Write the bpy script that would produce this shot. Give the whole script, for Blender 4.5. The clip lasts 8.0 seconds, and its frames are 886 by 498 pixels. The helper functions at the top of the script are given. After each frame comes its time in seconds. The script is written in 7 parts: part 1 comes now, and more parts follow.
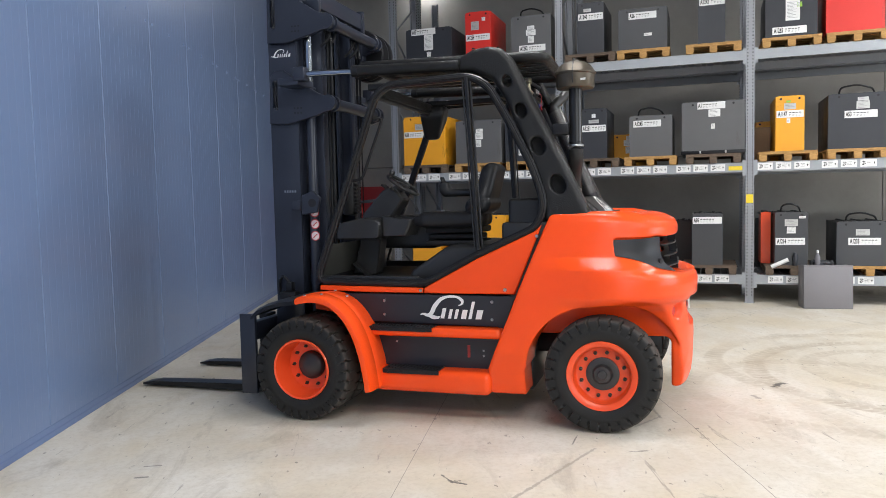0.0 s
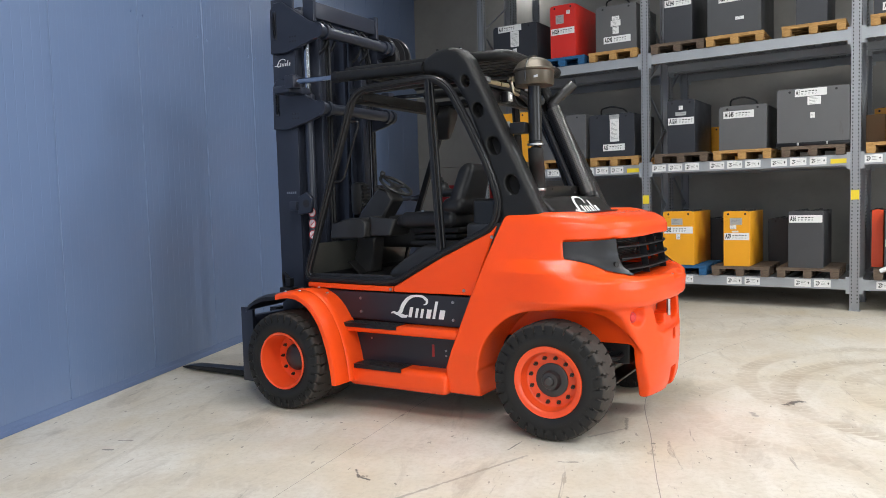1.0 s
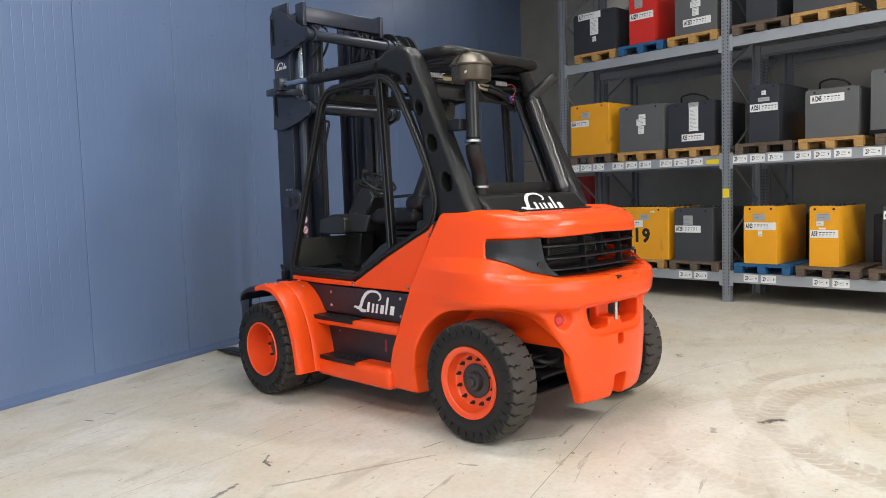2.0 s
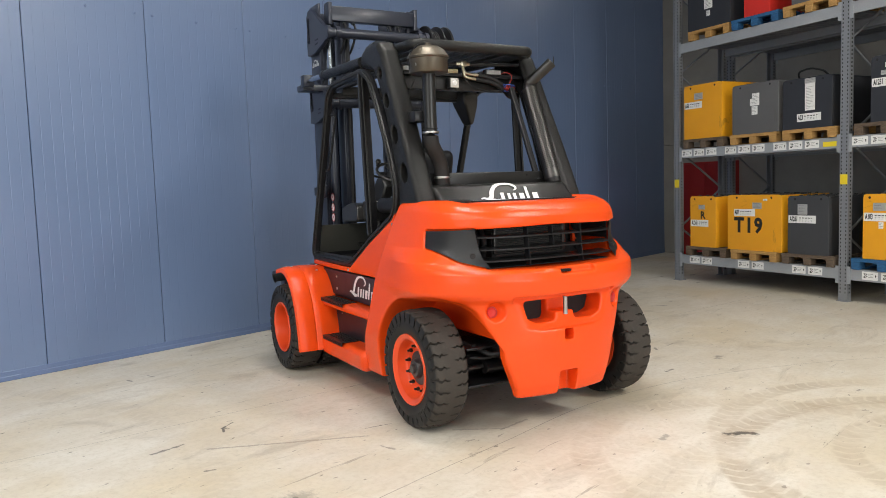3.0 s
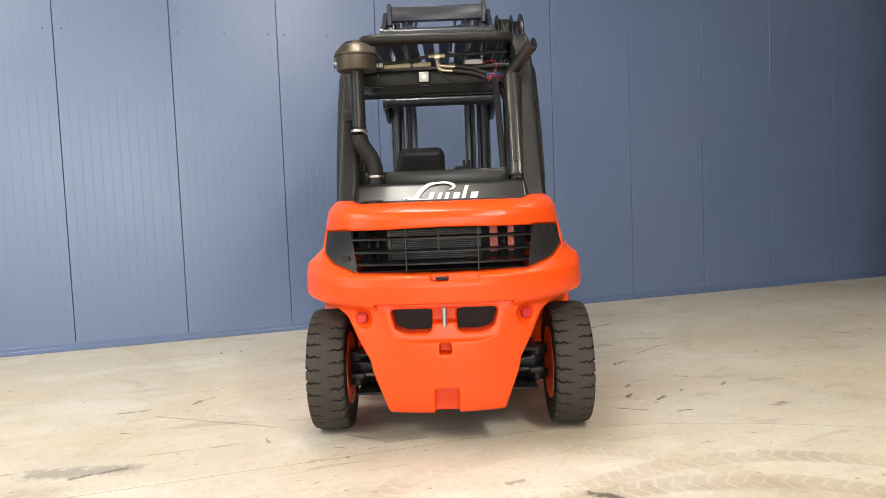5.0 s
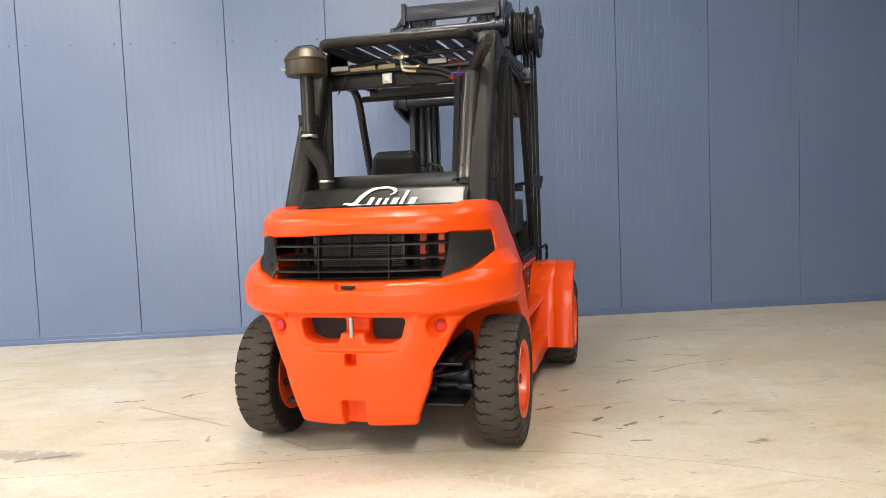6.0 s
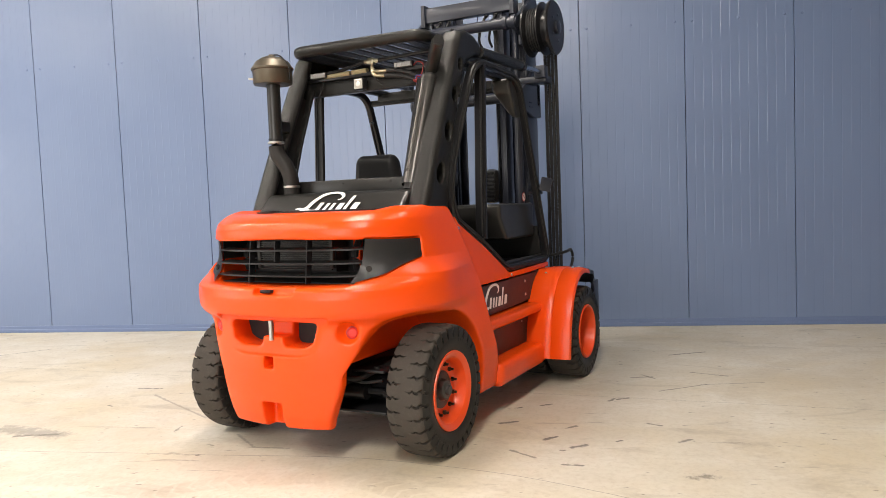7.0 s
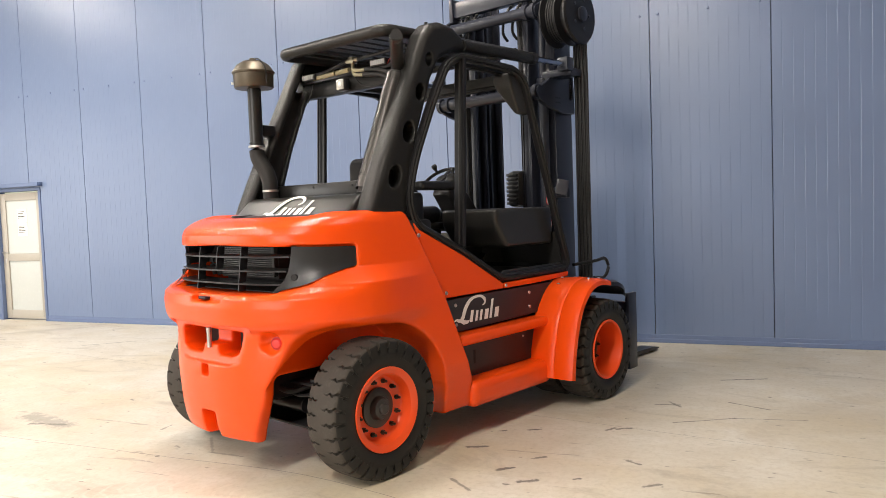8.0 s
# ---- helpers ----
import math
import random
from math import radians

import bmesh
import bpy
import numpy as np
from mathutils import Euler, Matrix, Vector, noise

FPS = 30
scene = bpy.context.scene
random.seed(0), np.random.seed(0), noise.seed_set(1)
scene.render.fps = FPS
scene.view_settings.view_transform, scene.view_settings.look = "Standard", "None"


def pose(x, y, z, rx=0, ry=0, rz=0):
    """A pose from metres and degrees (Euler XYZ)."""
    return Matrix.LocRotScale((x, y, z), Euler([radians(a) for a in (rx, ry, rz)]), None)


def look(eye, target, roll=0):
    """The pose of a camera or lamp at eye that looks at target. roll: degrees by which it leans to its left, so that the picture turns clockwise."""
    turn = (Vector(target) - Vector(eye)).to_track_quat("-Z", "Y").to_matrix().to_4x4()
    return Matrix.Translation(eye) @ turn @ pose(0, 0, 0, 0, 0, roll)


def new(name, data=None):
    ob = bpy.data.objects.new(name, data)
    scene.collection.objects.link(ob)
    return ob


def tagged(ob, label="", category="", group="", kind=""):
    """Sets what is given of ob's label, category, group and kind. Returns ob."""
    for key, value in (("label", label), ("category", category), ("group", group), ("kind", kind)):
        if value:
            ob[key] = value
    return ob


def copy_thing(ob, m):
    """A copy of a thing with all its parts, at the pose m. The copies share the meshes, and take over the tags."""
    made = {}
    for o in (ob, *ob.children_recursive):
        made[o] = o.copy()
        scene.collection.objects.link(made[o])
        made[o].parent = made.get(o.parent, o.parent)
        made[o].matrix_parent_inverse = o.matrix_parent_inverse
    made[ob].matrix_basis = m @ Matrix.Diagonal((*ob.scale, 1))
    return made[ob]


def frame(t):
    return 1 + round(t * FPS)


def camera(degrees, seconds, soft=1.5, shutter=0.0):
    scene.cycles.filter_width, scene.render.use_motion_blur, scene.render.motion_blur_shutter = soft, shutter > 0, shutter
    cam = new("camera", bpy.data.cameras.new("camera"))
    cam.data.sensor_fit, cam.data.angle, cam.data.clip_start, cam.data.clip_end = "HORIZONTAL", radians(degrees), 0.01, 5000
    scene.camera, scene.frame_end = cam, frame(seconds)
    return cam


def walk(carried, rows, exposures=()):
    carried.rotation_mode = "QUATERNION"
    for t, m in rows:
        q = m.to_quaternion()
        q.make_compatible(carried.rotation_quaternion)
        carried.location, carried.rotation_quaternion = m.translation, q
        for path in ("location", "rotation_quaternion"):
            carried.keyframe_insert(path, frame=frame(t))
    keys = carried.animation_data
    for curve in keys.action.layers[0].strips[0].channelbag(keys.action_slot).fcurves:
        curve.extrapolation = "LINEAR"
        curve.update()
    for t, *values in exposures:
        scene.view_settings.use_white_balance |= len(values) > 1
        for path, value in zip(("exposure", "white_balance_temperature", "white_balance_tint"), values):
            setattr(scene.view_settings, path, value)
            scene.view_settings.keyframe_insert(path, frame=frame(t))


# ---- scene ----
cam = camera(61.5, 8.0, soft=0.6)
PATH = [
    (0, (-0.309, -0.038, 1.684), (-0.265, 1.957, 1.551), -1.3),
    (0.5, (0.457, -0.055, 1.696), (0.263, 1.931, 1.562), -1.5),
    (1, (1.32, 0.062, 1.683), (0.887, 2.01, 1.55), -1.6),
    (1.5, (2.114, 0.291, 1.684), (1.469, 2.179, 1.546), -1.7),
    (1.7, (2.432, 0.41, 1.685), (1.698, 2.266, 1.548), -1.8),
    (2.8, (4.247, 1.288, 1.662), (2.997, 2.84, 1.492), -1.7),
    (3, (4.492, 1.518, 1.668), (3.158, 2.999, 1.501), -1.9),
    (3.5, (5.029, 2.097, 1.661), (3.515, 3.392, 1.494), -2.0),
    (4, (5.499, 2.828, 1.635), (3.816, 3.896, 1.473), -2.1),
    (4.5, (5.808, 3.537, 1.613), (4.006, 4.392, 1.459), -2.1),
    (5, (6.056, 4.381, 1.59), (4.16, 5.001, 1.444), -2.2),
    (6.5, (6.191, 6.789, 1.598), (4.197, 6.708, 1.462), -2.2),
    (7, (6.029, 7.564, 1.585), (4.059, 7.241, 1.458), -2.2),
    (7.5, (5.745, 8.193, 1.572), (3.822, 7.654, 1.456), -2.3),
    (8, (5.312, 8.833, 1.568), (3.472, 8.058, 1.458), -2.1),
]
EXPOSURE = ((0, 0.0, 5950, 10), (1.5, -0.04, 6000, 8), (3, -0.12, 6400, 8), (4, -0.02, 6650, 8), (5, 0.08, 6800, 8), (6.5, 0.19, 7000, 11), (8, 0.26, 7000, 12))
walk(cam, [(t, look(eye, target, roll)) for t, eye, target, roll in PATH], EXPOSURE)

# ---- light ----
world = bpy.data.worlds.new("world")
scene.world = world
world.use_nodes = True
wn = world.node_tree
sky = wn.nodes.new("ShaderNodeTexSky")
sky.sky_type, sky.sun_disc, sky.sun_elevation, sky.sun_rotation = "NISHITA", False, radians(35), radians(60)
wn.links.new(sky.outputs[0], wn.nodes["Background"].inputs[0])
wn.nodes["Background"].inputs[1].default_value = 0.1
scene.view_settings.exposure = 0.0


def area_lamp(name, m, sx, sy, watts, colour):
    data = bpy.data.lights.new(name, "AREA")
    data.shape, data.size, data.size_y, data.energy, data.color = "RECTANGLE", sx, sy, watts, colour
    ob = new(name, data)
    ob.matrix_world = m
    return ob


# ---- materials ----
class Nodes:
    """A short way to write a node material."""

    def __init__(self, name):
        self.mat = bpy.data.materials.new(name)
        self.mat.use_nodes = True
        self.tree = self.mat.node_tree
        self.bsdf = self.tree.nodes["Principled BSDF"]
        self.coord = self.tree.nodes.new("ShaderNodeTexCoord")

    def add(self, kind, **values):
        node = self.tree.nodes.new(kind)
        for key, value in values.items():
            if key == "op":
                node.operation = value
            elif key == "blend":
                node.blend_type = value
        return node

    def link(self, a, b):
        self.tree.links.new(a, b)

    def put(self, socket, value):
        if isinstance(value, bpy.types.NodeSocket):
            self.link(value, socket)
        else:
            socket.default_value = value

    def math(self, op, a, b=0.0, c=None):
        n = self.add("ShaderNodeMath", op=op)
        self.put(n.inputs[0], a)
        self.put(n.inputs[1], b)
        if c is not None:
            self.put(n.inputs[2], c)
        return n.outputs[0]

    def where(self, scale=(1, 1, 1), turn=0.0, world_space=False):
        m = self.add("ShaderNodeMapping")
        m.inputs["Scale"].default_value = scale
        m.inputs["Rotation"].default_value = (0, 0, turn)
        self.link(self.coord.outputs["Object"], m.inputs["Vector"])
        return m.outputs[0]

    def noise(self, scale, detail=4.0, rough=0.55, vector=None, distort=0.0):
        n = self.add("ShaderNodeTexNoise")
        n.inputs["Scale"].default_value = scale
        n.inputs["Detail"].default_value = detail
        n.inputs["Roughness"].default_value = rough
        n.inputs["Distortion"].default_value = distort
        self.link(vector or self.coord.outputs["Object"], n.inputs["Vector"])
        return n.outputs[0]

    def ramp(self, value, stops):
        r = self.add("ShaderNodeValToRGB")
        e = r.color_ramp.elements
        while len(e) < len(stops):
            e.new(0.5)
        for el, (pos, col) in zip(e, stops):
            el.position = pos
            el.color = (*col, 1) if isinstance(col, (tuple, list)) else (col, col, col, 1)
        self.put(r.inputs[0], value)
        return r.outputs[0]

    def mix(self, fac, a, b, blend="MIX"):
        m = self.add("ShaderNodeMix")
        m.data_type, m.blend_type = "RGBA", blend
        self.put(m.inputs[0], fac)
        for sock, v in ((m.inputs[6], a), (m.inputs[7], b)):
            self.put(sock, (*v, 1) if isinstance(v, (tuple, list)) else v)
        return m.outputs[2]

    def bump(self, height, strength, distance):
        b = self.add("ShaderNodeBump")
        b.inputs["Strength"].default_value = strength
        b.inputs["Distance"].default_value = distance
        self.link(height, b.inputs["Height"])
        self.link(b.outputs[0], self.bsdf.inputs["Normal"])

    def set(self, **values):
        names = dict(base="Base Color", rough="Roughness", metal="Metallic", coat="Coat Weight", coat_rough="Coat Roughness",
                     trans="Transmission Weight", ior="IOR", spec="Specular IOR Level", emit="Emission Color", power="Emission Strength", alpha="Alpha")
        for key, v in values.items():
            self.put(self.bsdf.inputs[names[key]], (*v, 1) if isinstance(v, tuple) else v)
        return self.mat


def paint(name, col, rough=0.4, metal=0.0, grain=60.0, vary=0.12, bump=0.15, depth=0.001, coat=0.0, wear=0.06, random_tint=0.0, scuff=0.0):
    """A painted, cast or plastic surface: fine grain, broad uneven tone, uneven gloss."""
    n = Nodes(name)
    broad = n.noise(2.3, 5, 0.6)
    fine = n.noise(grain, 3, 0.6)
    dark = tuple(c * (1 - vary) for c in col)
    light = tuple(min(1.0, c * (1 + vary) + 0.004) for c in col)
    base = n.mix(broad, dark, light)
    base = n.mix(n.math("MULTIPLY", n.ramp(fine, [(0.55, 0.0), (0.75, 1.0)]), wear * 4), base, tuple(min(1, c * 1.5 + 0.02) for c in col))
    if scuff:
        rub = n.ramp(n.noise(4.5, 6, 0.75, n.where((1, 1, 0.6)), 1.0), [(0.60, 0.0), (0.68, 1.0)])
        base = n.mix(n.math("MULTIPLY", rub, scuff), base, (0.05, 0.035, 0.022))
        chip = n.ramp(n.noise(19.0, 4, 0.7, n.where((0.5, 1, 1.4))), [(0.69, 0.0), (0.72, 1.0)])
        base = n.mix(n.math("MULTIPLY", chip, min(1.0, scuff * 1.6)), base, tuple(min(1, c * 0.4 + 0.13) for c in col))
    if random_tint:
        info = n.add("ShaderNodeObjectInfo")
        base = n.mix(n.math("MULTIPLY", info.outputs["Random"], random_tint), base, (0.02, 0.015, 0.01))
    r = n.math("ADD", n.math("MULTIPLY", n.noise(7.0, 4, 0.6), 0.2), rough - 0.1)
    r = n.math("MAXIMUM", r, 0.29) if rough > 0.24 else n.math("MINIMUM", r, 0.25)
    n.bump(fine, bump, depth)
    return n.set(base=base, rough=r, metal=metal, coat=coat)


ORANGE = paint("orange_paint", (0.86, 0.075, 0.005), 0.24, grain=170, vary=0.05, bump=0.7, depth=0.0012, wear=0.0)
ORANGE.node_tree.nodes["Principled BSDF"].inputs["Specular IOR Level"].default_value = 0.36
ORANGE_RIM = paint("orange_rim_paint", (0.80, 0.075, 0.012), 0.34, grain=30, vary=0.1, bump=0.05, coat=0.2, wear=0.01)
CAST = paint("dark_textured_paint", (0.011, 0.0109, 0.0107), 0.31, grain=150, vary=0.12, bump=1.0, depth=0.0024, wear=0.03)
BLACK = paint("black_satin_paint", (0.011, 0.011, 0.0125), 0.26, grain=60, vary=0.25, bump=0.06, wear=0.03)
NAVY = paint("blue_black_panel_paint", (0.014, 0.015, 0.021), 0.40, grain=240, vary=0.15, bump=0.25, depth=0.0006, wear=0.03)
MAST = paint("blue_black_mast_paint", (0.019, 0.0225, 0.035), 0.25, grain=40, vary=0.25, bump=0.08, wear=0.03)
PLASTIC = paint("black_plastic", (0.022, 0.0215, 0.021), 0.34, grain=300, vary=0.15, bump=0.3, depth=0.0006, wear=0.02)
LAMP_PLATE = paint("grey_lamp_blank", (0.070, 0.071, 0.075), 0.38, metal=0.5, grain=60, vary=0.15, bump=0.05, wear=0.02)
HOOD = paint("dark_grey_hood_sheet", (0.012, 0.0116, 0.011), 0.30, metal=0.1, grain=30, vary=0.2, bump=0.03, wear=0.01)
RUBBER = paint("worn_tyre_rubber", (0.013, 0.0125, 0.012), 0.50, grain=45, vary=0.25, bump=0.12, depth=0.002, wear=0.04)
TREAD = paint("worn_tread_rubber", (0.046, 0.039, 0.033), 0.74, grain=38, vary=0.3, bump=0.5, depth=0.002, wear=0.08)
NUT = paint("oiled_nut_steel", (0.035, 0.030, 0.022), 0.36, metal=0.5, grain=90, vary=0.2)
HUB = paint("grease_dark_hub", (0.030, 0.029, 0.029), 0.36, grain=40, vary=0.3, bump=0.1, wear=0.04)
SEAT = paint("black_seat_vinyl", (0.013, 0.013, 0.014), 0.40, grain=220, vary=0.2, bump=0.3, depth=0.0006)
# paler olive tone carries the sheen of light on the lit bulkhead half
BULKHEAD_SHEEN = paint("olive_sheen_plate", (0.055, 0.055, 0.048), 0.45, grain=60, vary=0.2, bump=0.06)
STEEL = paint("bright_steel", (0.48, 0.48, 0.47), 0.34, metal=1.0, grain=90, vary=0.1, bump=0.05)
CHROME = paint("polished_rod", (0.40, 0.43, 0.48), 0.18, metal=1.0, grain=20, vary=0.04, bump=0.01)
PALE_TUBE = paint("yellowed_nylon_tube", (0.34, 0.29, 0.17), 0.35, grain=80, vary=0.25, bump=0.05)
BRASS = paint("brass_fitting", (0.50, 0.45, 0.33), 0.3, metal=1.0, grain=80, vary=0.15)
SHIELD = paint("dark_bare_steel", (0.085, 0.082, 0.079), 0.34, metal=0.9, grain=80, vary=0.2, bump=0.05)
SOOT = paint("heat_stained_steel", (0.105, 0.088, 0.066), 0.42, metal=0.75, grain=45, vary=0.35, bump=0.12, wear=0.05)
HOSE = paint("black_hose", (0.012, 0.012, 0.013), 0.45, grain=120, vary=0.2, bump=0.1)
for dull in (BLACK, TREAD, RUBBER, CAST, HOSE, SEAT):
    dull.node_tree.nodes["Principled BSDF"].inputs["Specular IOR Level"].default_value = 0.28
GALV = paint("galvanised_steel", (0.30, 0.31, 0.325), 0.42, metal=0.55, grain=70, vary=0.14, bump=0.1, depth=0.0006, wear=0.05)
BEAM = paint("grey_beam_paint", (0.34, 0.36, 0.38), 0.4, metal=0.2, grain=50, vary=0.08, bump=0.06)
SLOT_DARK = paint("dark_slot", (0.01, 0.01, 0.011), 0.7, grain=60)
WHITE = paint("white_sticker", (0.78, 0.78, 0.76), 0.4, grain=70, vary=0.03, bump=0.03, wear=0.0)
INK = paint("black_ink", (0.012, 0.012, 0.012), 0.5, grain=70, bump=0.02)
YELLOW_TAG = paint("yellow_tag", (0.78, 0.60, 0.02), 0.45, grain=60, vary=0.05, bump=0.03)
RED_GLOW = paint("red_reflector", (0.58, 0.022, 0.016), 0.3, grain=300, vary=0.1, bump=0.4)
RED_WIRE = paint("red_wire", (0.30, 0.02, 0.016), 0.4)
BLUE_WIRE = paint("blue_wire", (0.04, 0.09, 0.35), 0.4)
LENS_GREY = paint("dull_grey_lens", (0.30, 0.30, 0.29), 0.2, grain=120, vary=0.1, bump=0.3)
LENS = paint("milky_lens", (0.50, 0.50, 0.47), 0.15, grain=120, vary=0.08, bump=0.3)
PINK_SIGN = paint("pale_warning_sign", (0.76, 0.66, 0.64), 0.4, grain=60, vary=0.05)
RED_SIGN = paint("red_warning_ring", (0.5, 0.04, 0.04), 0.4)
CASE_GREY = paint("grey_battery_paint", (0.105, 0.105, 0.106), 0.4, grain=150, vary=0.12, bump=0.15, depth=0.0006, wear=0.04, scuff=0.3)
CASE_DARK = paint("dark_battery_paint", (0.026, 0.028, 0.034), 0.42, grain=150, vary=0.2, bump=0.15, depth=0.0006, wear=0.05, scuff=0.3)
CASE_SLATE = paint("slate_battery_paint", (0.048, 0.050, 0.054), 0.42, grain=150, vary=0.15, bump=0.15, depth=0.0006, wear=0.05, scuff=0.3)
CASE_YELLOW = paint("yellow_battery_paint", (0.80, 0.36, 0.012), 0.36, grain=120, vary=0.09, bump=0.12, depth=0.0006, wear=0.03, scuff=0.35)
CASE_RED = paint("red_battery_paint", (0.62, 0.028, 0.018), 0.36, grain=120, vary=0.08, bump=0.12, depth=0.0006, scuff=0.3)
RED_DOOR = paint("red_cabinet_paint", (0.32, 0.015, 0.015), 0.45, grain=80, vary=0.1)
CARD = paint("brown_cardboard", (0.25, 0.16, 0.09), 0.8, grain=60, vary=0.12)
FRAME_BEIGE = paint("beige_door_frame", (0.40, 0.375, 0.33), 0.4, grain=80, vary=0.05, bump=0.04)
FROST = paint("frosted_pane", (0.50, 0.53, 0.515), 0.22, grain=40, vary=0.04, bump=0.03)
CEIL = paint("grey_ceiling", (0.20, 0.20, 0.205), 0.7, grain=20, vary=0.06)
GREY_SHEET = paint("grey_sheet_metal", (0.20, 0.19, 0.20), 0.4, grain=90, vary=0.08, bump=0.08)
JOINT = paint("dark_joint_filler", (0.030, 0.042, 0.070), 0.7, grain=40, vary=0.2)
TRIM_BLUE = paint("blue_trim", (0.115, 0.165, 0.30), 0.36, grain=60, vary=0.06, bump=0.04)


def wood(name, light, dark):
    n = Nodes(name)
    info = n.add("ShaderNodeObjectInfo")
    v = n.where((1.5, 14, 14))
    grain = n.noise(5.0, 5, 0.65, v, 1.2)
    blot = n.noise(3.5, 4, 0.6)
    base = n.mix(n.ramp(grain, [(0.3, 0.0), (0.72, 1.0)]), dark, light)
    base = n.mix(n.math("MULTIPLY", n.ramp(blot, [(0.5, 0.0), (0.8, 1.0)]), 0.55), base, tuple(c * 0.35 for c in dark))
    base = n.mix(n.math("MULTIPLY", info.outputs["Random"], 0.3), base, tuple(c * 0.6 for c in dark))
    n.bump(grain, 0.4, 0.003)
    return n.set(base=base, rough=0.78)


WOOD = wood("pallet_pine", (0.62, 0.38, 0.13), (0.34, 0.18, 0.055))
WOOD_OLD = wood("weathered_pallet_wood", (0.20, 0.145, 0.10), (0.075, 0.052, 0.035))
WOOD_BLUE = wood("blue_pallet_wood", (0.03, 0.16, 0.36), (0.015, 0.07, 0.17))


def blue_panel():
    """Coated wall panel: pale blue, slightly glossy, faintly uneven."""
    n = Nodes("blue_wall_panel")
    broad = n.noise(0.9, 4, 0.6)
    streak = n.noise(3.0, 4, 0.6, n.where((3, 3, 0.16)))
    base = n.mix(broad, (0.110, 0.162, 0.292), (0.146, 0.206, 0.348))
    base = n.mix(n.math("MULTIPLY", streak, 0.18), base, (0.16, 0.21, 0.33))
    r = n.math("ADD", n.math("MULTIPLY", n.noise(1.0, 3, 0.5), 0.06), 0.288)
    n.bump(n.noise(1.2, 2, 0.5, n.where((2.0, 2.0, 0.12))), 0.05, 0.01)
    return n.set(base=base, rough=r, spec=0.68)


BLUE = blue_panel()


def concrete_wall():
    n = Nodes("grey_concrete_wall")
    base = n.mix(n.ramp(n.noise(0.7, 6, 0.65), [(0.3, 0.0), (0.7, 1.0)]), (0.30, 0.287, 0.258), (0.385, 0.37, 0.335))
    base = n.mix(n.math("MULTIPLY", n.ramp(n.noise(9, 5, 0.7), [(0.55, 0.0), (0.8, 1.0)]), 0.25), base, (0.22, 0.21, 0.19))
    n.bump(n.noise(35, 4, 0.6), 0.25, 0.004)
    return n.set(base=base, rough=0.85)


CONCRETE = concrete_wall()


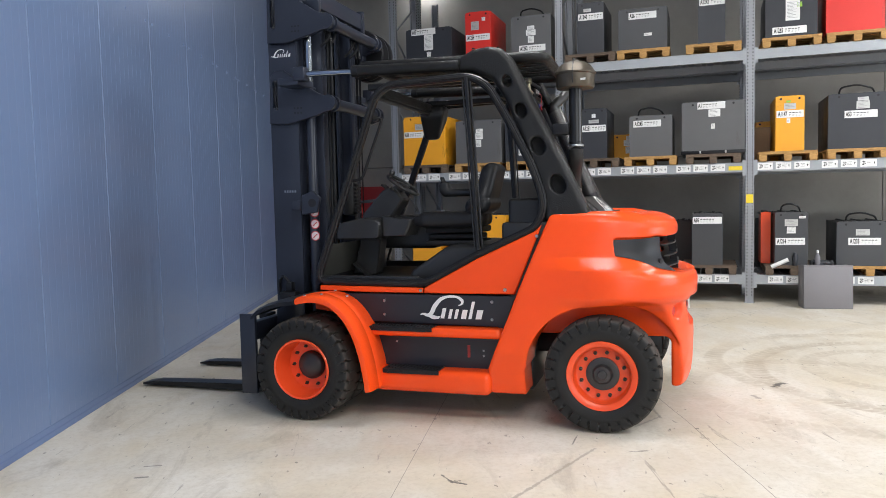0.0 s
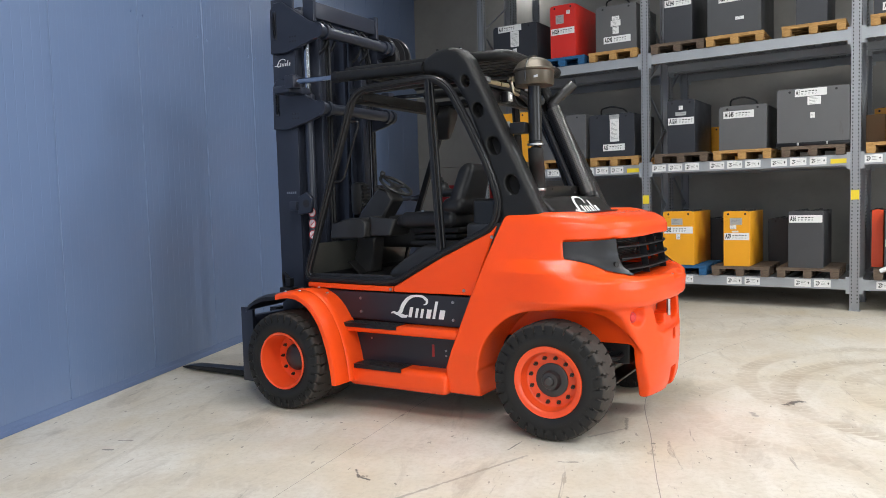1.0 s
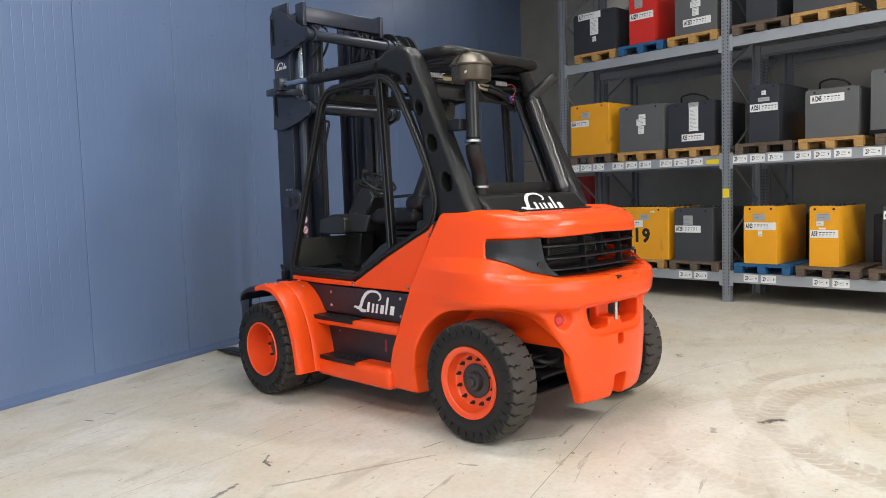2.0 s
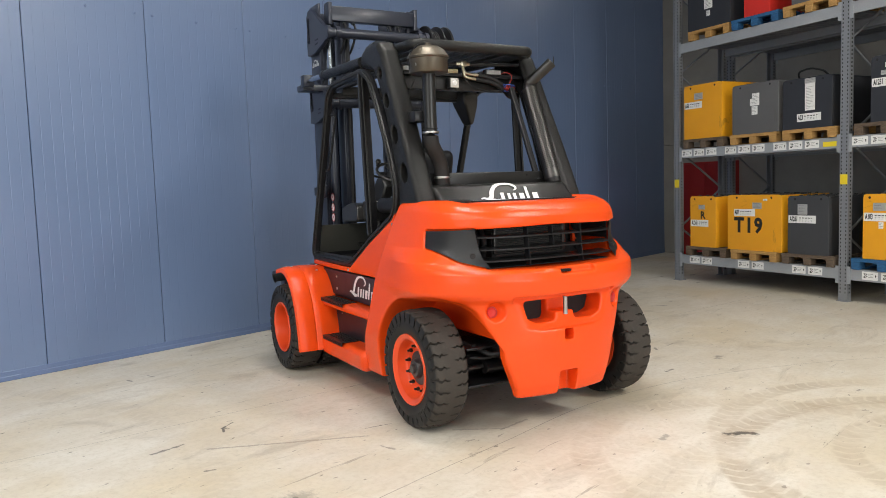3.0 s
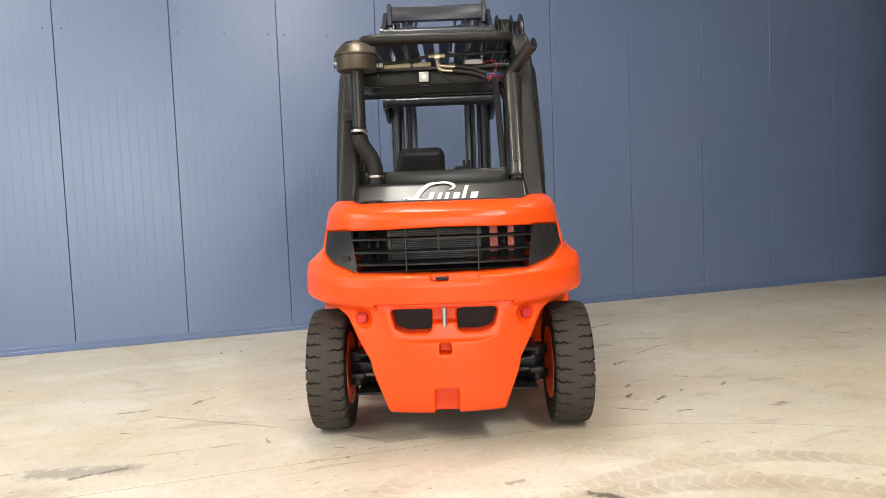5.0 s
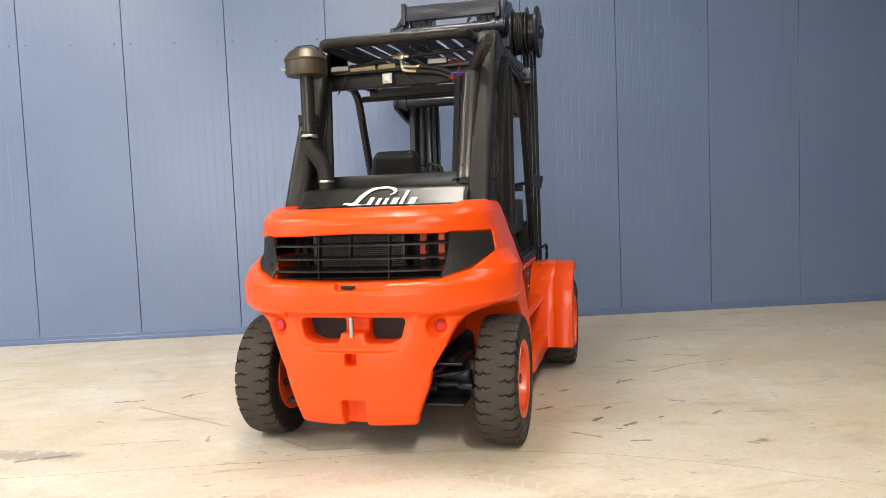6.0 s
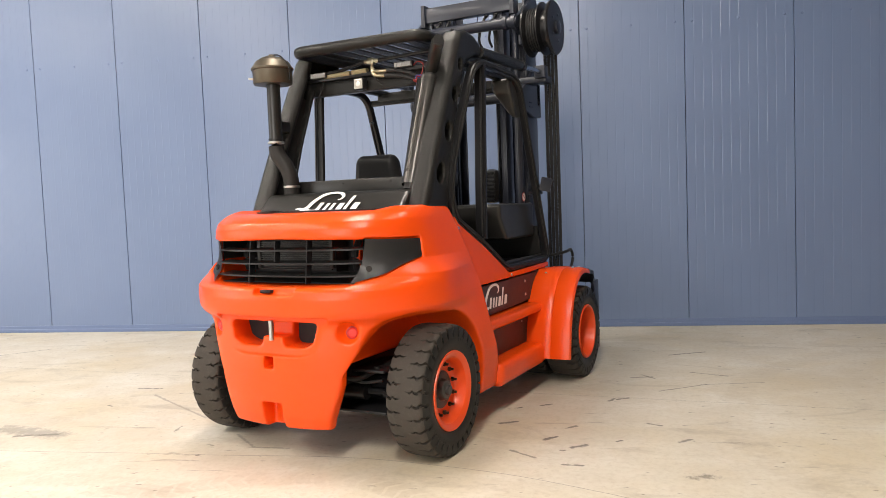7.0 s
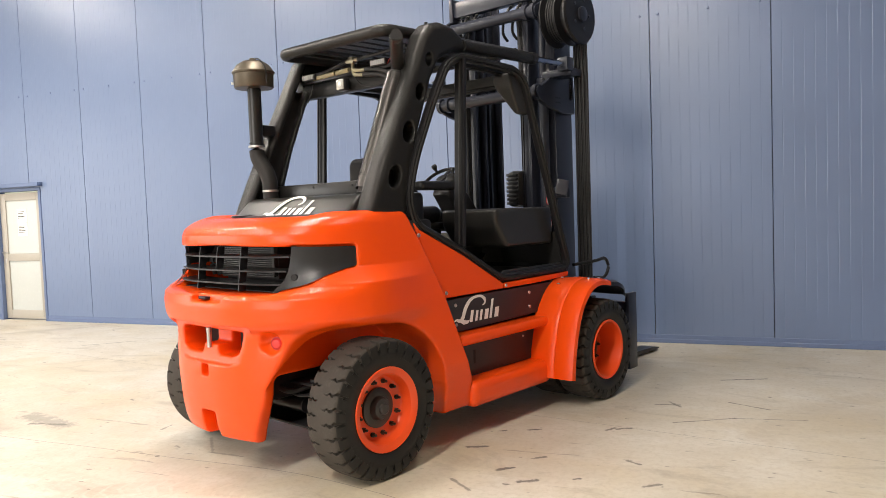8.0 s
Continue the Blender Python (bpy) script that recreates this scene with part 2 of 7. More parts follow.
def floor_material():
    """Cream sealed concrete: clouded, scuffed, with curved tyre tracks and hairline cracks."""
    n = Nodes("worn_cream_floor")
    sep = n.add("ShaderNodeSeparateXYZ")
    n.link(n.coord.outputs["Object"], sep.inputs[0])
    x, y = sep.outputs[0], sep.outputs[1]
    cloud = n.noise(0.55, 7, 0.62, None, 0.4)
    patch = n.noise(1.9, 6, 0.65, n.where((1, 0.55, 1), 0.3), 0.8)
    fine = n.noise(26, 5, 0.7)
    base = n.mix(n.ramp(cloud, [(0.32, 0.0), (0.68, 1.0)]), (0.545, 0.485, 0.385), (0.66, 0.62, 0.54))
    base = n.mix(n.math("MULTIPLY", n.ramp(patch, [(0.46, 0.0), (0.72, 1.0)]), 0.55), base, (0.73, 0.71, 0.655))
    yellowed = n.noise(0.8, 5, 0.6, n.where((1, 1, 1), 1.1), 0.5)
    base = n.mix(n.math("MULTIPLY", n.ramp(yellowed, [(0.46, 0.0), (0.70, 1.0)]), 0.5), base, (0.58, 0.475, 0.29))
    base = n.mix(n.math("MULTIPLY", n.ramp(fine, [(0.47, 0.0), (0.70, 1.0)]), 0.38), base, (0.42, 0.36, 0.27))
    mottle = n.noise(7.0, 6, 0.72, n.where((1, 0.6, 1), 0.4), 0.6)
    base = n.mix(n.math("MULTIPLY", n.ramp(mottle, [(0.46, 0.0), (0.70, 1.0)]), 0.22), base, (0.44, 0.375, 0.275))
    # curved tyre tracks: rings with a tread rhythm
    wobble = n.math("MULTIPLY", n.math("SUBTRACT", n.noise(0.9, 3, 0.5), 0.5), 0.16)
    broken = n.ramp(n.noise(1.4, 4, 0.6), [(0.36, 0.15), (0.6, 1.0)])
    for cx, cy, radius, width, power in ((4.12, 6.88, 1.62, 0.10, 0.55), (4.22, 6.48, 1.50, 0.11, 0.66), (4.15, 6.70, 0.85, 0.10, 0.5), (3.11, 6.03, 1.16, 0.11, 0.34), (5.6, 5.6, 2.95, 0.13, 0.22),
                                         (7.4, 4.2, 5.35, 0.13, 0.18), (1.0, 11.6, 2.9, 0.13, 0.18), (-1.0, 0.2, 3.9, 0.13, 0.2), (3.4, 1.6, 2.6, 0.12, 0.22)):
        dx, dy = n.math("SUBTRACT", x, cx), n.math("SUBTRACT", y, cy)
        dist = n.math("SQRT", n.math("ADD", n.math("MULTIPLY", dx, dx), n.math("MULTIPLY", dy, dy)))
        off = n.math("ADD", n.math("SUBTRACT", dist, radius), wobble)
        band = n.math("SUBTRACT", 1.0, n.math("DIVIDE", n.math("ABSOLUTE", off), width))
        band = n.ramp(band, [(0.0, 0.0), (0.3, 1.0)])
        angle = n.math("ARCTAN2", dy, dx)
        lug = n.math("SINE", n.math("ADD", n.math("MULTIPLY", angle, radius * 64.0), n.math("MULTIPLY", n.math("ABSOLUTE", off), 34.0)))
        lug = n.ramp(n.math("MULTIPLY_ADD", lug, 0.5, 0.5), [(0.06, 0.35), (0.2, 1.0)])
        amount = n.math("MULTIPLY", n.math("MULTIPLY", band, lug), n.math("MULTIPLY", broken, power))
        base = n.mix(amount, base, (0.36, 0.29, 0.20))
    # rubbed marks and smears of their own shape
    rag_edge = n.noise(16, 5, 0.7)
    south_rubs = ((0.12, 4, 0.78, 4.81, 0.02, 0.36), (-0.25, 4.42, -0.19, 4.3, 0.016, 0.8), (-0.19, 4.3, -0.11, 4.26, 0.014, 0.8), (-1.5, 0.97, -1.92, 1.44, 0.025, 0.45), (1.11, 3.35, 1.24, 3.9, 0.13, 0.34),
                  (1.17, 5.25, 1.43, 5.48, 0.018, 0.3), (-0.09, 3.72, -0.1, 3.94, 0.026, 0.65), (-2.15, 4.53, -2.08, 4.54, 0.018, 0.6), (-2.17, 4.73, -2.07, 4.74, 0.016, 0.5), (1, 4.73, 1.11, 4.74, 0.02, 0.45),
                  (0.46, 3.78, 0.48, 3.83, 0.02, 0.6), (1.28, 3.58, 1.22, 3.87, 0.035, 0.5), (0.65, 4.91, 0.72, 5.09, 0.01, 0.6))
    east_rubs = ((2.66, 6.25, 2.8, 6.36, 0.045, 0.75), (1.19, 7.4, 1.13, 7.47, 0.026, 0.7), (1.34, 7.57, 1.29, 7.66, 0.028, 0.65), (0.94, 7.54, 0.89, 7.61, 0.022, 0.6), (1.21, 8.25, 1.15, 8.33, 0.022, 0.55),
                 (1.43, 5.45, 1.44, 5.73, 0.02, 0.34), (1.41, 7.19, 1.54, 7.35, 0.018, 0.5), (1.65, 7.52, 1.66, 7.63, 0.02, 0.6), (2.38, 5.91, 2.37, 6, 0.032, 0.4), (1.21, 7.86, 1.19, 7.89, 0.018, 0.7))
    west_rubs = ((-0.06, 8.28, -0.28, 8.68, 0.014, 0.55), (-0.28, 8.68, -0.35, 9.15, 0.012, 0.5), (0.84, 7.08, 0.8, 7.19, 0.026, 0.7), (0.2, 7.93, 0.15, 8.02, 0.024, 0.65), (0.24, 7.87, 0.18, 7.91, 0.024, 0.6),
                 (-0.71, 8.63, -0.57, 8.91, 0.014, 0.55), (-1.44, 8.54, -1.58, 8.9, 0.02, 0.7), (-0.52, 8.11, -0.54, 8.28, 0.02, 0.5), (0.82, 8.1, 0.86, 8.18, 0.022, 0.6), (0, 10.62, 0.14, 10.73, 0.03, 0.55),
                 (-0.61, 8.2, -0.49, 8.29, 0.022, 0.5), (0.38, 7.35, 0.34, 7.43, 0.022, 0.7), (0.46, 7.16, 0.44, 7.2, 0.02, 0.65))
    for x0, y0, x1, y1, width, power in south_rubs + east_rubs + west_rubs:
        ex, ey = x1 - x0, y1 - y0
        ll = ex * ex + ey * ey
        wx, wy = n.math("SUBTRACT", x, x0), n.math("SUBTRACT", y, y0)
        t = n.math("MULTIPLY_ADD", wx, ex / ll, n.math("MULTIPLY", wy, ey / ll))
        t = n.math("MINIMUM", n.math("MAXIMUM", t, 0.0), 1.0)
        qx, qy = n.math("SUBTRACT", wx, n.math("MULTIPLY", t, ex)), n.math("SUBTRACT", wy, n.math("MULTIPLY", t, ey))
        dist = n.math("SQRT", n.math("ADD", n.math("MULTIPLY", qx, qx), n.math("MULTIPLY", qy, qy)))
        dist = n.math("ADD", dist, n.math("MULTIPLY", n.math("SUBTRACT", rag_edge, 0.42), width * 2.6))
        mark = n.ramp(n.math("DIVIDE", dist, width * 1.25), [(0.40, 1.0), (0.8, 0.0)])
        base = n.mix(n.math("MULTIPLY", mark, min(0.92, power * 1.25)), base, (0.075, 0.065, 0.055))
    # short dark rubber scuffs and specks
    v = n.where((2.2, 0.55, 1), 0.9)
    scuff = n.ramp(n.noise(2.6, 6, 0.75, v, 1.6), [(0.665, 0.0), (0.71, 1.0)])
    base = n.mix(n.math("MULTIPLY", scuff, 0.55), base, (0.13, 0.11, 0.09))
    dot = n.ramp(n.noise(9.0, 3, 0.6, n.where((1, 0.6, 1), 0.5)), [(0.70, 0.0), (0.735, 1.0)])
    base = n.mix(n.math("MULTIPLY", dot, 0.7), base, (0.09, 0.075, 0.06))
    # sparse ragged smudges, small specks and thin scratches, scattered cell by cell
    ragged = n.math("SUBTRACT", n.noise(21, 5, 0.75), 0.5)
    for scale, turn, stretch, chance, radius, rough_edge, power in ((1.5, 0.35, 0.42, 0.55, 0.075, 0.55, 0.72), (2.6, -0.25, 0.40, 0.60, 0.060, 0.55, 0.66), (5.5, 0.9, 0.7, 0.70, 0.050, 0.30, 0.75),
                                                                    (1.1, 0.55, 0.055, 0.45, 0.012, 0.05, 0.55), (1.3, -0.75, 0.045, 0.50, 0.010, 0.05, 0.5)):
        v = n.add("ShaderNodeTexVoronoi")
        v.inputs["Scale"].default_value = scale
        n.link(n.where((1.0, stretch, 0.0), turn), v.inputs["Vector"])
        cell = n.add("ShaderNodeSeparateColor")
        n.link(v.outputs["Color"], cell.inputs[0])
        size = n.math("MULTIPLY", n.math("GREATER_THAN", cell.outputs[0], chance), n.math("MULTIPLY_ADD", cell.outputs[1], radius * 0.9, radius * 0.3))
        reach = n.math("ADD", v.outputs["Distance"], n.math("MULTIPLY", ragged, rough_edge * 0.55))
        blot = n.ramp(n.math("DIVIDE", reach, n.math("MAXIMUM", size, 0.0001)), [(0.25, 1.0), (1.0, 0.0)])
        blot = n.math("MULTIPLY", blot, n.math("GREATER_THAN", size, 0.001))
        base = n.mix(n.math("MULTIPLY", blot, power), base, (0.115, 0.095, 0.075))
    # broad grey-brown rubbed stains, streaked one way
    stain = n.ramp(n.noise(1.15, 7, 0.72, n.where((1.5, 0.6, 1), 0.5), 1.1), [(0.55, 0.0), (0.68, 1.0)])
    base = n.mix(n.math("MULTIPLY", stain, 0.42), base, (0.27, 0.225, 0.165))
    streak = n.ramp(n.noise(4.2, 5, 0.68, n.where((2.6, 0.32, 1), -0.35), 0.7), [(0.65, 0.0), (0.70, 1.0)])
    base = n.mix(n.math("MULTIPLY", streak, 0.5), base, (0.16, 0.13, 0.10))
    dot2 = n.ramp(n.noise(23.0, 2, 0.5, n.where((1, 0.4, 1), -0.8)), [(0.70, 0.0), (0.74, 1.0)])
    base = n.mix(n.math("MULTIPLY", dot2, 0.55), base, (0.12, 0.10, 0.08))
    # a long hairline joint that drifts sideways, and two finer ones
    over = n.math("MAXIMUM", n.math("SUBTRACT", y, 5.9), 0.0)
    drift = n.math("MULTIPLY", n.math("MULTIPLY", over, over), 0.14)
    bend = n.math("MULTIPLY", n.math("SUBTRACT", n.noise(0.7, 3, 0.5), 0.5), 0.09)
    for a, b, c, width, bow in ((1.0, 0.0, 1.59, 0.004, drift), (0.985, -0.174, -1.25, 0.003, bend), (0.25, 0.968, 11.3, 0.003, bend)):
        line = n.math("SUBTRACT", n.math("ADD", n.math("ADD", n.math("MULTIPLY", x, a), n.math("MULTIPLY", y, b)), bend), n.math("ADD", bow, c))
        crack = n.ramp(n.math("DIVIDE", n.math("ABSOLUTE", line), width), [(0.4, 1.0), (1.0, 0.0)])
        base = n.mix(n.math("MULTIPLY", crack, 0.75), base, (0.16, 0.14, 0.12))
    r = n.math("ADD", n.math("MULTIPLY", n.noise(2.2, 5, 0.65), 0.33), 0.33)
    n.bump(n.noise(14, 5, 0.65), 0.12, 0.004)
    return n.set(base=base, rough=r)


FLOOR = floor_material()


# ---- mesh helpers ----
def mesh_from(bm, name, smooth=None):
    me = bpy.data.meshes.new(name)
    bm.normal_update()
    bm.to_mesh(me)
    bm.free()
    if smooth is not None:
        smooth_mesh(me, smooth)
    return me


def smooth_mesh(me, degrees):
    me.polygons.foreach_set("use_smooth", [True] * len(me.polygons))
    if degrees < 180:
        me.set_sharp_from_angle(angle=radians(degrees))
    return me


def part(name, bm, material, parent, label="", smooth=35, at=None):
    """One mesh object under a thing or a part."""
    me = bm if isinstance(bm, bpy.types.Mesh) else mesh_from(bm, name, smooth)
    if not me.materials:
        me.materials.append(material)
    ob = new(name, me)
    ob.parent = parent
    if at is not None:
        ob.matrix_basis = at
    if label:
        tagged(ob, label)
    return ob


def thing(name, m, label, category, group="", kind=""):
    ob = new(name)
    ob.empty_display_size = 0.2
    ob.matrix_basis = m
    return tagged(ob, label, category, group, kind)


def box(bm, x0, x1, y0, y1, z0, z1, m=None, bevel=0.0):
    made = bmesh.ops.create_cube(bm, size=1.0)["verts"]
    bmesh.ops.scale(bm, vec=(x1 - x0, y1 - y0, z1 - z0), verts=made)
    bmesh.ops.translate(bm, vec=((x0 + x1) / 2, (y0 + y1) / 2, (z0 + z1) / 2), verts=made)
    if bevel:
        edges = list({e for v in made for e in v.link_edges})
        out = bmesh.ops.bevel(bm, geom=edges, offset=bevel, segments=2, profile=0.5, affect="EDGES")
        made = list({v for f in out["faces"] for v in f.verts} | {v for v in made if v.is_valid})
    if m is not None:
        bmesh.ops.transform(bm, matrix=m, verts=made)
    return bm


def boxes(*specs, bevel=0.0):
    bm = bmesh.new()
    for s in specs:
        box(bm, *s, bevel=bevel)
    return bm


def lathe(bm, profile, segments=48, axis="Y", centre=(0, 0, 0)):
    """Turn (radius, along) points about an axis."""
    rings = []
    for r, a in profile:
        ring = []
        for i in range(segments):
            t = 2 * math.pi * i / segments
            c, s = r * math.cos(t), r * math.sin(t)
            p = {"Y": (c, a, s), "Z": (c, s, a), "X": (a, c, s)}[axis]
            ring.append(bm.verts.new(Vector(p) + Vector(centre)))
        rings.append(ring)
    for a, b in zip(rings, rings[1:]):
        for i in range(segments):
            j = (i + 1) % segments
            bm.faces.new((a[i], a[j], b[j], b[i]))
    for ring, r in ((rings[0], profile[0][0]), (rings[-1], profile[-1][0])):
        if r > 1e-6:
            bm.faces.new(ring)
    bmesh.ops.recalc_face_normals(bm, faces=bm.faces[:])
    return bm


def circle_profile(r, n=12):
    return [(r * math.cos(2 * math.pi * i / n), r * math.sin(2 * math.pi * i / n)) for i in range(n)]


def rect_profile(w, h):
    b = min(w, h) * 0.18
    w, h = w / 2, h / 2
    return [(w - b, h), (w, h - b), (w, b - h), (w - b, -h), (b - w, -h), (-w, b - h), (-w, h - b), (b - w, h)]


def rounded(points, radius, steps=5, closed=False):
    """A polyline with its corners rounded off."""
    pts = [Vector(p) for p in points]
    out = []
    n = len(pts)
    for i, p in enumerate(pts):
        if not closed and i in (0, n - 1):
            out.append(p)
            continue
        a, b = pts[i - 1] - p, pts[(i + 1) % n] - p
        r = min(radius, a.length * 0.48, b.length * 0.48)
        s, e = p + a.normalized() * r, p + b.normalized() * r
        for k in range(steps + 1):
            t = k / steps
            out.append(s * (1 - t) ** 2 + p * 2 * t * (1 - t) + e * t * t)
    return out


def sweep(bm, points, profile, closed=False, up=(0, 0, 1)):
    """Carry a flat profile along a polyline."""
    pts = [Vector(p) for p in points]
    n = len(pts)
    rings = []
    ref = Vector(up)
    for i, p in enumerate(pts):
        a = pts[i - 1] if (i or closed) else p
        b = pts[(i + 1) % n] if (i < n - 1 or closed) else p
        d = (b - a).normalized()
        u = d.cross(ref)
        if u.length < 1e-4:
            u = d.cross(Vector((0, 1, 0)) if abs(d.y) < 0.9 else Vector((1, 0, 0)))
        u.normalize()
        v = u.cross(d).normalized()
        rings.append([bm.verts.new(p + u * s + v * t) for s, t in profile])
    k = len(profile)
    pairs = list(zip(rings, rings[1:])) + ([(rings[-1], rings[0])] if closed else [])
    for a, b in pairs:
        for i in range(k):
            j = (i + 1) % k
            bm.faces.new((a[i], a[j], b[j], b[i]))
    if not closed:
        bm.faces.new(rings[0])
        bm.faces.new(rings[-1])
    bmesh.ops.recalc_face_normals(bm, faces=bm.faces[:])
    return bm


def tube(points, r, n=12, radius=0.0, closed=False):
    bm = bmesh.new()
    return sweep(bm, rounded(points, radius, 6, closed) if radius else points, circle_profile(r, n), closed)


def bar(points, w, h, radius=0.0, closed=False, up=(0, 0, 1)):
    bm = bmesh.new()
    return sweep(bm, rounded(points, radius, 6, closed) if radius else points, rect_profile(w, h), closed, up)


def prism(outline, y0, y1, bm=None):
    """An outline in x and z, drawn out along y."""
    bm = bm or bmesh.new()
    a = [bm.verts.new((x, y0, z)) for x, z in outline]
    b = [bm.verts.new((x, y1, z)) for x, z in outline]
    n = len(outline)
    for i in range(n):
        j = (i + 1) % n
        bm.faces.new((a[i], a[j], b[j], b[i]))
    bm.faces.new(a)
    bm.faces.new(b)
    bmesh.ops.recalc_face_normals(bm, faces=bm.faces[:])
    return bm


def plate(outline, y0, y1, bevel=0.004):
    bm = prism(outline, y0, y1)
    bmesh.ops.bevel(bm, geom=bm.edges[:], offset=bevel, segments=1, affect="EDGES")
    return bm


# ---- solid shapes from distance fields ----
def smin(a, b, k):
    h = np.clip(0.5 + 0.5 * (b - a) / k, 0, 1)
    return b + (a - b) * h - k * h * (1 - h)


def smax(a, b, k):
    return -smin(-a, -b, k)


def rbox(x, y, z, cx, cy, cz, hx, hy, hz, r):
    qx, qy, qz = np.abs(x - cx) - hx + r, np.abs(y - cy) - hy + r, np.abs(z - cz) - hz + r
    out = np.sqrt(np.maximum(qx, 0) ** 2 + np.maximum(qy, 0) ** 2 + np.maximum(qz, 0) ** 2)
    return out + np.minimum(np.maximum(qx, np.maximum(qy, qz)), 0) - r


def poly2(px, py, pts):
    """Signed distance to a polygon."""
    d = np.full(px.shape, 1e9, dtype=np.float32)
    sign = np.ones(px.shape, dtype=np.float32)
    n = len(pts)
    for i in range(n):
        (ax, ay), (bx, by) = pts[i], pts[i - 1]
        ex, ey = bx - ax, by - ay
        wx, wy = px - ax, py - ay
        t = np.clip((wx * ex + wy * ey) / (ex * ex + ey * ey), 0, 1)
        d = np.minimum(d, (wx - ex * t) ** 2 + (wy - ey * t) ** 2)
        c1, c2, c3 = py >= ay, py < by, ex * wy > ey * wx
        flip = (c1 & c2 & c3) | (~c1 & ~c2 & ~c3)
        sign = np.where(flip, -sign, sign)
    return sign * np.sqrt(d)


def solid(name, field, low, high, h):
    """The surface where a distance field is nought, as a smooth mesh."""
    axes = [np.arange(a, b + h, h, dtype=np.float32) for a, b in zip(low, high)]
    v = field(*np.meshgrid(*axes, indexing="ij")).astype(np.float32)
    inside = v < 0
    nx, ny, nz = v.shape
    cut = lambda a, i, j, k: a[i:nx - 1 + i, j:ny - 1 + j, k:nz - 1 + k]
    corners = [(i, j, k) for i in (0, 1) for j in (0, 1) for k in (0, 1)]
    total = sum(cut(inside, *c).astype(np.int8) for c in corners)
    cell = np.argwhere((total > 0) & (total < 8))
    index = np.full(total.shape, -1, dtype=np.int64)
    index[tuple(cell.T)] = np.arange(len(cell))
    value = {c: v[cell[:, 0] + c[0], cell[:, 1] + c[1], cell[:, 2] + c[2]] for c in corners}
    pos, count = np.zeros((len(cell), 3), dtype=np.float64), np.zeros(len(cell))
    for a in corners:
        for ax in range(3):
            if a[ax]:
                continue
            b = tuple(1 if i == ax else a[i] for i in range(3))
            va, vb = value[a], value[b]
            hit = (va < 0) != (vb < 0)
            t = np.where(hit, va / np.where(hit, va - vb, 1), 0)
            p = np.tile(np.array(a, dtype=np.float64), (len(cell), 1))
            p[:, ax] += t
            pos += p * hit[:, None]
            count += hit
    pos = (pos / count[:, None] + cell) * h + np.array([a[0] for a in axes])
    faces = []
    for ax in range(3):
        o = [i for i in range(3) if i != ax]
        lo = [slice(1, -1)] * 3
        lo[ax] = slice(0, -1)
        hi = list(lo)
        hi[ax] = slice(1, None)
        a, b = inside[tuple(lo)], inside[tuple(hi)]
        e = np.argwhere(a != b)
        first = a[tuple(e.T)]
        e[:, o[0]] += 1
        e[:, o[1]] += 1
        quad = []
        for du, dv in ((0, 0), (1, 0), (1, 1), (0, 1)):
            q = e.copy()
            q[:, o[0]] -= du
            q[:, o[1]] -= dv
            quad.append(index[tuple(q.T)])
        quad = np.stack(quad, 1)
        turn = first if ax != 1 else ~first
        quad[~turn] = quad[~turn][:, ::-1]
        faces.append(quad)
    faces = np.concatenate(faces)
    me = bpy.data.meshes.new(name)
    me.from_pydata(pos.tolist(), [], faces.tolist())
    me.update()
    return smooth_mesh(me, 180)


def text_mesh(name, body, size, m, thick=0.0006, bold=0.0, spacing=1.0):
    """Lettering as a flat mesh, centred, facing along its z."""
    data = bpy.data.curves.new(name, "FONT")
    data.body, data.size, data.align_x, data.align_y, data.extrude, data.resolution_u = body, size, "CENTER", "CENTER", thick, 2
    data.offset, data.space_character = bold, spacing
    ob = bpy.data.objects.new(name, data)
    scene.collection.objects.link(ob)
    bpy.context.view_layer.update()
    me = bpy.data.meshes.new_from_object(ob.evaluated_get(bpy.context.evaluated_depsgraph_get()))
    bpy.data.objects.remove(ob)
    me.transform(m)
    me.materials.clear()
    return me


# ---- the hall ----
WALL_X = -3.10        # face of the blue wall
PANEL = 1.20          # width of one wall panel
SEAM = 5.40           # y of one panel joint
WALL_H = 6.4
RACK = pose(4.595, 11.139, 0, 0, 0, -20.7)
floor_bm = bmesh.new()
bmesh.ops.create_grid(floor_bm, x_segments=8, y_segments=8, size=1)
bmesh.ops.scale(floor_bm, vec=(13.2, 15.0, 1), verts=floor_bm.verts)
bmesh.ops.translate(floor_bm, vec=(8.0, 6.0, 0), verts=floor_bm.verts)
low = bmesh.ops.extrude_face_region(floor_bm, geom=floor_bm.faces[:])["geom"]
bmesh.ops.translate(floor_bm, vec=(0, 0, -0.2), verts=[v for v in low if isinstance(v, bmesh.types.BMVert)])
bmesh.ops.recalc_face_normals(floor_bm, faces=floor_bm.faces[:])
floor = part("floor", floor_bm, FLOOR, None, "cream worn concrete floor with tyre tracks and scuffs", smooth=None)
tagged(floor, category="floor", kind="structure")


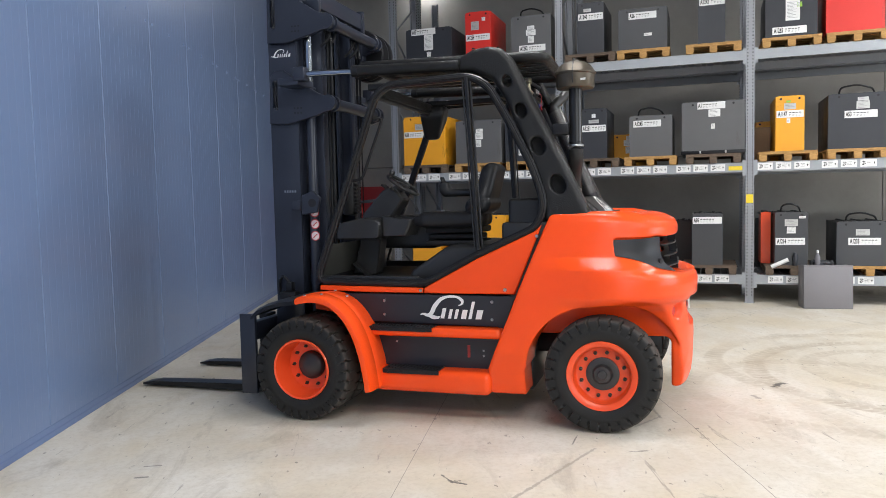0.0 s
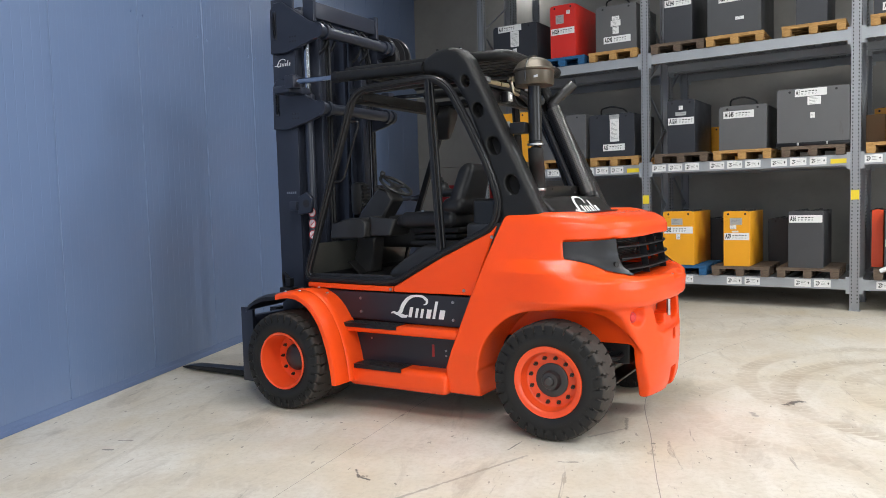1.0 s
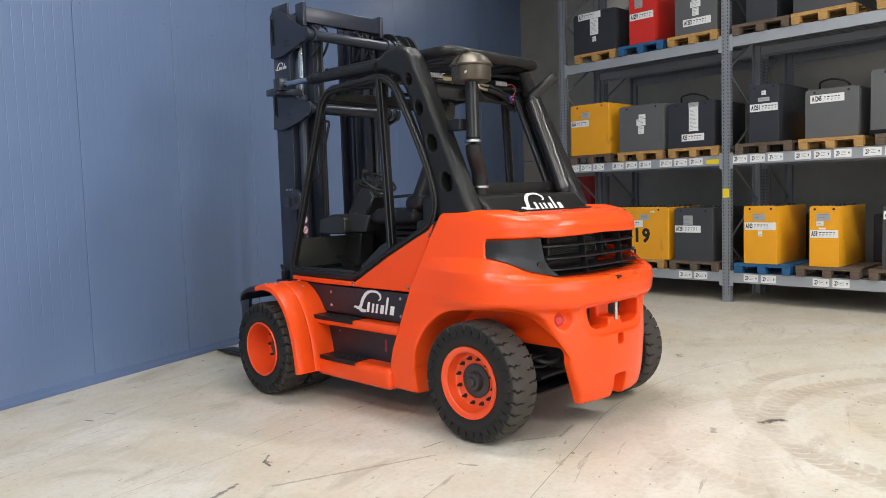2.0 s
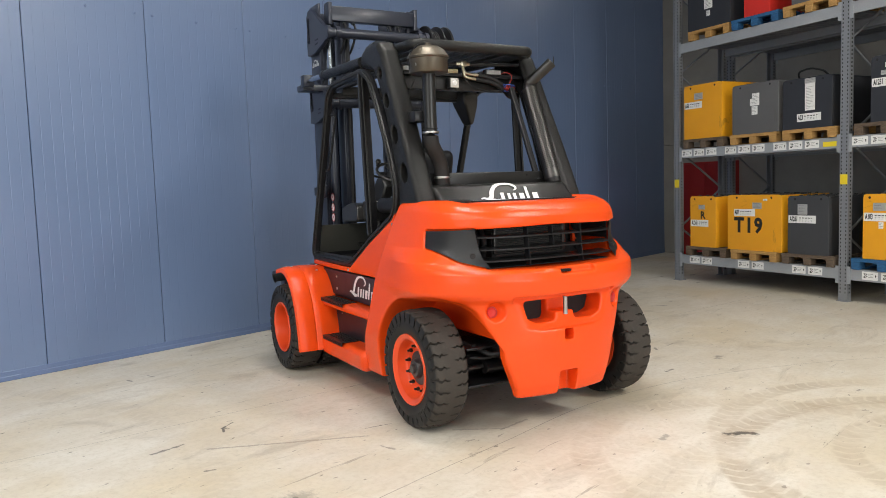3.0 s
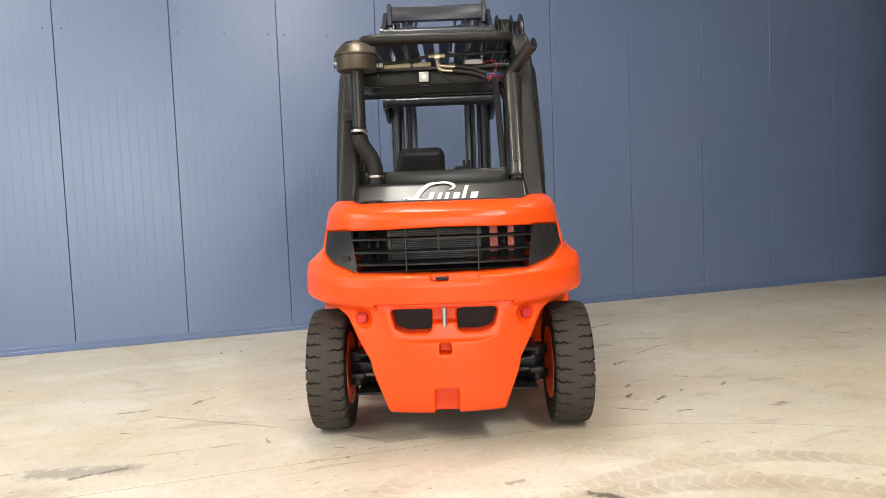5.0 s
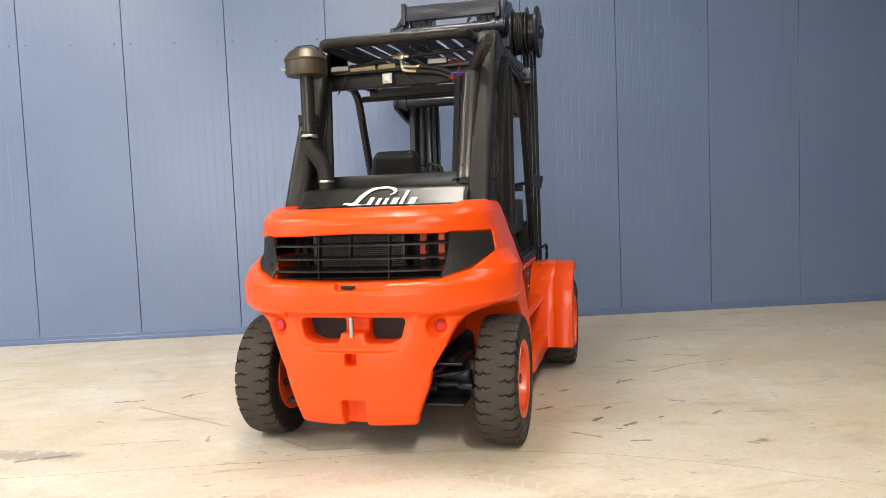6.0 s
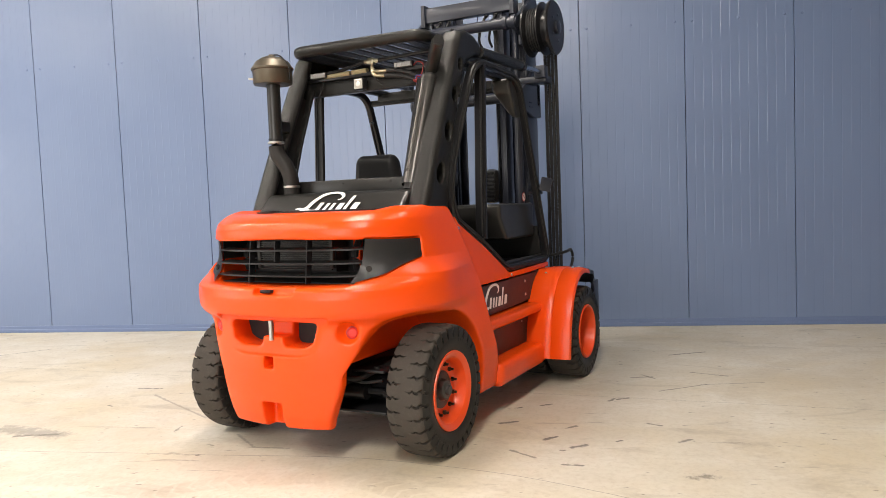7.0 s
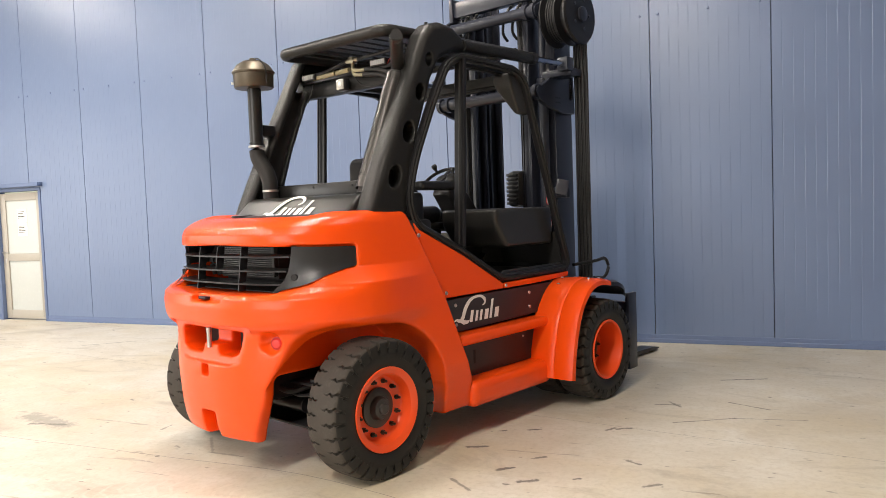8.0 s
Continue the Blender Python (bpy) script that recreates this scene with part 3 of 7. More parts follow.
def wall_panel(y0, y1, z0, z1):
    """A blue sheet panel with fine upright grooves and turned-in edges."""
    bm = bmesh.new()
    pts = [(-0.05, y0 + 0.0034), (-0.004, y0 + 0.0034), (0.0, y0 + 0.0066)]
    pitch = 0.1
    k = math.ceil((y0 + 0.02 - SEAM) / pitch)
    while SEAM + k * pitch < y1 - 0.02:
        c = SEAM + k * pitch
        if c > y0 + 0.03:
            pts += [(0.0, c - 0.0052), (-0.0009, c - 0.0012), (-0.0009, c + 0.0012), (0.0, c + 0.0052)]
        k += 1
    pts += [(0.0, y1 - 0.0066), (-0.004, y1 - 0.0034), (-0.05, y1 - 0.0034)]
    a = [bm.verts.new((x, y, z0)) for x, y in pts]
    b = [bm.verts.new((x, y, z1)) for x, y in pts]
    n = len(pts)
    for i in range(n):
        j = (i + 1) % n
        bm.faces.new((a[i], a[j], b[j], b[i]))
    bm.faces.new(a)
    bm.faces.new(b)
    bmesh.ops.recalc_face_normals(bm, faces=bm.faces[:])
    return bm


DOOR0, DOOR1, DOOR_H = -2.62, -1.56, 2.13
wall = new("wall_west")
wall.location = (WALL_X, 0, 0)
tagged(wall, "pale blue ribbed panel wall with bolted joints and floor rail", "wall", kind="structure")
core = boxes((-0.14, -0.052, -8.6, DOOR0, 0, WALL_H), (-0.14, -0.052, DOOR1, 20.6, 0, WALL_H), (-0.14, -0.052, DOOR0, DOOR1, DOOR_H, WALL_H))
part("wall_core", core, JOINT, wall, smooth=None)
for k in range(-12, 13):
    y0, y1 = SEAM + k * PANEL, SEAM + (k + 1) * PANEL
    if y1 <= DOOR0 or y0 >= DOOR1:
        part("panel", wall_panel(y0, y1, 0.055, WALL_H), BLUE, wall, smooth=None)
    else:
        part("panel", wall_panel(y0, y1, DOOR_H, WALL_H), BLUE, wall, smooth=None)
        if y0 < DOOR0:
            part("panel", wall_panel(y0, DOOR0, 0.055, DOOR_H), BLUE, wall, smooth=None)
        if y1 > DOOR1:
            part("panel", wall_panel(DOOR1, y1, 0.055, DOOR_H), BLUE, wall, smooth=None)
# floor rail: a folded profile with a small lip
rail = [(-0.05, 0.0), (0.006, 0.0), (0.010, 0.004), (0.010, 0.040), (0.004, 0.048), (0.004, 0.088), (0.001, 0.092), (-0.004, 0.092), (-0.004, 0.054), (-0.05, 0.054)]
for y0, y1 in ((-8.6, DOOR0), (DOOR1, 20.6)):
    part("floor_rail", prism(rail, y0, y1), TRIM_BLUE, wall, smooth=None)
# bolts in a row under the roof line, two at each joint and one between
bolt_bm = bmesh.new()
lathe(bolt_bm, [(0.0, 0.010), (0.008, 0.009), (0.012, 0.004), (0.013, 0.0)], 10, "X")
bolt_me = mesh_from(bolt_bm, "wall_bolt", 60)
bolt_me.materials.append(TRIM_BLUE)
for k in range(-6, 13):
    for dy in (-0.10, 0.09, 0.60):
        y = SEAM + k * PANEL + dy
        if y < 16.5:
            part("bolt", bolt_me, TRIM_BLUE, wall, at=pose(0, y, 3.56))

# the door in the blue wall
door = thing("door_1", pose(WALL_X, 0, 0), "beige framed door with two frosted panes and paper notices", "door", kind="structure")
for spec in ((DOOR0, DOOR0 + 0.05), (DOOR1 - 0.05, DOOR1)):
    part("jamb", boxes((-0.15, 0.012, spec[0], spec[1], 0, DOOR_H - 0.05), bevel=0.004), TRIM_BLUE, door)
part("head", boxes((-0.15, 0.012, DOOR0, DOOR1, DOOR_H - 0.05, DOOR_H), bevel=0.004), TRIM_BLUE, door)
part("canopy", boxes((0.002, 0.09, DOOR0 - 0.06, DOOR1 + 0.05, DOOR_H + 0.012, DOOR_H + 0.075), bevel=0.005), TRIM_BLUE, door)
a, b = DOOR0 + 0.055, DOOR1 - 0.055
leaf = boxes((-0.10, -0.05, a, a + 0.12, 0.02, 2.06), (-0.10, -0.05, b - 0.12, b, 0.02, 2.06), (-0.10, -0.05, a + 0.12, b - 0.12, 0.02, 0.16),
             (-0.10, -0.05, a + 0.12, b - 0.12, 0.96, 1.08), (-0.10, -0.05, a + 0.12, b - 0.12, 1.94, 2.06), bevel=0.003)
part("leaf_frame", leaf, FRAME_BEIGE, door)
for z0, z1 in ((0.16, 0.96), (1.08, 1.94)):
    part("pane", boxes((-0.082, -0.070, a + 0.118, b - 0.118, z0 - 0.002, z1 + 0.002)), FROST, door, "frosted white pane", smooth=None)
handle = tube([(-0.05, a + 0.055, 1.10), (0.005, a + 0.055, 1.10), (0.005, a + 0.18, 1.10)], 0.009, 10, 0.015)
part("door_handle", handle, STEEL, door, "steel lever handle")
part("lock", boxes((-0.05, -0.044, a + 0.035, a + 0.075, 0.92, 1.0), bevel=0.002), STEEL, door)
for z0, z1 in ((1.58, 1.80), (1.36, 1.57)):
    note = part("notice", boxes((-0.069, -0.067, a + 0.36, a + 0.58, z0, z1)), WHITE, door, "white paper notice", smooth=None)
    for i in range(5):
        part("print_bar", boxes((-0.067, -0.0664, a + 0.38, a + 0.53 - 0.02 * (i % 3), z1 - 0.05 - 0.025 * i, z1 - 0.04 - 0.025 * i)), INK, note, smooth=None)

# grey concrete back wall, parallel to the rack, in big slabs
back = new("wall_north")
back.matrix_basis = RACK
tagged(back, "plain grey concrete slab wall behind the rack", "wall", kind="structure")
x = -9.6
while x < 12:
    for z0, z1 in ((0.0, 2.42), (2.42, WALL_H)):
        part("slab", boxes((x + 0.004, x + 5.996, 3.25, 3.45, z0 + 0.004, z1 - 0.004), bevel=0.006), CONCRETE, back, smooth=None)
    x += 6.0
east = part("wall_east", boxes((18.0, 18.2, -8.6, 20.6, 0, 1.0), (18.0, 18.2, -8.6, 20.6, 5.2, WALL_H), (18.0, 18.2, -8.6, -3.5, 1.0, 5.2), (18.0, 18.2, 5.4, 20.6, 1.0, 5.2)), CONCRETE, None,
            "plain grey hall wall with a wide window band", smooth=None)
tagged(east, category="wall", kind="structure")
south = part("wall_south", boxes((WALL_X - 0.14, 1.4, -8.8, -8.6, 0, WALL_H), (9.6, 18.2, -8.8, -8.6, 0, WALL_H), (1.4, 9.6, -8.8, -8.6, 4.6, WALL_H)), CONCRETE, None, "plain grey hall wall with an open gateway", smooth=None)
tagged(south, category="wall", kind="structure")
ceiling = part("ceiling", boxes((WALL_X - 0.2, 18.2, -8.8, 20.8, WALL_H, WALL_H + 0.2)), CEIL, None, "plain grey sheet ceiling", smooth=None)
tagged(ceiling, category="ceiling", kind="structure")

# lamps: the window band, the wide gateway behind, and ceiling strips
area_lamp("window_light", look((17.9, 0.95, 3.1), (0, 1.9, 2.2)), 8.7, 4.0, 720, (0.97, 0.98, 1.0))
area_lamp("gateway_light", look((5.5, -8.5, 2.4), (5.0, 4.0, 1.8)), 8.0, 4.2, 320, (0.97, 0.98, 1.0))
# unseen strips; the last two are added to brighten north floor and back wall
for lx, ly in ((0.6, -4.5), (0.6, 0.5), (0.8, 5.6), (5.5, -4.5), (5.5, 0.5), (7.2, 7.1), (10.5, -2.0), (10.5, 6.5), (0.9, 9.3), (0.7, 16.3)):
    lamp = thing("ceiling_strip", pose(lx, ly, WALL_H - 0.12), "assumed long white ceiling strip light", "ceiling light", "ceiling lights")
    part("housing", boxes((-1.2, 1.2, -0.09, 0.09, 0.03, 0.118), bevel=0.01), WHITE, lamp)
    area_lamp("strip_light", pose(lx, ly, WALL_H - 0.10), 2.4, 0.3, 70 if ly > 9 else 210 if ly > 8 else 390 if 7 < ly < 8 else 200 if lx > 7 and ly > 5 else 175 if ly > 5 else 240 if lx < 1 else 215, (1.0, 0.96, 0.90))


# ---- pallet rack ----
S = (-5.786, -2.873, 0.0, 2.89)          # upright frames along the rack
LEVEL = (0.435, 2.14, 3.81)              # tops of the beams
DEPTH = 1.08
rack = thing("pallet_rack", RACK, "galvanised steel pallet rack with three loaded levels and yellow tags", "rack")

post = bmesh.new()
W = 0.06
post_line = [(-W, 0.0), (W, 0.0), (W, 0.085), (W - 0.015, 0.085), (W - 0.015, 0.012), (-W + 0.015, 0.012), (-W + 0.015, 0.085), (-W, 0.085)]
lo_ring = [post.verts.new((x, y, 0)) for x, y in post_line]
hi_ring = [post.verts.new((x, y, 5.6)) for x, y in post_line]
for i in range(8):
    j = (i + 1) % 8
    post.faces.new((lo_ring[i], lo_ring[j], hi_ring[j], hi_ring[i]))
post.faces.new(lo_ring)
post.faces.new(hi_ring)
bmesh.ops.recalc_face_normals(post, faces=post.faces[:])
post_me = mesh_from(post, "upright")
post_me.materials.append(GALV)
slot_bm = bmesh.new()
for i in range(108):
    z = 0.12 + i * 0.05
    for sx in (-0.035, 0.035):
        box(slot_bm, sx - 0.006, sx + 0.006, -0.0015, 0.004, z - 0.011, z + 0.011)
    for sx in (-W - 0.0015, W - 0.002):
        box(slot_bm, sx, sx + 0.0035, 0.035, 0.055, z - 0.011, z + 0.011)
slot_me = mesh_from(slot_bm, "perforation")
slot_me.materials.append(SLOT_DARK)
foot_bm = boxes((-0.075, 0.075, -0.02, 0.11, 0.0, 0.008), bevel=0.002)
foot_me = mesh_from(foot_bm, "base_plate")
foot_me.materials.append(GALV)
for row, (d0, flip) in enumerate(((0.0, False), (DEPTH, True), (DEPTH + 0.12, False), (2 * DEPTH + 0.12, True))):
    for s in S:
        m = pose(s, d0, 0.0, 0, 0, 180 if flip else 0)
        up_ob = part("upright", post_me, GALV, rack, at=m)
        tagged(part("perforation", slot_me, SLOT_DARK, up_ob), kind="stuff")
        part("base_plate", foot_me, GALV, up_ob)
for d0 in (0.0, DEPTH + 0.12):
    for s in S:
        z, k = 0.25, 0
        while z < 5.2:
            z2 = z + 0.62
            p, q = (d0 + 0.06, d0 + DEPTH - 0.06) if k % 2 else (d0 + DEPTH - 0.06, d0 + 0.06)
            part("brace", bar([(s, p, z), (s, q, z2)], 0.028, 0.028), GALV, rack)
            z, k = z2, k + 1
beam_line = [(0.0, 0.0), (0.0, -0.145), (0.045, -0.145), (0.045, -0.015), (0.055, -0.015), (0.055, 0.0)]


def beam(length):
    bm = bmesh.new()
    pts = [(y, z) for y, z in beam_line]
    a = [bm.verts.new((0, y, z)) for y, z in pts]
    b = [bm.verts.new((length, y, z)) for y, z in pts]
    for i in range(6):
        j = (i + 1) % 6
        bm.faces.new((a[i], a[j], b[j], b[i]))
    bm.faces.new(a)
    bm.faces.new(b)
    bmesh.ops.recalc_face_normals(bm, faces=bm.faces[:])
    for e in (-0.0, length):
        sx = 0.0 if e == 0 else -0.045
        box(bm, e + sx, e + sx + 0.045, -0.006, 0.0, -0.20, 0.03)
    return bm


for i in range(3):
    length = S[i + 1] - S[i] - 2 * W
    me = mesh_from(beam(length), "beam")
    me.materials.append(BEAM)
    deck_bm = bmesh.new()
    k = 0.02
    while k < length - 0.1:
        box(deck_bm, k, k + 0.085, 0.06, DEPTH - 0.06, -0.030, -0.004)
        k += 0.1
    deck_me = mesh_from(deck_bm, "deck")
    deck_me.materials.append(GALV)
    for z in LEVEL:
        for d0 in (0.0, DEPTH + 0.12):
            part("beam", me, BEAM, rack, at=pose(S[i] + W, d0 + 0.004, z))
            part("beam", me, BEAM, rack, at=pose(S[i + 1] - W, d0 + DEPTH - 0.004, z, 0, 0, 180))
            tagged(part("deck", deck_me, GALV, rack, "steel deck strips", at=pose(S[i] + W, d0, z)), kind="stuff")


def slip(w, h):
    """A printed shelf slip: white card with a code square and short bars."""
    card = boxes((-w / 2, w / 2, -0.0012, 0.0, -h / 2, h / 2))
    ink = bmesh.new()
    rnd = random.Random(5)
    q = h * 0.56
    for i in range(6):
        for j in range(6):
            if rnd.random() < 0.55:
                x0, z0 = -w / 2 + 0.014 + i * q / 6, -q / 2 + j * q / 6
                box(ink, x0, x0 + q / 6 * 0.92, -0.0018, -0.0012, z0, z0 + q / 6 * 0.92)
    for z0, x1 in ((0.022, 0.045), (0.002, 0.03), (-0.018, 0.04)):
        box(ink, -w / 2 + 0.026 + q, x1, -0.0018, -0.0012, z0, z0 + 0.003)
    box(ink, w / 2 - 0.034, w / 2 - 0.026, -0.0018, -0.0012, -h * 0.15, h * 0.15)
    box(ink, w / 2 - 0.039, w / 2 - 0.021, -0.0018, -0.0012, 0.0, h * 0.12)
    return card, ink


card, ink = slip(0.21, 0.105)
card_me, ink_me = mesh_from(card, "shelf_slip"), mesh_from(ink, "print")
card_me.materials.append(WHITE)
ink_me.materials.append(INK)
for i in range(3):
    span = S[i + 1] - S[i]
    for z, groups in ((LEVEL[0], ((0.17, 2), (0.5, 2), (0.82, 2))), (LEVEL[1], ((0.16, 3), (0.46, 3), (0.755, 3)))):
        for frac, count in groups:
            for c in range(count):
                s = S[i] + span * frac + (c - (count - 1) / 2) * 0.25
                ob = part("shelf_slip", card_me, WHITE, rack, "white printed shelf slip", at=pose(s, 0.0025, z - 0.07))
                part("print", ink_me, INK, ob)
    tag = boxes((-0.10, 0.10, -0.0012, 0.0, -0.032, 0.032))
    part("yellow_tag", tag, YELLOW_TAG, rack, "yellow load tag", at=pose(S[i + 1] - 0.20, 0.0025, LEVEL[1] - 0.085), smooth=None)
for s in S:
    part("yellow_tag", boxes((-0.05, 0.05, -0.0012, 0.0, -0.065, 0.065)), YELLOW_TAG, rack, "yellow load tag", at=pose(s, -0.002, 1.59), smooth=None)


# ---- pallets ----
def pallet(material, label):
    """A wooden pallet, 1.2 m deep, 0.8 m wide, its front at y = 0."""
    p = thing("pallet", pose(0, 0, 0), label, "pallet", "pallets on the rack")
    board = mesh_from(boxes((-0.4, 0.4, 0.0, 0.11, 0.0, 0.022), bevel=0.003), "deck_board")
    block = mesh_from(boxes((-0.055, 0.055, 0.0, 0.13, 0.0, 0.078), bevel=0.004), "block")
    runner = mesh_from(boxes((-0.05, 0.05, 0.0, 1.0, 0.0, 0.022), bevel=0.003), "runner")
    for me in (board, block, runner):
        me.materials.append(material)
    for i in range(6):
        part("deck_board", board, material, p, at=pose(0, i * 0.178, 0.122))
    for i in range(3):
        part("cross_board", board, material, p, at=pose(0, i * 0.445, 0.100))
    for sx in (-0.34, 0.0, 0.34):
        part("runner", runner, material, p, at=pose(sx, 0, 0.0))
        for i in range(3):
            part("block", block, material, p, at=pose(sx, i * 0.435, 0.022))
    return p


PALLETS = {"pine": (WOOD, "pale pine pallet on the rack beams"), "old": (WOOD_OLD, "dark weathered pallet on the rack beams"), "blue": (WOOD_BLUE, "blue painted pallet on the rack beams")}
first_pallet = {}


def put_pallet(kind, s, level, depth=-0.03, turn=0.0):
    m = RACK @ pose(s, depth, LEVEL[level] + 0.001, 0, 0, turn)
    if kind in first_pallet:
        return copy_thing(first_pallet[kind], m)
    first_pallet[kind] = pallet(*PALLETS[kind])
    first_pallet[kind].matrix_basis = m
    return first_pallet[kind]


# ---- batteries ----
FADED = paint("faded_print", (0.22, 0.22, 0.22), 0.5, grain=70, bump=0.02)
FOIL = paint("foil_plate", (0.50, 0.50, 0.48), 0.35, metal=0.4, grain=70, vary=0.08, bump=0.03)
LIME = paint("green_sticker", (0.30, 0.55, 0.05), 0.45, grain=70, bump=0.02)
PLATES = {
    ("A1147", 1): ((0.0, 0.655, 0.16, 0.09, FOIL), (-0.02, 0.725, 0.06, 0.03, LIME), (-0.02, 0.445, 0.05, 0.07, WHITE)),
    ("A1", 1): ((0.02, 0.62, 0.17, 0.11, WHITE), (0.0, 0.42, 0.055, 0.08, WHITE)),
    ("A53", 1): ((0.06, 0.62, 0.17, 0.11, FOIL), (0.06, 0.705, 0.14, 0.05, FOIL)),
    ("A1214", 0): ((0.0, 0.64, 0.18, 0.10, FOIL), (0.0, 0.53, 0.12, 0.10, WHITE), (0.15, 0.72, 0.09, 0.035, WHITE)),
    ("A1235", 0): ((0.0, 0.49, 0.18, 0.09, FOIL),),
    ("", 1): ((0.02, 0.54, 0.12, 0.07, WHITE), (0.0, 0.45, 0.16, 0.10, WHITE), (0.0, 0.33, 0.10, 0.12, WHITE)),
    ("A23", 1): ((0.05, 0.42, 0.15, 0.36, WHITE), (0.05, 0.63, 0.16, 0.07, FOIL)),
    ("A56", 1): ((-0.08, 0.66, 0.17, 0.10, FOIL),),
    ("A87", 0): ((0.06, 0.66, 0.16, 0.09, FOIL), (0.2, 0.745, 0.07, 0.03, WHITE)),
    ("A1261", 0): ((-0.08, 0.615, 0.15, 0.14, FOIL),),
    ("A1241", 0): ((-0.02, 0.63, 0.13, 0.07, FOIL),),
    ("A103", 0): ((-0.02, 0.66, 0.17, 0.10, FOIL), (0.0, 0.43, 0.06, 0.08, WHITE)),
    ("A59", 0): ((-0.01, 0.66, 0.17, 0.10, FOIL), (-0.05, 0.575, 0.09, 0.06, WHITE), (-0.02, 0.51, 0.09, 0.025, WHITE)),
    ("A1251", 1): ((0.0, 0.59, 0.16, 0.055, FOIL), (0.0, 0.68, 0.06, 0.06, WHITE)),
    ("A1292", 2): ((0.0, 0.50, 0.12, 0.06, WHITE), (0.0, 0.42, 0.16, 0.09, WHITE), (0.0, 0.31, 0.10, 0.11, WHITE)),
    ("A26", 2): ((0.08, 0.22, 0.12, 0.045, WHITE),),
    ("A1265", 2): ((0.02, 0.38, 0.19, 0.30, WHITE), (0.11, 0.45, 0.07, 0.07, LIME)),
    ("A17", 2): ((0.0, 0.42, 0.16, 0.26, WHITE), (0.0, 0.22, 0.07, 0.08, WHITE)),
    ("A1259", 2): ((-0.05, 0.62, 0.14, 0.14, FOIL), (0.1, 0.72, 0.06, 0.06, WHITE)),
    ("A1240", 2): ((-0.05, 0.68, 0.12, 0.05, FOIL),),
}


def battery(s0, s1, level, height, colour, code, label, depth=0.0, deep=1.02, tag_at=(0.5, 0.66), tag_w=0.36, holes=True, plates=1, tag_left=0.0, front=0.0, lift=0.145, cable=False, big="", tray=False):
    """A steel-cased truck battery standing on its pallet."""
    w = s1 - s0
    b = thing("battery", RACK @ pose((s0 + s1) / 2, front, LEVEL[level] + lift), label, "battery", "batteries on the rack")
    rnd = random.Random(code + str(s0))
    case = bmesh.new()
    box(case, -w / 2, w / 2, 0.007, deep, 0.0, height - 0.03, bevel=0.006)
    part("case", case, colour, b)
    r = 0.045
    face = [(-w / 2, 0.0), (w / 2, 0.0), (w / 2, height - r), (w / 2 - 0.3 * r, height - 0.3 * r), (w / 2 - r, height), (-w / 2 + r, height), (-w / 2 + 0.3 * r, height - 0.3 * r), (-w / 2, height - r)]
    part("front_plate", plate(face, 0.0, 0.008, 0.0015), colour, b)
    rim = boxes((-w / 2, w / 2, deep - 0.02, deep + 0.002, height - 0.032, height - 0.008), (-w / 2 - 0.001, -w / 2 + 0.016, 0.012, deep - 0.02, height - 0.032, height - 0.008),
                (w / 2 - 0.016, w / 2 + 0.001, 0.012, deep - 0.02, height - 0.032, height - 0.008), bevel=0.002)
    part("rim", rim, colour, b)
    if tray:
        part("tray", boxes((-w / 2 - 0.01, w / 2 + 0.01, -0.014, 0.1, 0.0, 0.055), bevel=0.006), BLACK, b, "black steel foot tray")
        for hx in (-w * 0.2, w * 0.2):
            part("clip", boxes((hx - 0.012, hx + 0.012, -0.022, -0.014, 0.01, 0.05), bevel=0.002), STEEL, b)
    cells = bmesh.new()
    nx, ny = max(2, round(w / 0.2)), max(2, round(deep / 0.18))
    for i in range(nx):
        for j in range(ny):
            cx, cy = -w / 2 + 0.03 + (i + 0.5) * (w - 0.06) / nx, 0.03 + (j + 0.5) * (deep - 0.06) / ny
            box(cells, cx - 0.07, cx + 0.07, cy - 0.06, cy + 0.06, height - 0.04, height - 0.008)
            lathe(cells, [(0.024, height - 0.008), (0.022, height + 0.012), (0.0, height + 0.014)], 8, "Z", (cx, cy, 0))
    tagged(part("cell_pack", cells, PLASTIC, b, "black cell tops with caps"), kind="stuff")
    if holes:
        for hx in (-w * 0.32, w * 0.32):
            part("lifting_eye", lathe(bmesh.new(), [(0.0, -0.0012), (0.016, -0.0012), (0.017, 0.003)], 14, "Y", (hx, 0, height - 0.045)), SLOT_DARK, b, "dark lifting hole")
    # the code label
    tw, th = min(tag_w, w * 0.94), 0.105
    tx, tz = -w / 2 + tw / 2 + 0.012 + tag_left * (w - tw - 0.024), tag_at[1] * height
    if code:
        tag = part("code_label", boxes((tx - tw / 2, tx + tw / 2, -0.003, -0.0005, tz - th / 2, tz + th / 2)), WHITE, b, "white code label", smooth=None)
        me = text_mesh("code", code, 0.092, pose(tx - tw / 2 + 0.010 + 0.0145 * len(code), -0.0032, tz, 90, 0, 0) @ Matrix.Diagonal((0.50, 1, 1, 1)), bold=0.0035)
        part("code", me, INK, tag)
        x0 = tx - tw / 2 + 0.026 + 0.029 * len(code)
        bars = bmesh.new()
        for k, bw in enumerate((0.026, 0.034, 0.028, 0.03, 0.022)):
            if x0 + bw < tx + tw / 2 - 0.01:
                box(bars, x0, x0 + bw, -0.0036, -0.003, tz + 0.012, tz + 0.024)
                box(bars, x0, x0 + bw * 0.8, -0.0036, -0.003, tz - 0.010, tz - 0.006)
                box(bars, x0, x0 + bw * 0.6, -0.0036, -0.003, tz - 0.026, tz - 0.022)
            x0 += bw + 0.014
        part("print_bars", bars, INK, tag, smooth=None)
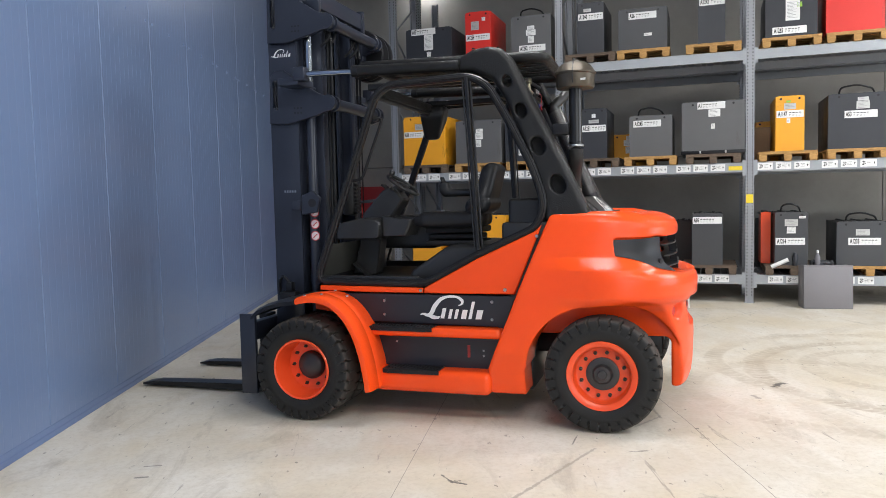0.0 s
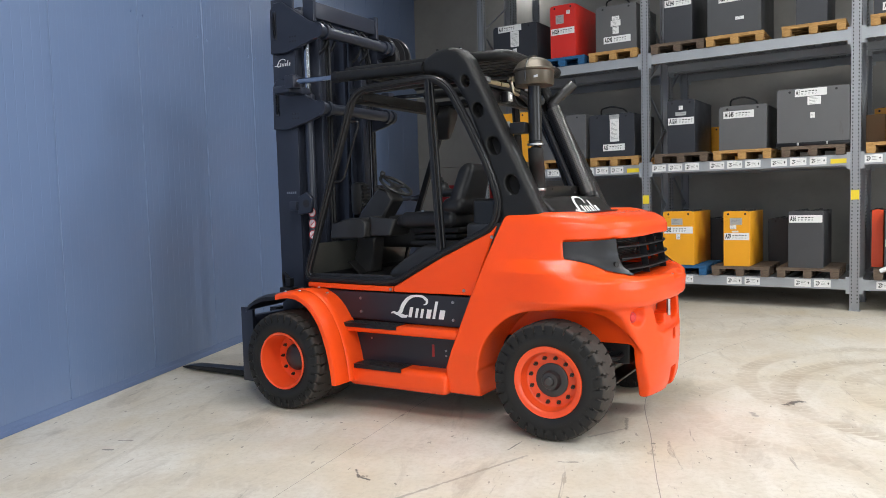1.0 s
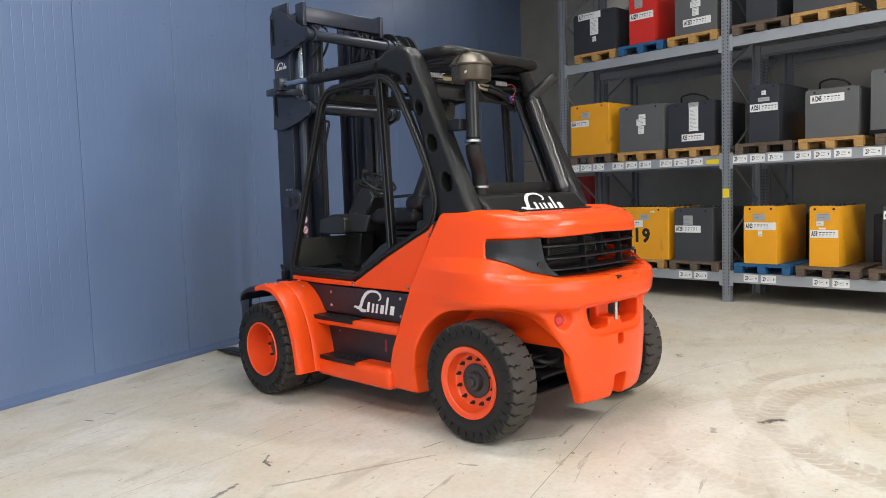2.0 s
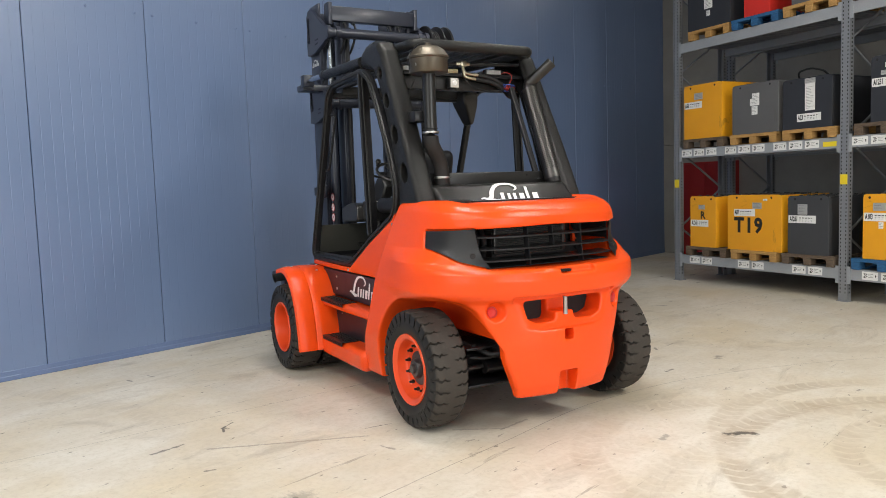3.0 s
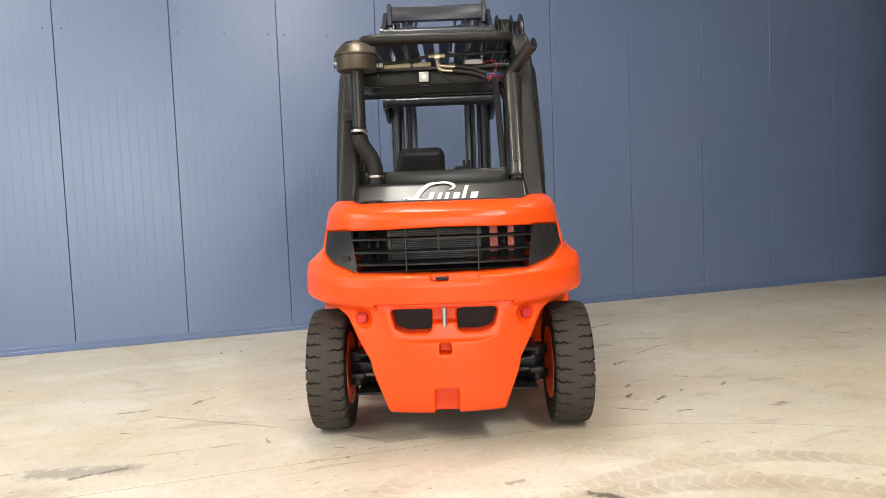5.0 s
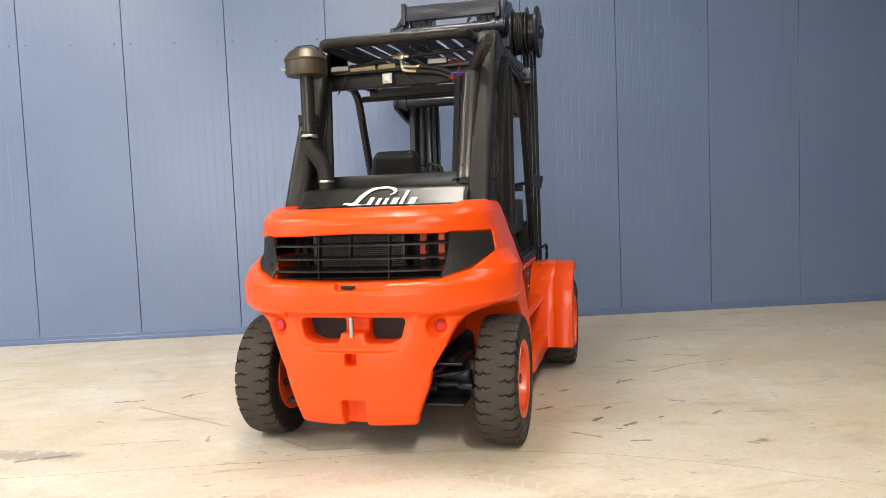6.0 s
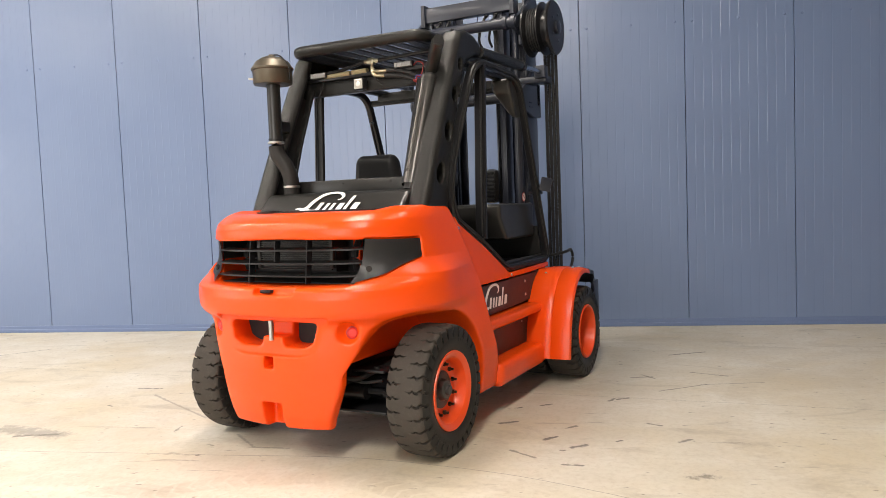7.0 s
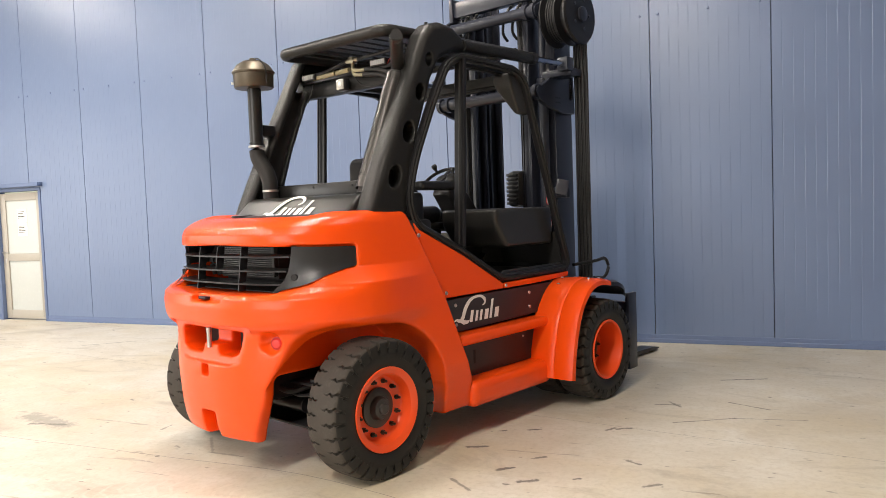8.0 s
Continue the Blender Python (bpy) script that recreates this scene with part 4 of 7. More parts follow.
    # rating plates and stickers: x, z, width, height, colour
    for px, pz, pw, ph, col in PLATES.get((code, level), ()) or ([(0.0, height * 0.55, 0.13, 0.09, STEEL)] if plates else []):
        plate_ob = part("rating_plate", boxes((px - pw / 2, px + pw / 2, -0.0028, -0.0005, pz - ph / 2, pz + ph / 2)), col, b, "small rating plate", smooth=None)
        bars = bmesh.new()
        for r in range(max(2, round(ph / 0.022))):
            zz = pz + ph * 0.36 - r * 0.02
            if zz > pz - ph * 0.42:
                box(bars, px - pw * 0.4, px + pw * rnd.uniform(0.0, 0.4), -0.0033, -0.0028, zz - 0.002, zz + 0.002)
        part("print_bars", bars, FADED, plate_ob, smooth=None)
    if cable:
        pts = [(-w * 0.3, 0.15, height), (-w * 0.28, 0.10, height + 0.10), (0.0, 0.08, height + 0.13), (w * 0.25, 0.1, height + 0.07), (w * 0.3, 0.15, height)]
        part("cable", tube(pts, 0.013, 8, 0.08), HOSE, b, "black charging cable")
    if big:
        part("big_marking", text_mesh("big_marking", big, 0.30, pose(-0.10 * w, -0.0025, height * 0.44, 90, 0, 0) @ Matrix.Diagonal((0.95, 1, 1, 1)), bold=0.012, spacing=1.15), INK, b, "stencilled black marking")
    return b


GREY_L, DARK_L, SLATE_L = "grey steel truck battery with white code label", "blue-black steel truck battery with white code label", "slate grey steel truck battery with white code label"
YEL_L, RED_L = "yellow painted truck battery with white code label", "red painted truck battery with white code label"
# lowest level
for kind, s in (("old", -5.17), ("pine", -4.27), ("old", -3.38), ("blue", -2.35), ("old", -1.48), ("old", -0.58), ("old", 0.62), ("pine", 1.62), ("pine", 2.45)):
    put_pallet(kind, s, 0, turn=random.uniform(-1.2, 1.2))
lettered = battery(-5.50, -4.98, 0, 0.80, CASE_YELLOW, "A1241", "narrow " + YEL_L, tag_at=(0, 0.47), plates=2)
part("letter", text_mesh("letter", "R", 0.16, pose(0.0, -0.0025, 0.50, 90, 0, 0), bold=0.004), INK, lettered, "black letter sticker")
battery(-4.75, -3.80, 0, 0.82, CASE_YELLOW, "A87", "wide yellow truck battery with stencilled marking T19", tag_at=(0, 0.68), tag_left=0.2, tag_w=0.38, big="T19")
battery(-3.70, -3.08, 0, 0.80, CASE_SLATE, "A1261", SLATE_L, tag_at=(0, 0.60), tag_w=0.42)
battery(-2.61, -2.14, 0, 0.82, CASE_YELLOW, "A103", "scuffed " + YEL_L, tag_at=(0, 0.65), tag_w=0.44)
battery(-1.71, -1.34, 0, 0.81, CASE_YELLOW, "A59", "scuffed narrow " + YEL_L, tag_at=(0, 0.54), tag_w=0.37, plates=2)
battery(-0.83, -0.38, 0, 0.80, CASE_SLATE, "A96", SLATE_L, tag_at=(0, 0.86), tag_w=0.44, plates=0, holes=False)
battery(0.35, 0.80, 0, 0.80, CASE_SLATE, "A1214", SLATE_L + " and cable", tag_at=(0, 0.45), tag_w=0.4, plates=2, cable=True)
battery(1.18, 1.86, 0, 0.65, CASE_SLATE, "A1235", "low " + SLATE_L, tag_at=(0, 0.55), tag_left=0.6, tag_w=0.42, cable=True)
battery(2.15, 2.75, 0, 0.78, CASE_SLATE, "", "slate grey steel truck battery", plates=1)
# middle level
for kind, s in (("old", -5.22), ("pine", -4.28), ("pine", -3.38), ("old", -2.33), ("pine", -1.45), ("old", -0.52), ("pine", 0.52), ("pine", 1.44), ("pine", 2.40)):
    put_pallet(kind, s, 1, turn=random.uniform(-1.2, 1.2))
battery(-5.62, -4.86, 1, 0.84, CASE_YELLOW, "A56", YEL_L, tag_at=(0, 0.63), plates=2)
battery(-4.66, -3.86, 1, 0.72, CASE_GREY, "", "grey steel truck battery with small white plates", plates=2)
battery(-3.79, -3.05, 1, 0.68, CASE_DARK, "A23", DARK_L, tag_at=(0, 0.22), tag_left=0.6, plates=2, cable=True)
battery(-2.53, -2.12, 1, 0.80, CASE_DARK, "A1251", DARK_L, tag_at=(0, 0.60), tag_w=0.40)
battery(-1.77, -1.12, 1, 0.64, CASE_GREY, "A1245", GREY_L + " and cable", tag_at=(0, 0.80), tag_left=0.25, tag_w=0.42, plates=0, cable=True)
battery(-0.98, -0.07, 1, 0.80, CASE_GREY, "A1", "large " + GREY_L, tag_at=(0, 0.92), tag_left=0.45, tag_w=0.40, plates=2, tray=True)
battery(0.35, 0.74, 1, 0.81, CASE_YELLOW, "A1147", "narrow " + YEL_L, tag_at=(0, 0.67), tag_w=0.37, plates=2)
battery(1.05, 1.83, 1, 0.79, CASE_DARK, "A53", "large " + DARK_L, tag_at=(0, 0.62), tag_left=0.6, tag_w=0.42, cable=True)
battery(2.05, 2.70, 1, 0.72, CASE_GREY, "", "grey steel truck battery", plates=1)
# upper level
for kind, s in (("pine", -5.10), ("blue", -4.25), ("pine", -3.38), ("old", -2.37), ("pine", -1.55), ("pine", -0.52), ("pine", 0.56), ("pine", 1.42), ("pine", 2.40)):
    put_pallet(kind, s, 2, turn=random.uniform(-1.2, 1.2))
battery(-5.53, -4.70, 2, 0.66, CASE_DARK, "A17", DARK_L, tag_at=(0, 0.92), tag_left=0.25, tag_w=0.44, plates=2)
battery(-4.45, -4.01, 2, 0.85, CASE_RED, "A1259", RED_L, tag_at=(0, 0.50), tag_w=0.42, plates=1)
battery(-3.66, -3.00, 2, 0.70, CASE_GREY, "A1292", GREY_L, tag_at=(0, 0.24), tag_left=0.6, tag_w=0.44, plates=2, cable=True)
battery(-2.57, -2.15, 2, 0.80, CASE_DARK, "A1240", DARK_L, tag_at=(0, 0.72), tag_w=0.4, plates=1)
battery(-1.93, -1.19, 2, 0.63, CASE_SLATE, "A26", SLATE_L, tag_at=(0, 0.82), tag_left=0.5, tag_w=0.42, plates=1)
battery(-0.74, -0.35, 2, 0.86, CASE_DARK, "A1242", "narrow " + DARK_L, tag_at=(0, 0.72), tag_w=0.37, plates=0)
battery(0.20, 0.90, 2, 0.66, CASE_DARK, "A1265", DARK_L + " and sticker", tag_at=(0, 0.14), tag_left=0.4, tag_w=0.46, plates=2)
battery(1.01, 1.76, 2, 0.75, CASE_RED, "", "red painted truck battery", plates=0)
battery(2.05, 2.70, 2, 0.72, CASE_GREY, "", "grey steel truck battery", plates=1)

battery(0.18, 0.32, 0, 0.80, ORANGE_RIM, "", "narrow orange truck battery behind a grey one", front=0.35, deep=0.55, plates=0, holes=False)
# second row behind: a few dim cases, the dark ones added to deepen bay shade
for s0, s1, lvl, h, col in ((-4.9, -4.2, 0, 0.85, CASE_DARK), (-2.5, -1.9, 0, 0.8, CASE_DARK), (-1.3, -0.7, 0, 0.8, CASE_DARK), (0.2, 0.9, 0, 0.8, CASE_DARK), (1.5, 2.1, 0, 0.7, CASE_DARK),
                            (-2.2, -1.6, 1, 0.6, CASE_YELLOW), (0.15, 0.5, 1, 0.7, CASE_YELLOW)):
    battery(s0, s1, lvl, h, col, "", "box-like case in the rear row of the rack", front=DEPTH + 0.16, plates=0, lift=0.002, deep=0.86)

# loose things by the rack
sheet = thing("metal_sheet", RACK @ pose(1.02, -0.46, 0, -3, 0, 6), "plain grey metal sheet leaning upright before the rack", "sheet")
part("sheet", boxes((-0.32, 0.32, 0.0, 0.35, 0.004, 0.62), bevel=0.004), GREY_SHEET, sheet)
part("edge_fold", boxes((-0.322, 0.322, -0.002, 0.03, 0.60, 0.624), bevel=0.002), GREY_SHEET, sheet)
spray = thing("spray_can", RACK @ pose(0.63, -0.02, LEVEL[0] + 0.146), "dark spray can on a pallet", "spray can")
part("can", lathe(bmesh.new(), [(0.030, 0), (0.032, 0.005), (0.032, 0.15), (0.024, 0.165), (0.024, 0.19), (0.0, 0.192)], 20, "Z"), CASE_DARK, spray)
bottle = thing("bottle", RACK @ pose(0.93, -0.02, LEVEL[0] + 0.146), "slim grey plastic bottle with pale cap", "bottle")
part("bottle_body", lathe(bmesh.new(), [(0.034, 0), (0.037, 0.006), (0.037, 0.13), (0.015, 0.17), (0.015, 0.19)], 20, "Z"), GREY_SHEET, bottle)
part("cap", lathe(bmesh.new(), [(0.017, 0.188), (0.017, 0.23), (0.0, 0.232)], 16, "Z"), WHITE, bottle, "pale screw cap")
roll = thing("paper_roll", RACK @ pose(0.42, -0.02, LEVEL[0] + 0.178, 0, -25, 0), "rolled white paper lying on a pallet", "paper roll")
part("roll", lathe(bmesh.new(), [(0.012, -0.13), (0.032, -0.13), (0.032, 0.13), (0.012, 0.13)], 20, "X"), WHITE, roll)
rag = thing("rag", RACK @ pose(1.0, 0.0, LEVEL[0] + 0.146), "crumpled dark rag on the rack edge", "rag")
rag_me = solid("rag_cloth", lambda x, y, z: rbox(x, y, z, 0, 0.1, 0.03, 0.16, 0.08, 0.035, 0.03) + 0.014 * np.sin(40 * x) * np.sin(33 * y + 1) + 0.01 * np.sin(70 * x + 40 * y), (-0.2, -0.02, -0.01), (0.2, 0.22, 0.1), 0.008)
part("rag_cloth", rag_me, CASE_SLATE, rag)
carton = thing("carton", RACK @ pose(0.14, 0.5, LEVEL[1] + 0.002), "brown cardboard carton behind a battery", "carton")
part("carton_box", boxes((-0.05, 0.18, 0, 0.4, 0, 0.55), bevel=0.004), CARD, carton)
cab = thing("red_cabinet", RACK @ pose(-8.0, 2.95, 0), "dark red steel cabinet against the concrete wall", "cabinet")
part("cabinet_body", boxes((-0.65, 0.65, 0.03, 0.298, 0.0, 2.0), bevel=0.006), RED_DOOR, cab)
for sx in (-0.32, 0.32):
    leaf_ob = part("cabinet_door", boxes((sx - 0.31, sx + 0.31, 0.01, 0.03, 0.05, 1.96), bevel=0.004), RED_DOOR, cab)
    part("handle", boxes((-0.012 + sx * 0.2, 0.012 + sx * 0.2, -0.012, 0.012, 0.95, 1.1), bevel=0.003), BLACK, leaf_ob)


# ---- forklift: x ahead, y to its left, z up, from the middle of the rear axle ----
truck = thing("forklift", pose(1.219, 5.961, 0, 0, 0, 161.3), "orange counterbalance forklift with dark cab frame, mast and forks", "forklift")

def uncap(bm):
    """Take the flat lids off a ring that was turned about an axis."""
    bmesh.ops.delete(bm, geom=[f for f in bm.faces if len(f.verts) > 4], context="FACES_ONLY")
    return bm


REAR_Z = (0.20, 0.25, 0.32, 0.40, 0.60, 0.80, 0.885, 0.92, 1.04, 1.092, 1.120, 1.155, 1.36, 1.40, 1.45, 1.49, 1.53, 1.555, 1.58)
REAR_X = (-0.525, -0.565, -0.588, -0.598, -0.606, -0.600, -0.598, -0.630, -0.636, -0.624, -0.580, -0.49, -0.475, -0.486, -0.486, -0.465, -0.40, -0.33, -0.24)
HALF_Z = (0.20, 0.90, 0.94, 0.965, 1.160, 1.176, 1.25, 1.40, 1.50, 1.58)
HALF_W = (0.86, 0.90, 0.938, 0.954, 0.950, 0.932, 0.836, 0.80, 0.78, 0.74)
CUT_Z = (0.20, 0.30, 0.60, 0.84, 0.89, 0.97, 1.0)
CUT_W = (0.36, 0.385, 0.50, 0.615, 0.68, 0.94, 1.6)


def body_field(x, y, z):
    ay = np.abs(y)
    rear, half = np.interp(z, REAR_Z, REAR_X), np.interp(z, HALF_Z, HALF_W)
    fade = np.clip((x + 0.15) / 0.75, 0, 1)
    fade = fade * fade * (3 - 2 * fade)
    half = half + (np.interp(z, (0.20, 0.55, 1.0, 1.25, 1.42, 1.58), (0.86, 0.90, 0.875, 0.83, 0.79, 0.74)) - half) * fade
    power = np.interp(z, (0.86, 0.95, 1.2, 1.4), (2.25, 2.5, 2.6, 3.0))
    mid = 0.22
    a = mid - rear
    u, w = np.maximum(mid - x, 0) / a, ay / half
    d = ((u ** power + w ** power) ** (1 / power) - 1) * 0.80
    d = smax(d, (x - np.minimum(0.43 + (1.5 - z) * 0.40, 0.86)) * 0.93, 0.03)
    d = smax(d, z - np.interp(ay, (0.55, 0.62), (1.548, 1.572)), 0.05)
    d = smax(d, 0.235 - z, 0.03)
    # wheel arches
    back = np.clip((0.10 - x) / 0.4, 0, 1)
    arch = np.sqrt(np.where(x < 0.10, (x - 0.10) * 0.766, x - 0.10) ** 2 + ((z - 0.42) * 0.475 / (0.475 + 0.05 * back)) ** 2) - 0.475
    leg = np.maximum(np.maximum(-0.51 - x, x - 0.575), z - 0.42)
    arch = np.maximum(smin(arch, leg, 0.04), 0.47 - ay)
    d = smax(d, -arch, 0.016)
    # taper of the rear apron
    rise = np.clip((x + 0.30) / 0.35, 0, 1)
    lift = 0.05 * rise * rise * (3 - 2 * rise) + 1.2 * np.maximum(0, x - 0.05)
    cut = np.maximum((np.interp(z + lift, CUT_Z, CUT_W) - ay) * 0.8, x - 0.45)
    d = smax(d, -cut, 0.02)
    # clear space under the middle, ahead of the apron
    d = smax(d, -rbox(x, y, z, 0.40, 0, 0.3, 0.84, 0.50, 0.33, 0.05), 0.02)
    d = smax(d, -rbox(x, y, z, 0.66, 0, 0.9, 0.36, 0.42, 0.58, 0.05), 0.02)
    # grille mouth and the lamp recesses beside it
    mouth = smax(ay - np.interp(z, (1.115, 1.384), (0.543, 0.590)), np.abs(z - 1.247) - np.interp(ay, (0.0, 0.55), (0.143, 0.132)), 0.015)
    mouth = np.maximum(mouth, x + 0.04)
    d = smax(d, -mouth, 0.008)
    top = np.interp(ay, (0.55, 0.82), (1.390, 1.378))
    foot = np.interp(ay, (0.53, 0.70, 0.80), (1.113, 1.163, 1.250))
    shell = ((u ** power + w ** power) ** (1 / power) - 1) * 0.80
    lamp = smax(smax(smax(z - top, foot - z, 0.014), np.interp(z, (1.115, 1.384), (0.530, 0.575)) - ay, 0.01), x + 0.055 - 0.12 * (z - 1.3), 0.03)
    lamp = np.maximum(lamp, -shell - 0.035)
    d = smax(d, -lamp, 0.007)
    # ledge and latch pocket above the bumper
    d = smax(d, -rbox(x, y, z, -0.62, -0.075, 1.105, 0.06, 0.150, 0.040, 0.018), 0.008)
    # dished field round the hitch pocket
    dish = smax(ay - np.interp(z, (0.69, 0.715, 0.77, 0.93), (0.20, 0.31, 0.375, 0.425)), 0.695 - z, 0.02)
    dish = smax(np.maximum(dish * 0.85, z - 0.93), x + 0.566 - 0.12 * (z - 0.70), 0.008)
    d = smax(d, -dish, 0.010)
    # hitch pocket, two eyes beside a post
    eyes = smax(smax((ay - np.interp(z, (0.742, 0.775, 0.89), (0.255, 0.305, 0.338))) * 0.93, 0.078 - ay, 0.03), np.abs(z - 0.817) - 0.075, 0.04)
    d = smax(d, -np.maximum(eyes, x + 0.27), 0.010)
    d = smax(d, -rbox(x, y, z, -0.60, 0.0, 0.846, 0.145, 0.090, 0.044, 0.010), 0.007)
    d = smax(d, -rbox(x, y, z, -0.60, 0.0, 0.648, 0.10, 0.037, 0.035, 0.008), 0.006)
    d = smax(d, -rbox(x, y, z, -0.60, 0.0, 0.30, 0.125, 0.075, 0.10, 0.012), 0.008)
    # lamp cones
    cone = np.sqrt((ay - 0.52) ** 2 + (z - 0.835) ** 2 + (0.8 * (x + 0.515)) ** 2) - 0.070
    d = smax(d, -cone, 0.012)
    return d


body = solid("counterweight", body_field, (-0.70, -0.97, 0.18), (0.92, 0.97, 1.62), 0.0098)
counterweight = part("counterweight", body, ORANGE, truck, "glossy orange cast counterweight with rounded edges")


def shell_point(z, ay, inset=0.0):
    """A point of the rear shell at a height and half width."""
    rear, half = np.interp(z, REAR_Z, REAR_X), np.interp(z, HALF_Z, HALF_W)
    p = np.interp(z, (0.86, 0.95, 1.2, 1.4), (2.25, 2.5, 2.6, 3.0))
    return 0.22 - (0.22 - rear - inset) * max(0.0, 1 - min(1.0, ay / (half - inset)) ** p) ** (1 / p)


# lamp blanking plates
for side in (1, -1):
    bm = bmesh.new()
    grid = []
    for i in range(15):
        ay = 0.562 + (0.812 - 0.562) * (i / 14) ** 0.8
        zt = float(np.interp(ay, (0.55, 0.82), (1.382, 1.365)))
        zb = float(np.interp(ay, (0.55, 0.70, 0.80, 0.82), (1.121, 1.172, 1.260, 1.292)))
        row = []
        for j in range(5):
            z = zb + (zt - zb) * j / 4
            slant = (float(np.interp(z, (1.115, 1.384), (0.535, 0.582))) - 0.562) * (1 - i / 14)
            lim = min(ay + slant, float(np.interp(z, HALF_Z, HALF_W)) - 0.014)
            row.append(Vector((shell_point(z, lim, 0.012), side * lim, z)))
        grid.append(row)
    vv = [[bm.verts.new(p) for p in row] for row in grid]
    for i in range(14):
        for j in range(4):
            bm.faces.new((vv[i][j], vv[i + 1][j], vv[i + 1][j + 1], vv[i][j + 1]))
    out = bmesh.ops.solidify(bm, geom=bm.faces[:], thickness=0.008)
    bmesh.ops.recalc_face_normals(bm, faces=bm.faces[:])
    blank = part("lamp_blank", bm, LAMP_PLATE, truck, "plain dark grey lamp blanking plate")
    hx = shell_point(1.205, 0.602, 0.012)
    turn = 90 - math.degrees(math.atan2(0.02, shell_point(1.205, 0.612, 0.012) - shell_point(1.205, 0.592, 0.012)))
    part("screw_hole", lathe(bmesh.new(), [(0.0, -0.0135), (0.018, -0.0135), (0.019, 0.004)], 18, "X", (0, 0, 0)), SLOT_DARK, blank, at=pose(hx, side * 0.602, 1.205, 0, 0, -turn * side))

# grille
grille = part("grille", boxes((-0.065, -0.055, -0.57, 0.57, 1.125, 1.38)), SLOT_DARK, truck, "black slatted rear grille over the radiator", smooth=None)
for k, z in enumerate((1.316, 1.235, 1.160)):
    bm = bmesh.new()
    rows = []
    reach, deep = (0.004, -0.010, -0.022)[k], (0.085, 0.10, 0.13)[k]
    for i in range(25):
        y = (-0.572 + 1.144 * i / 24) * (1.0, 0.98, 0.962)[k]
        xr = shell_point(1.36, abs(y)) + reach
        rows.append([bm.verts.new((xr, y, z)), bm.verts.new((xr + deep, y, z + 0.008)), bm.verts.new((xr + deep, y, z + 0.018)), bm.verts.new((xr, y, z + 0.010))])
    for a, b in zip(rows, rows[1:]):
        for i in range(4):
            bm.faces.new((a[i], a[(i + 1) % 4], b[(i + 1) % 4], b[i]))
    bmesh.ops.recalc_face_normals(bm, faces=bm.faces[:])
    part("slat", bm, BLACK, grille)
for y, z0 in ((-0.225, 1.122), (0.02, 1.25), (0.225, 1.122)):
    xr = shell_point(1.36, abs(y)) + 0.012
    low_x = xr - 0.03 * (1.38 - z0) / 0.23
    part("rib", prism([(xr, 1.38), (low_x, z0), (low_x + 0.05, z0), (xr + 0.05, 1.38)], y - 0.0028, y + 0.0028), BLACK, grille, smooth=None)
for i in range(15):
    part("radiator_fin", boxes((-0.245, -0.225, -0.24, 0.34, 1.182 + i * 0.0125, 1.187 + i * 0.0125)), PLASTIC, grille, smooth=None)
for y in (-0.245, 0.345):
    part("radiator_post", boxes((-0.25, -0.222, y - 0.012, y + 0.012, 1.19, 1.372), bevel=0.002), HUB, grille)
part("radiator_core", boxes((-0.22, -0.10, -0.26, 0.36, 1.17, 1.375)), SLOT_DARK, grille, smooth=None)
for y, w in ((-0.46, 0.020), (-0.345, 0.026)):
    part("strut", prism([(-0.115, 1.20), (-0.085, 1.20), (-0.075, 1.376), (-0.105, 1.376)], y - w, y + w), ORANGE, grille, "orange bracket behind the slats", smooth=None)
for y in (-0.405, 0.42, 0.48):
    part("duct", tube([(-0.20, y, 1.18), (-0.23, y, 1.28), (-0.16, y, 1.37)], 0.022, 10, 0.05), HOSE, grille, "black hose behind the slats")

# black sheets over the orange mouth walls stand in for the shade inside
for side in (1, -1):
    part("liner", boxes((-0.34, -0.05, side * 0.571 - 0.003, side * 0.571 + 0.003, 1.12, 1.38)), SLOT_DARK, grille, smooth=None)
part("liner", boxes((-0.40, -0.05, -0.53, 0.53, 1.114, 1.120)), SLOT_DARK, grille, smooth=None)
# rear details
part("pin", tube([(-0.562, 0.0, 0.78), (-0.562, 0.0, 0.90)], 0.015, 16), STEEL, counterweight, "bright steel hitch pin")
# dark sheet set deep in the hitch pocket in place of its shade
part("pocket_back", boxes((-0.395, -0.385, -0.36, 0.36, 0.73, 0.905)), SLOT_DARK, counterweight, smooth=None)
part("latch", boxes((-0.595, -0.560, -0.035, 0.045, 1.073, 1.091), bevel=0.004), BLACK, counterweight, "black bonnet latch")
for side in (1, -1):
    m = pose(-0.448, side * 0.522, 0.832, 0, 0, -26 * side)
    lens = part("reflector", lathe(bmesh.new(), [(0.0, -0.014), (0.024, -0.012), (0.033, -0.004), (0.034, 0.02)], 24, "X"), RED_GLOW, counterweight, "round red reflector", at=m)
    part("bezel", uncap(lathe(bmesh.new(), [(0.034, -0.004), (0.038, -0.003), (0.038, 0.02), (0.034, 0.02)], 24, "X")), RED_SIGN, lens)

# black bonnet sheet between the pillars
def hood_field(x, y, z):
    d = rbox(x, y, z, 0.37, 0, 1.535, 0.38, 0.60, 0.145, 0.03)
    return smax(d, -(x - 0.035) * 0.69 + (z - 1.545) * 0.72, 0.03)


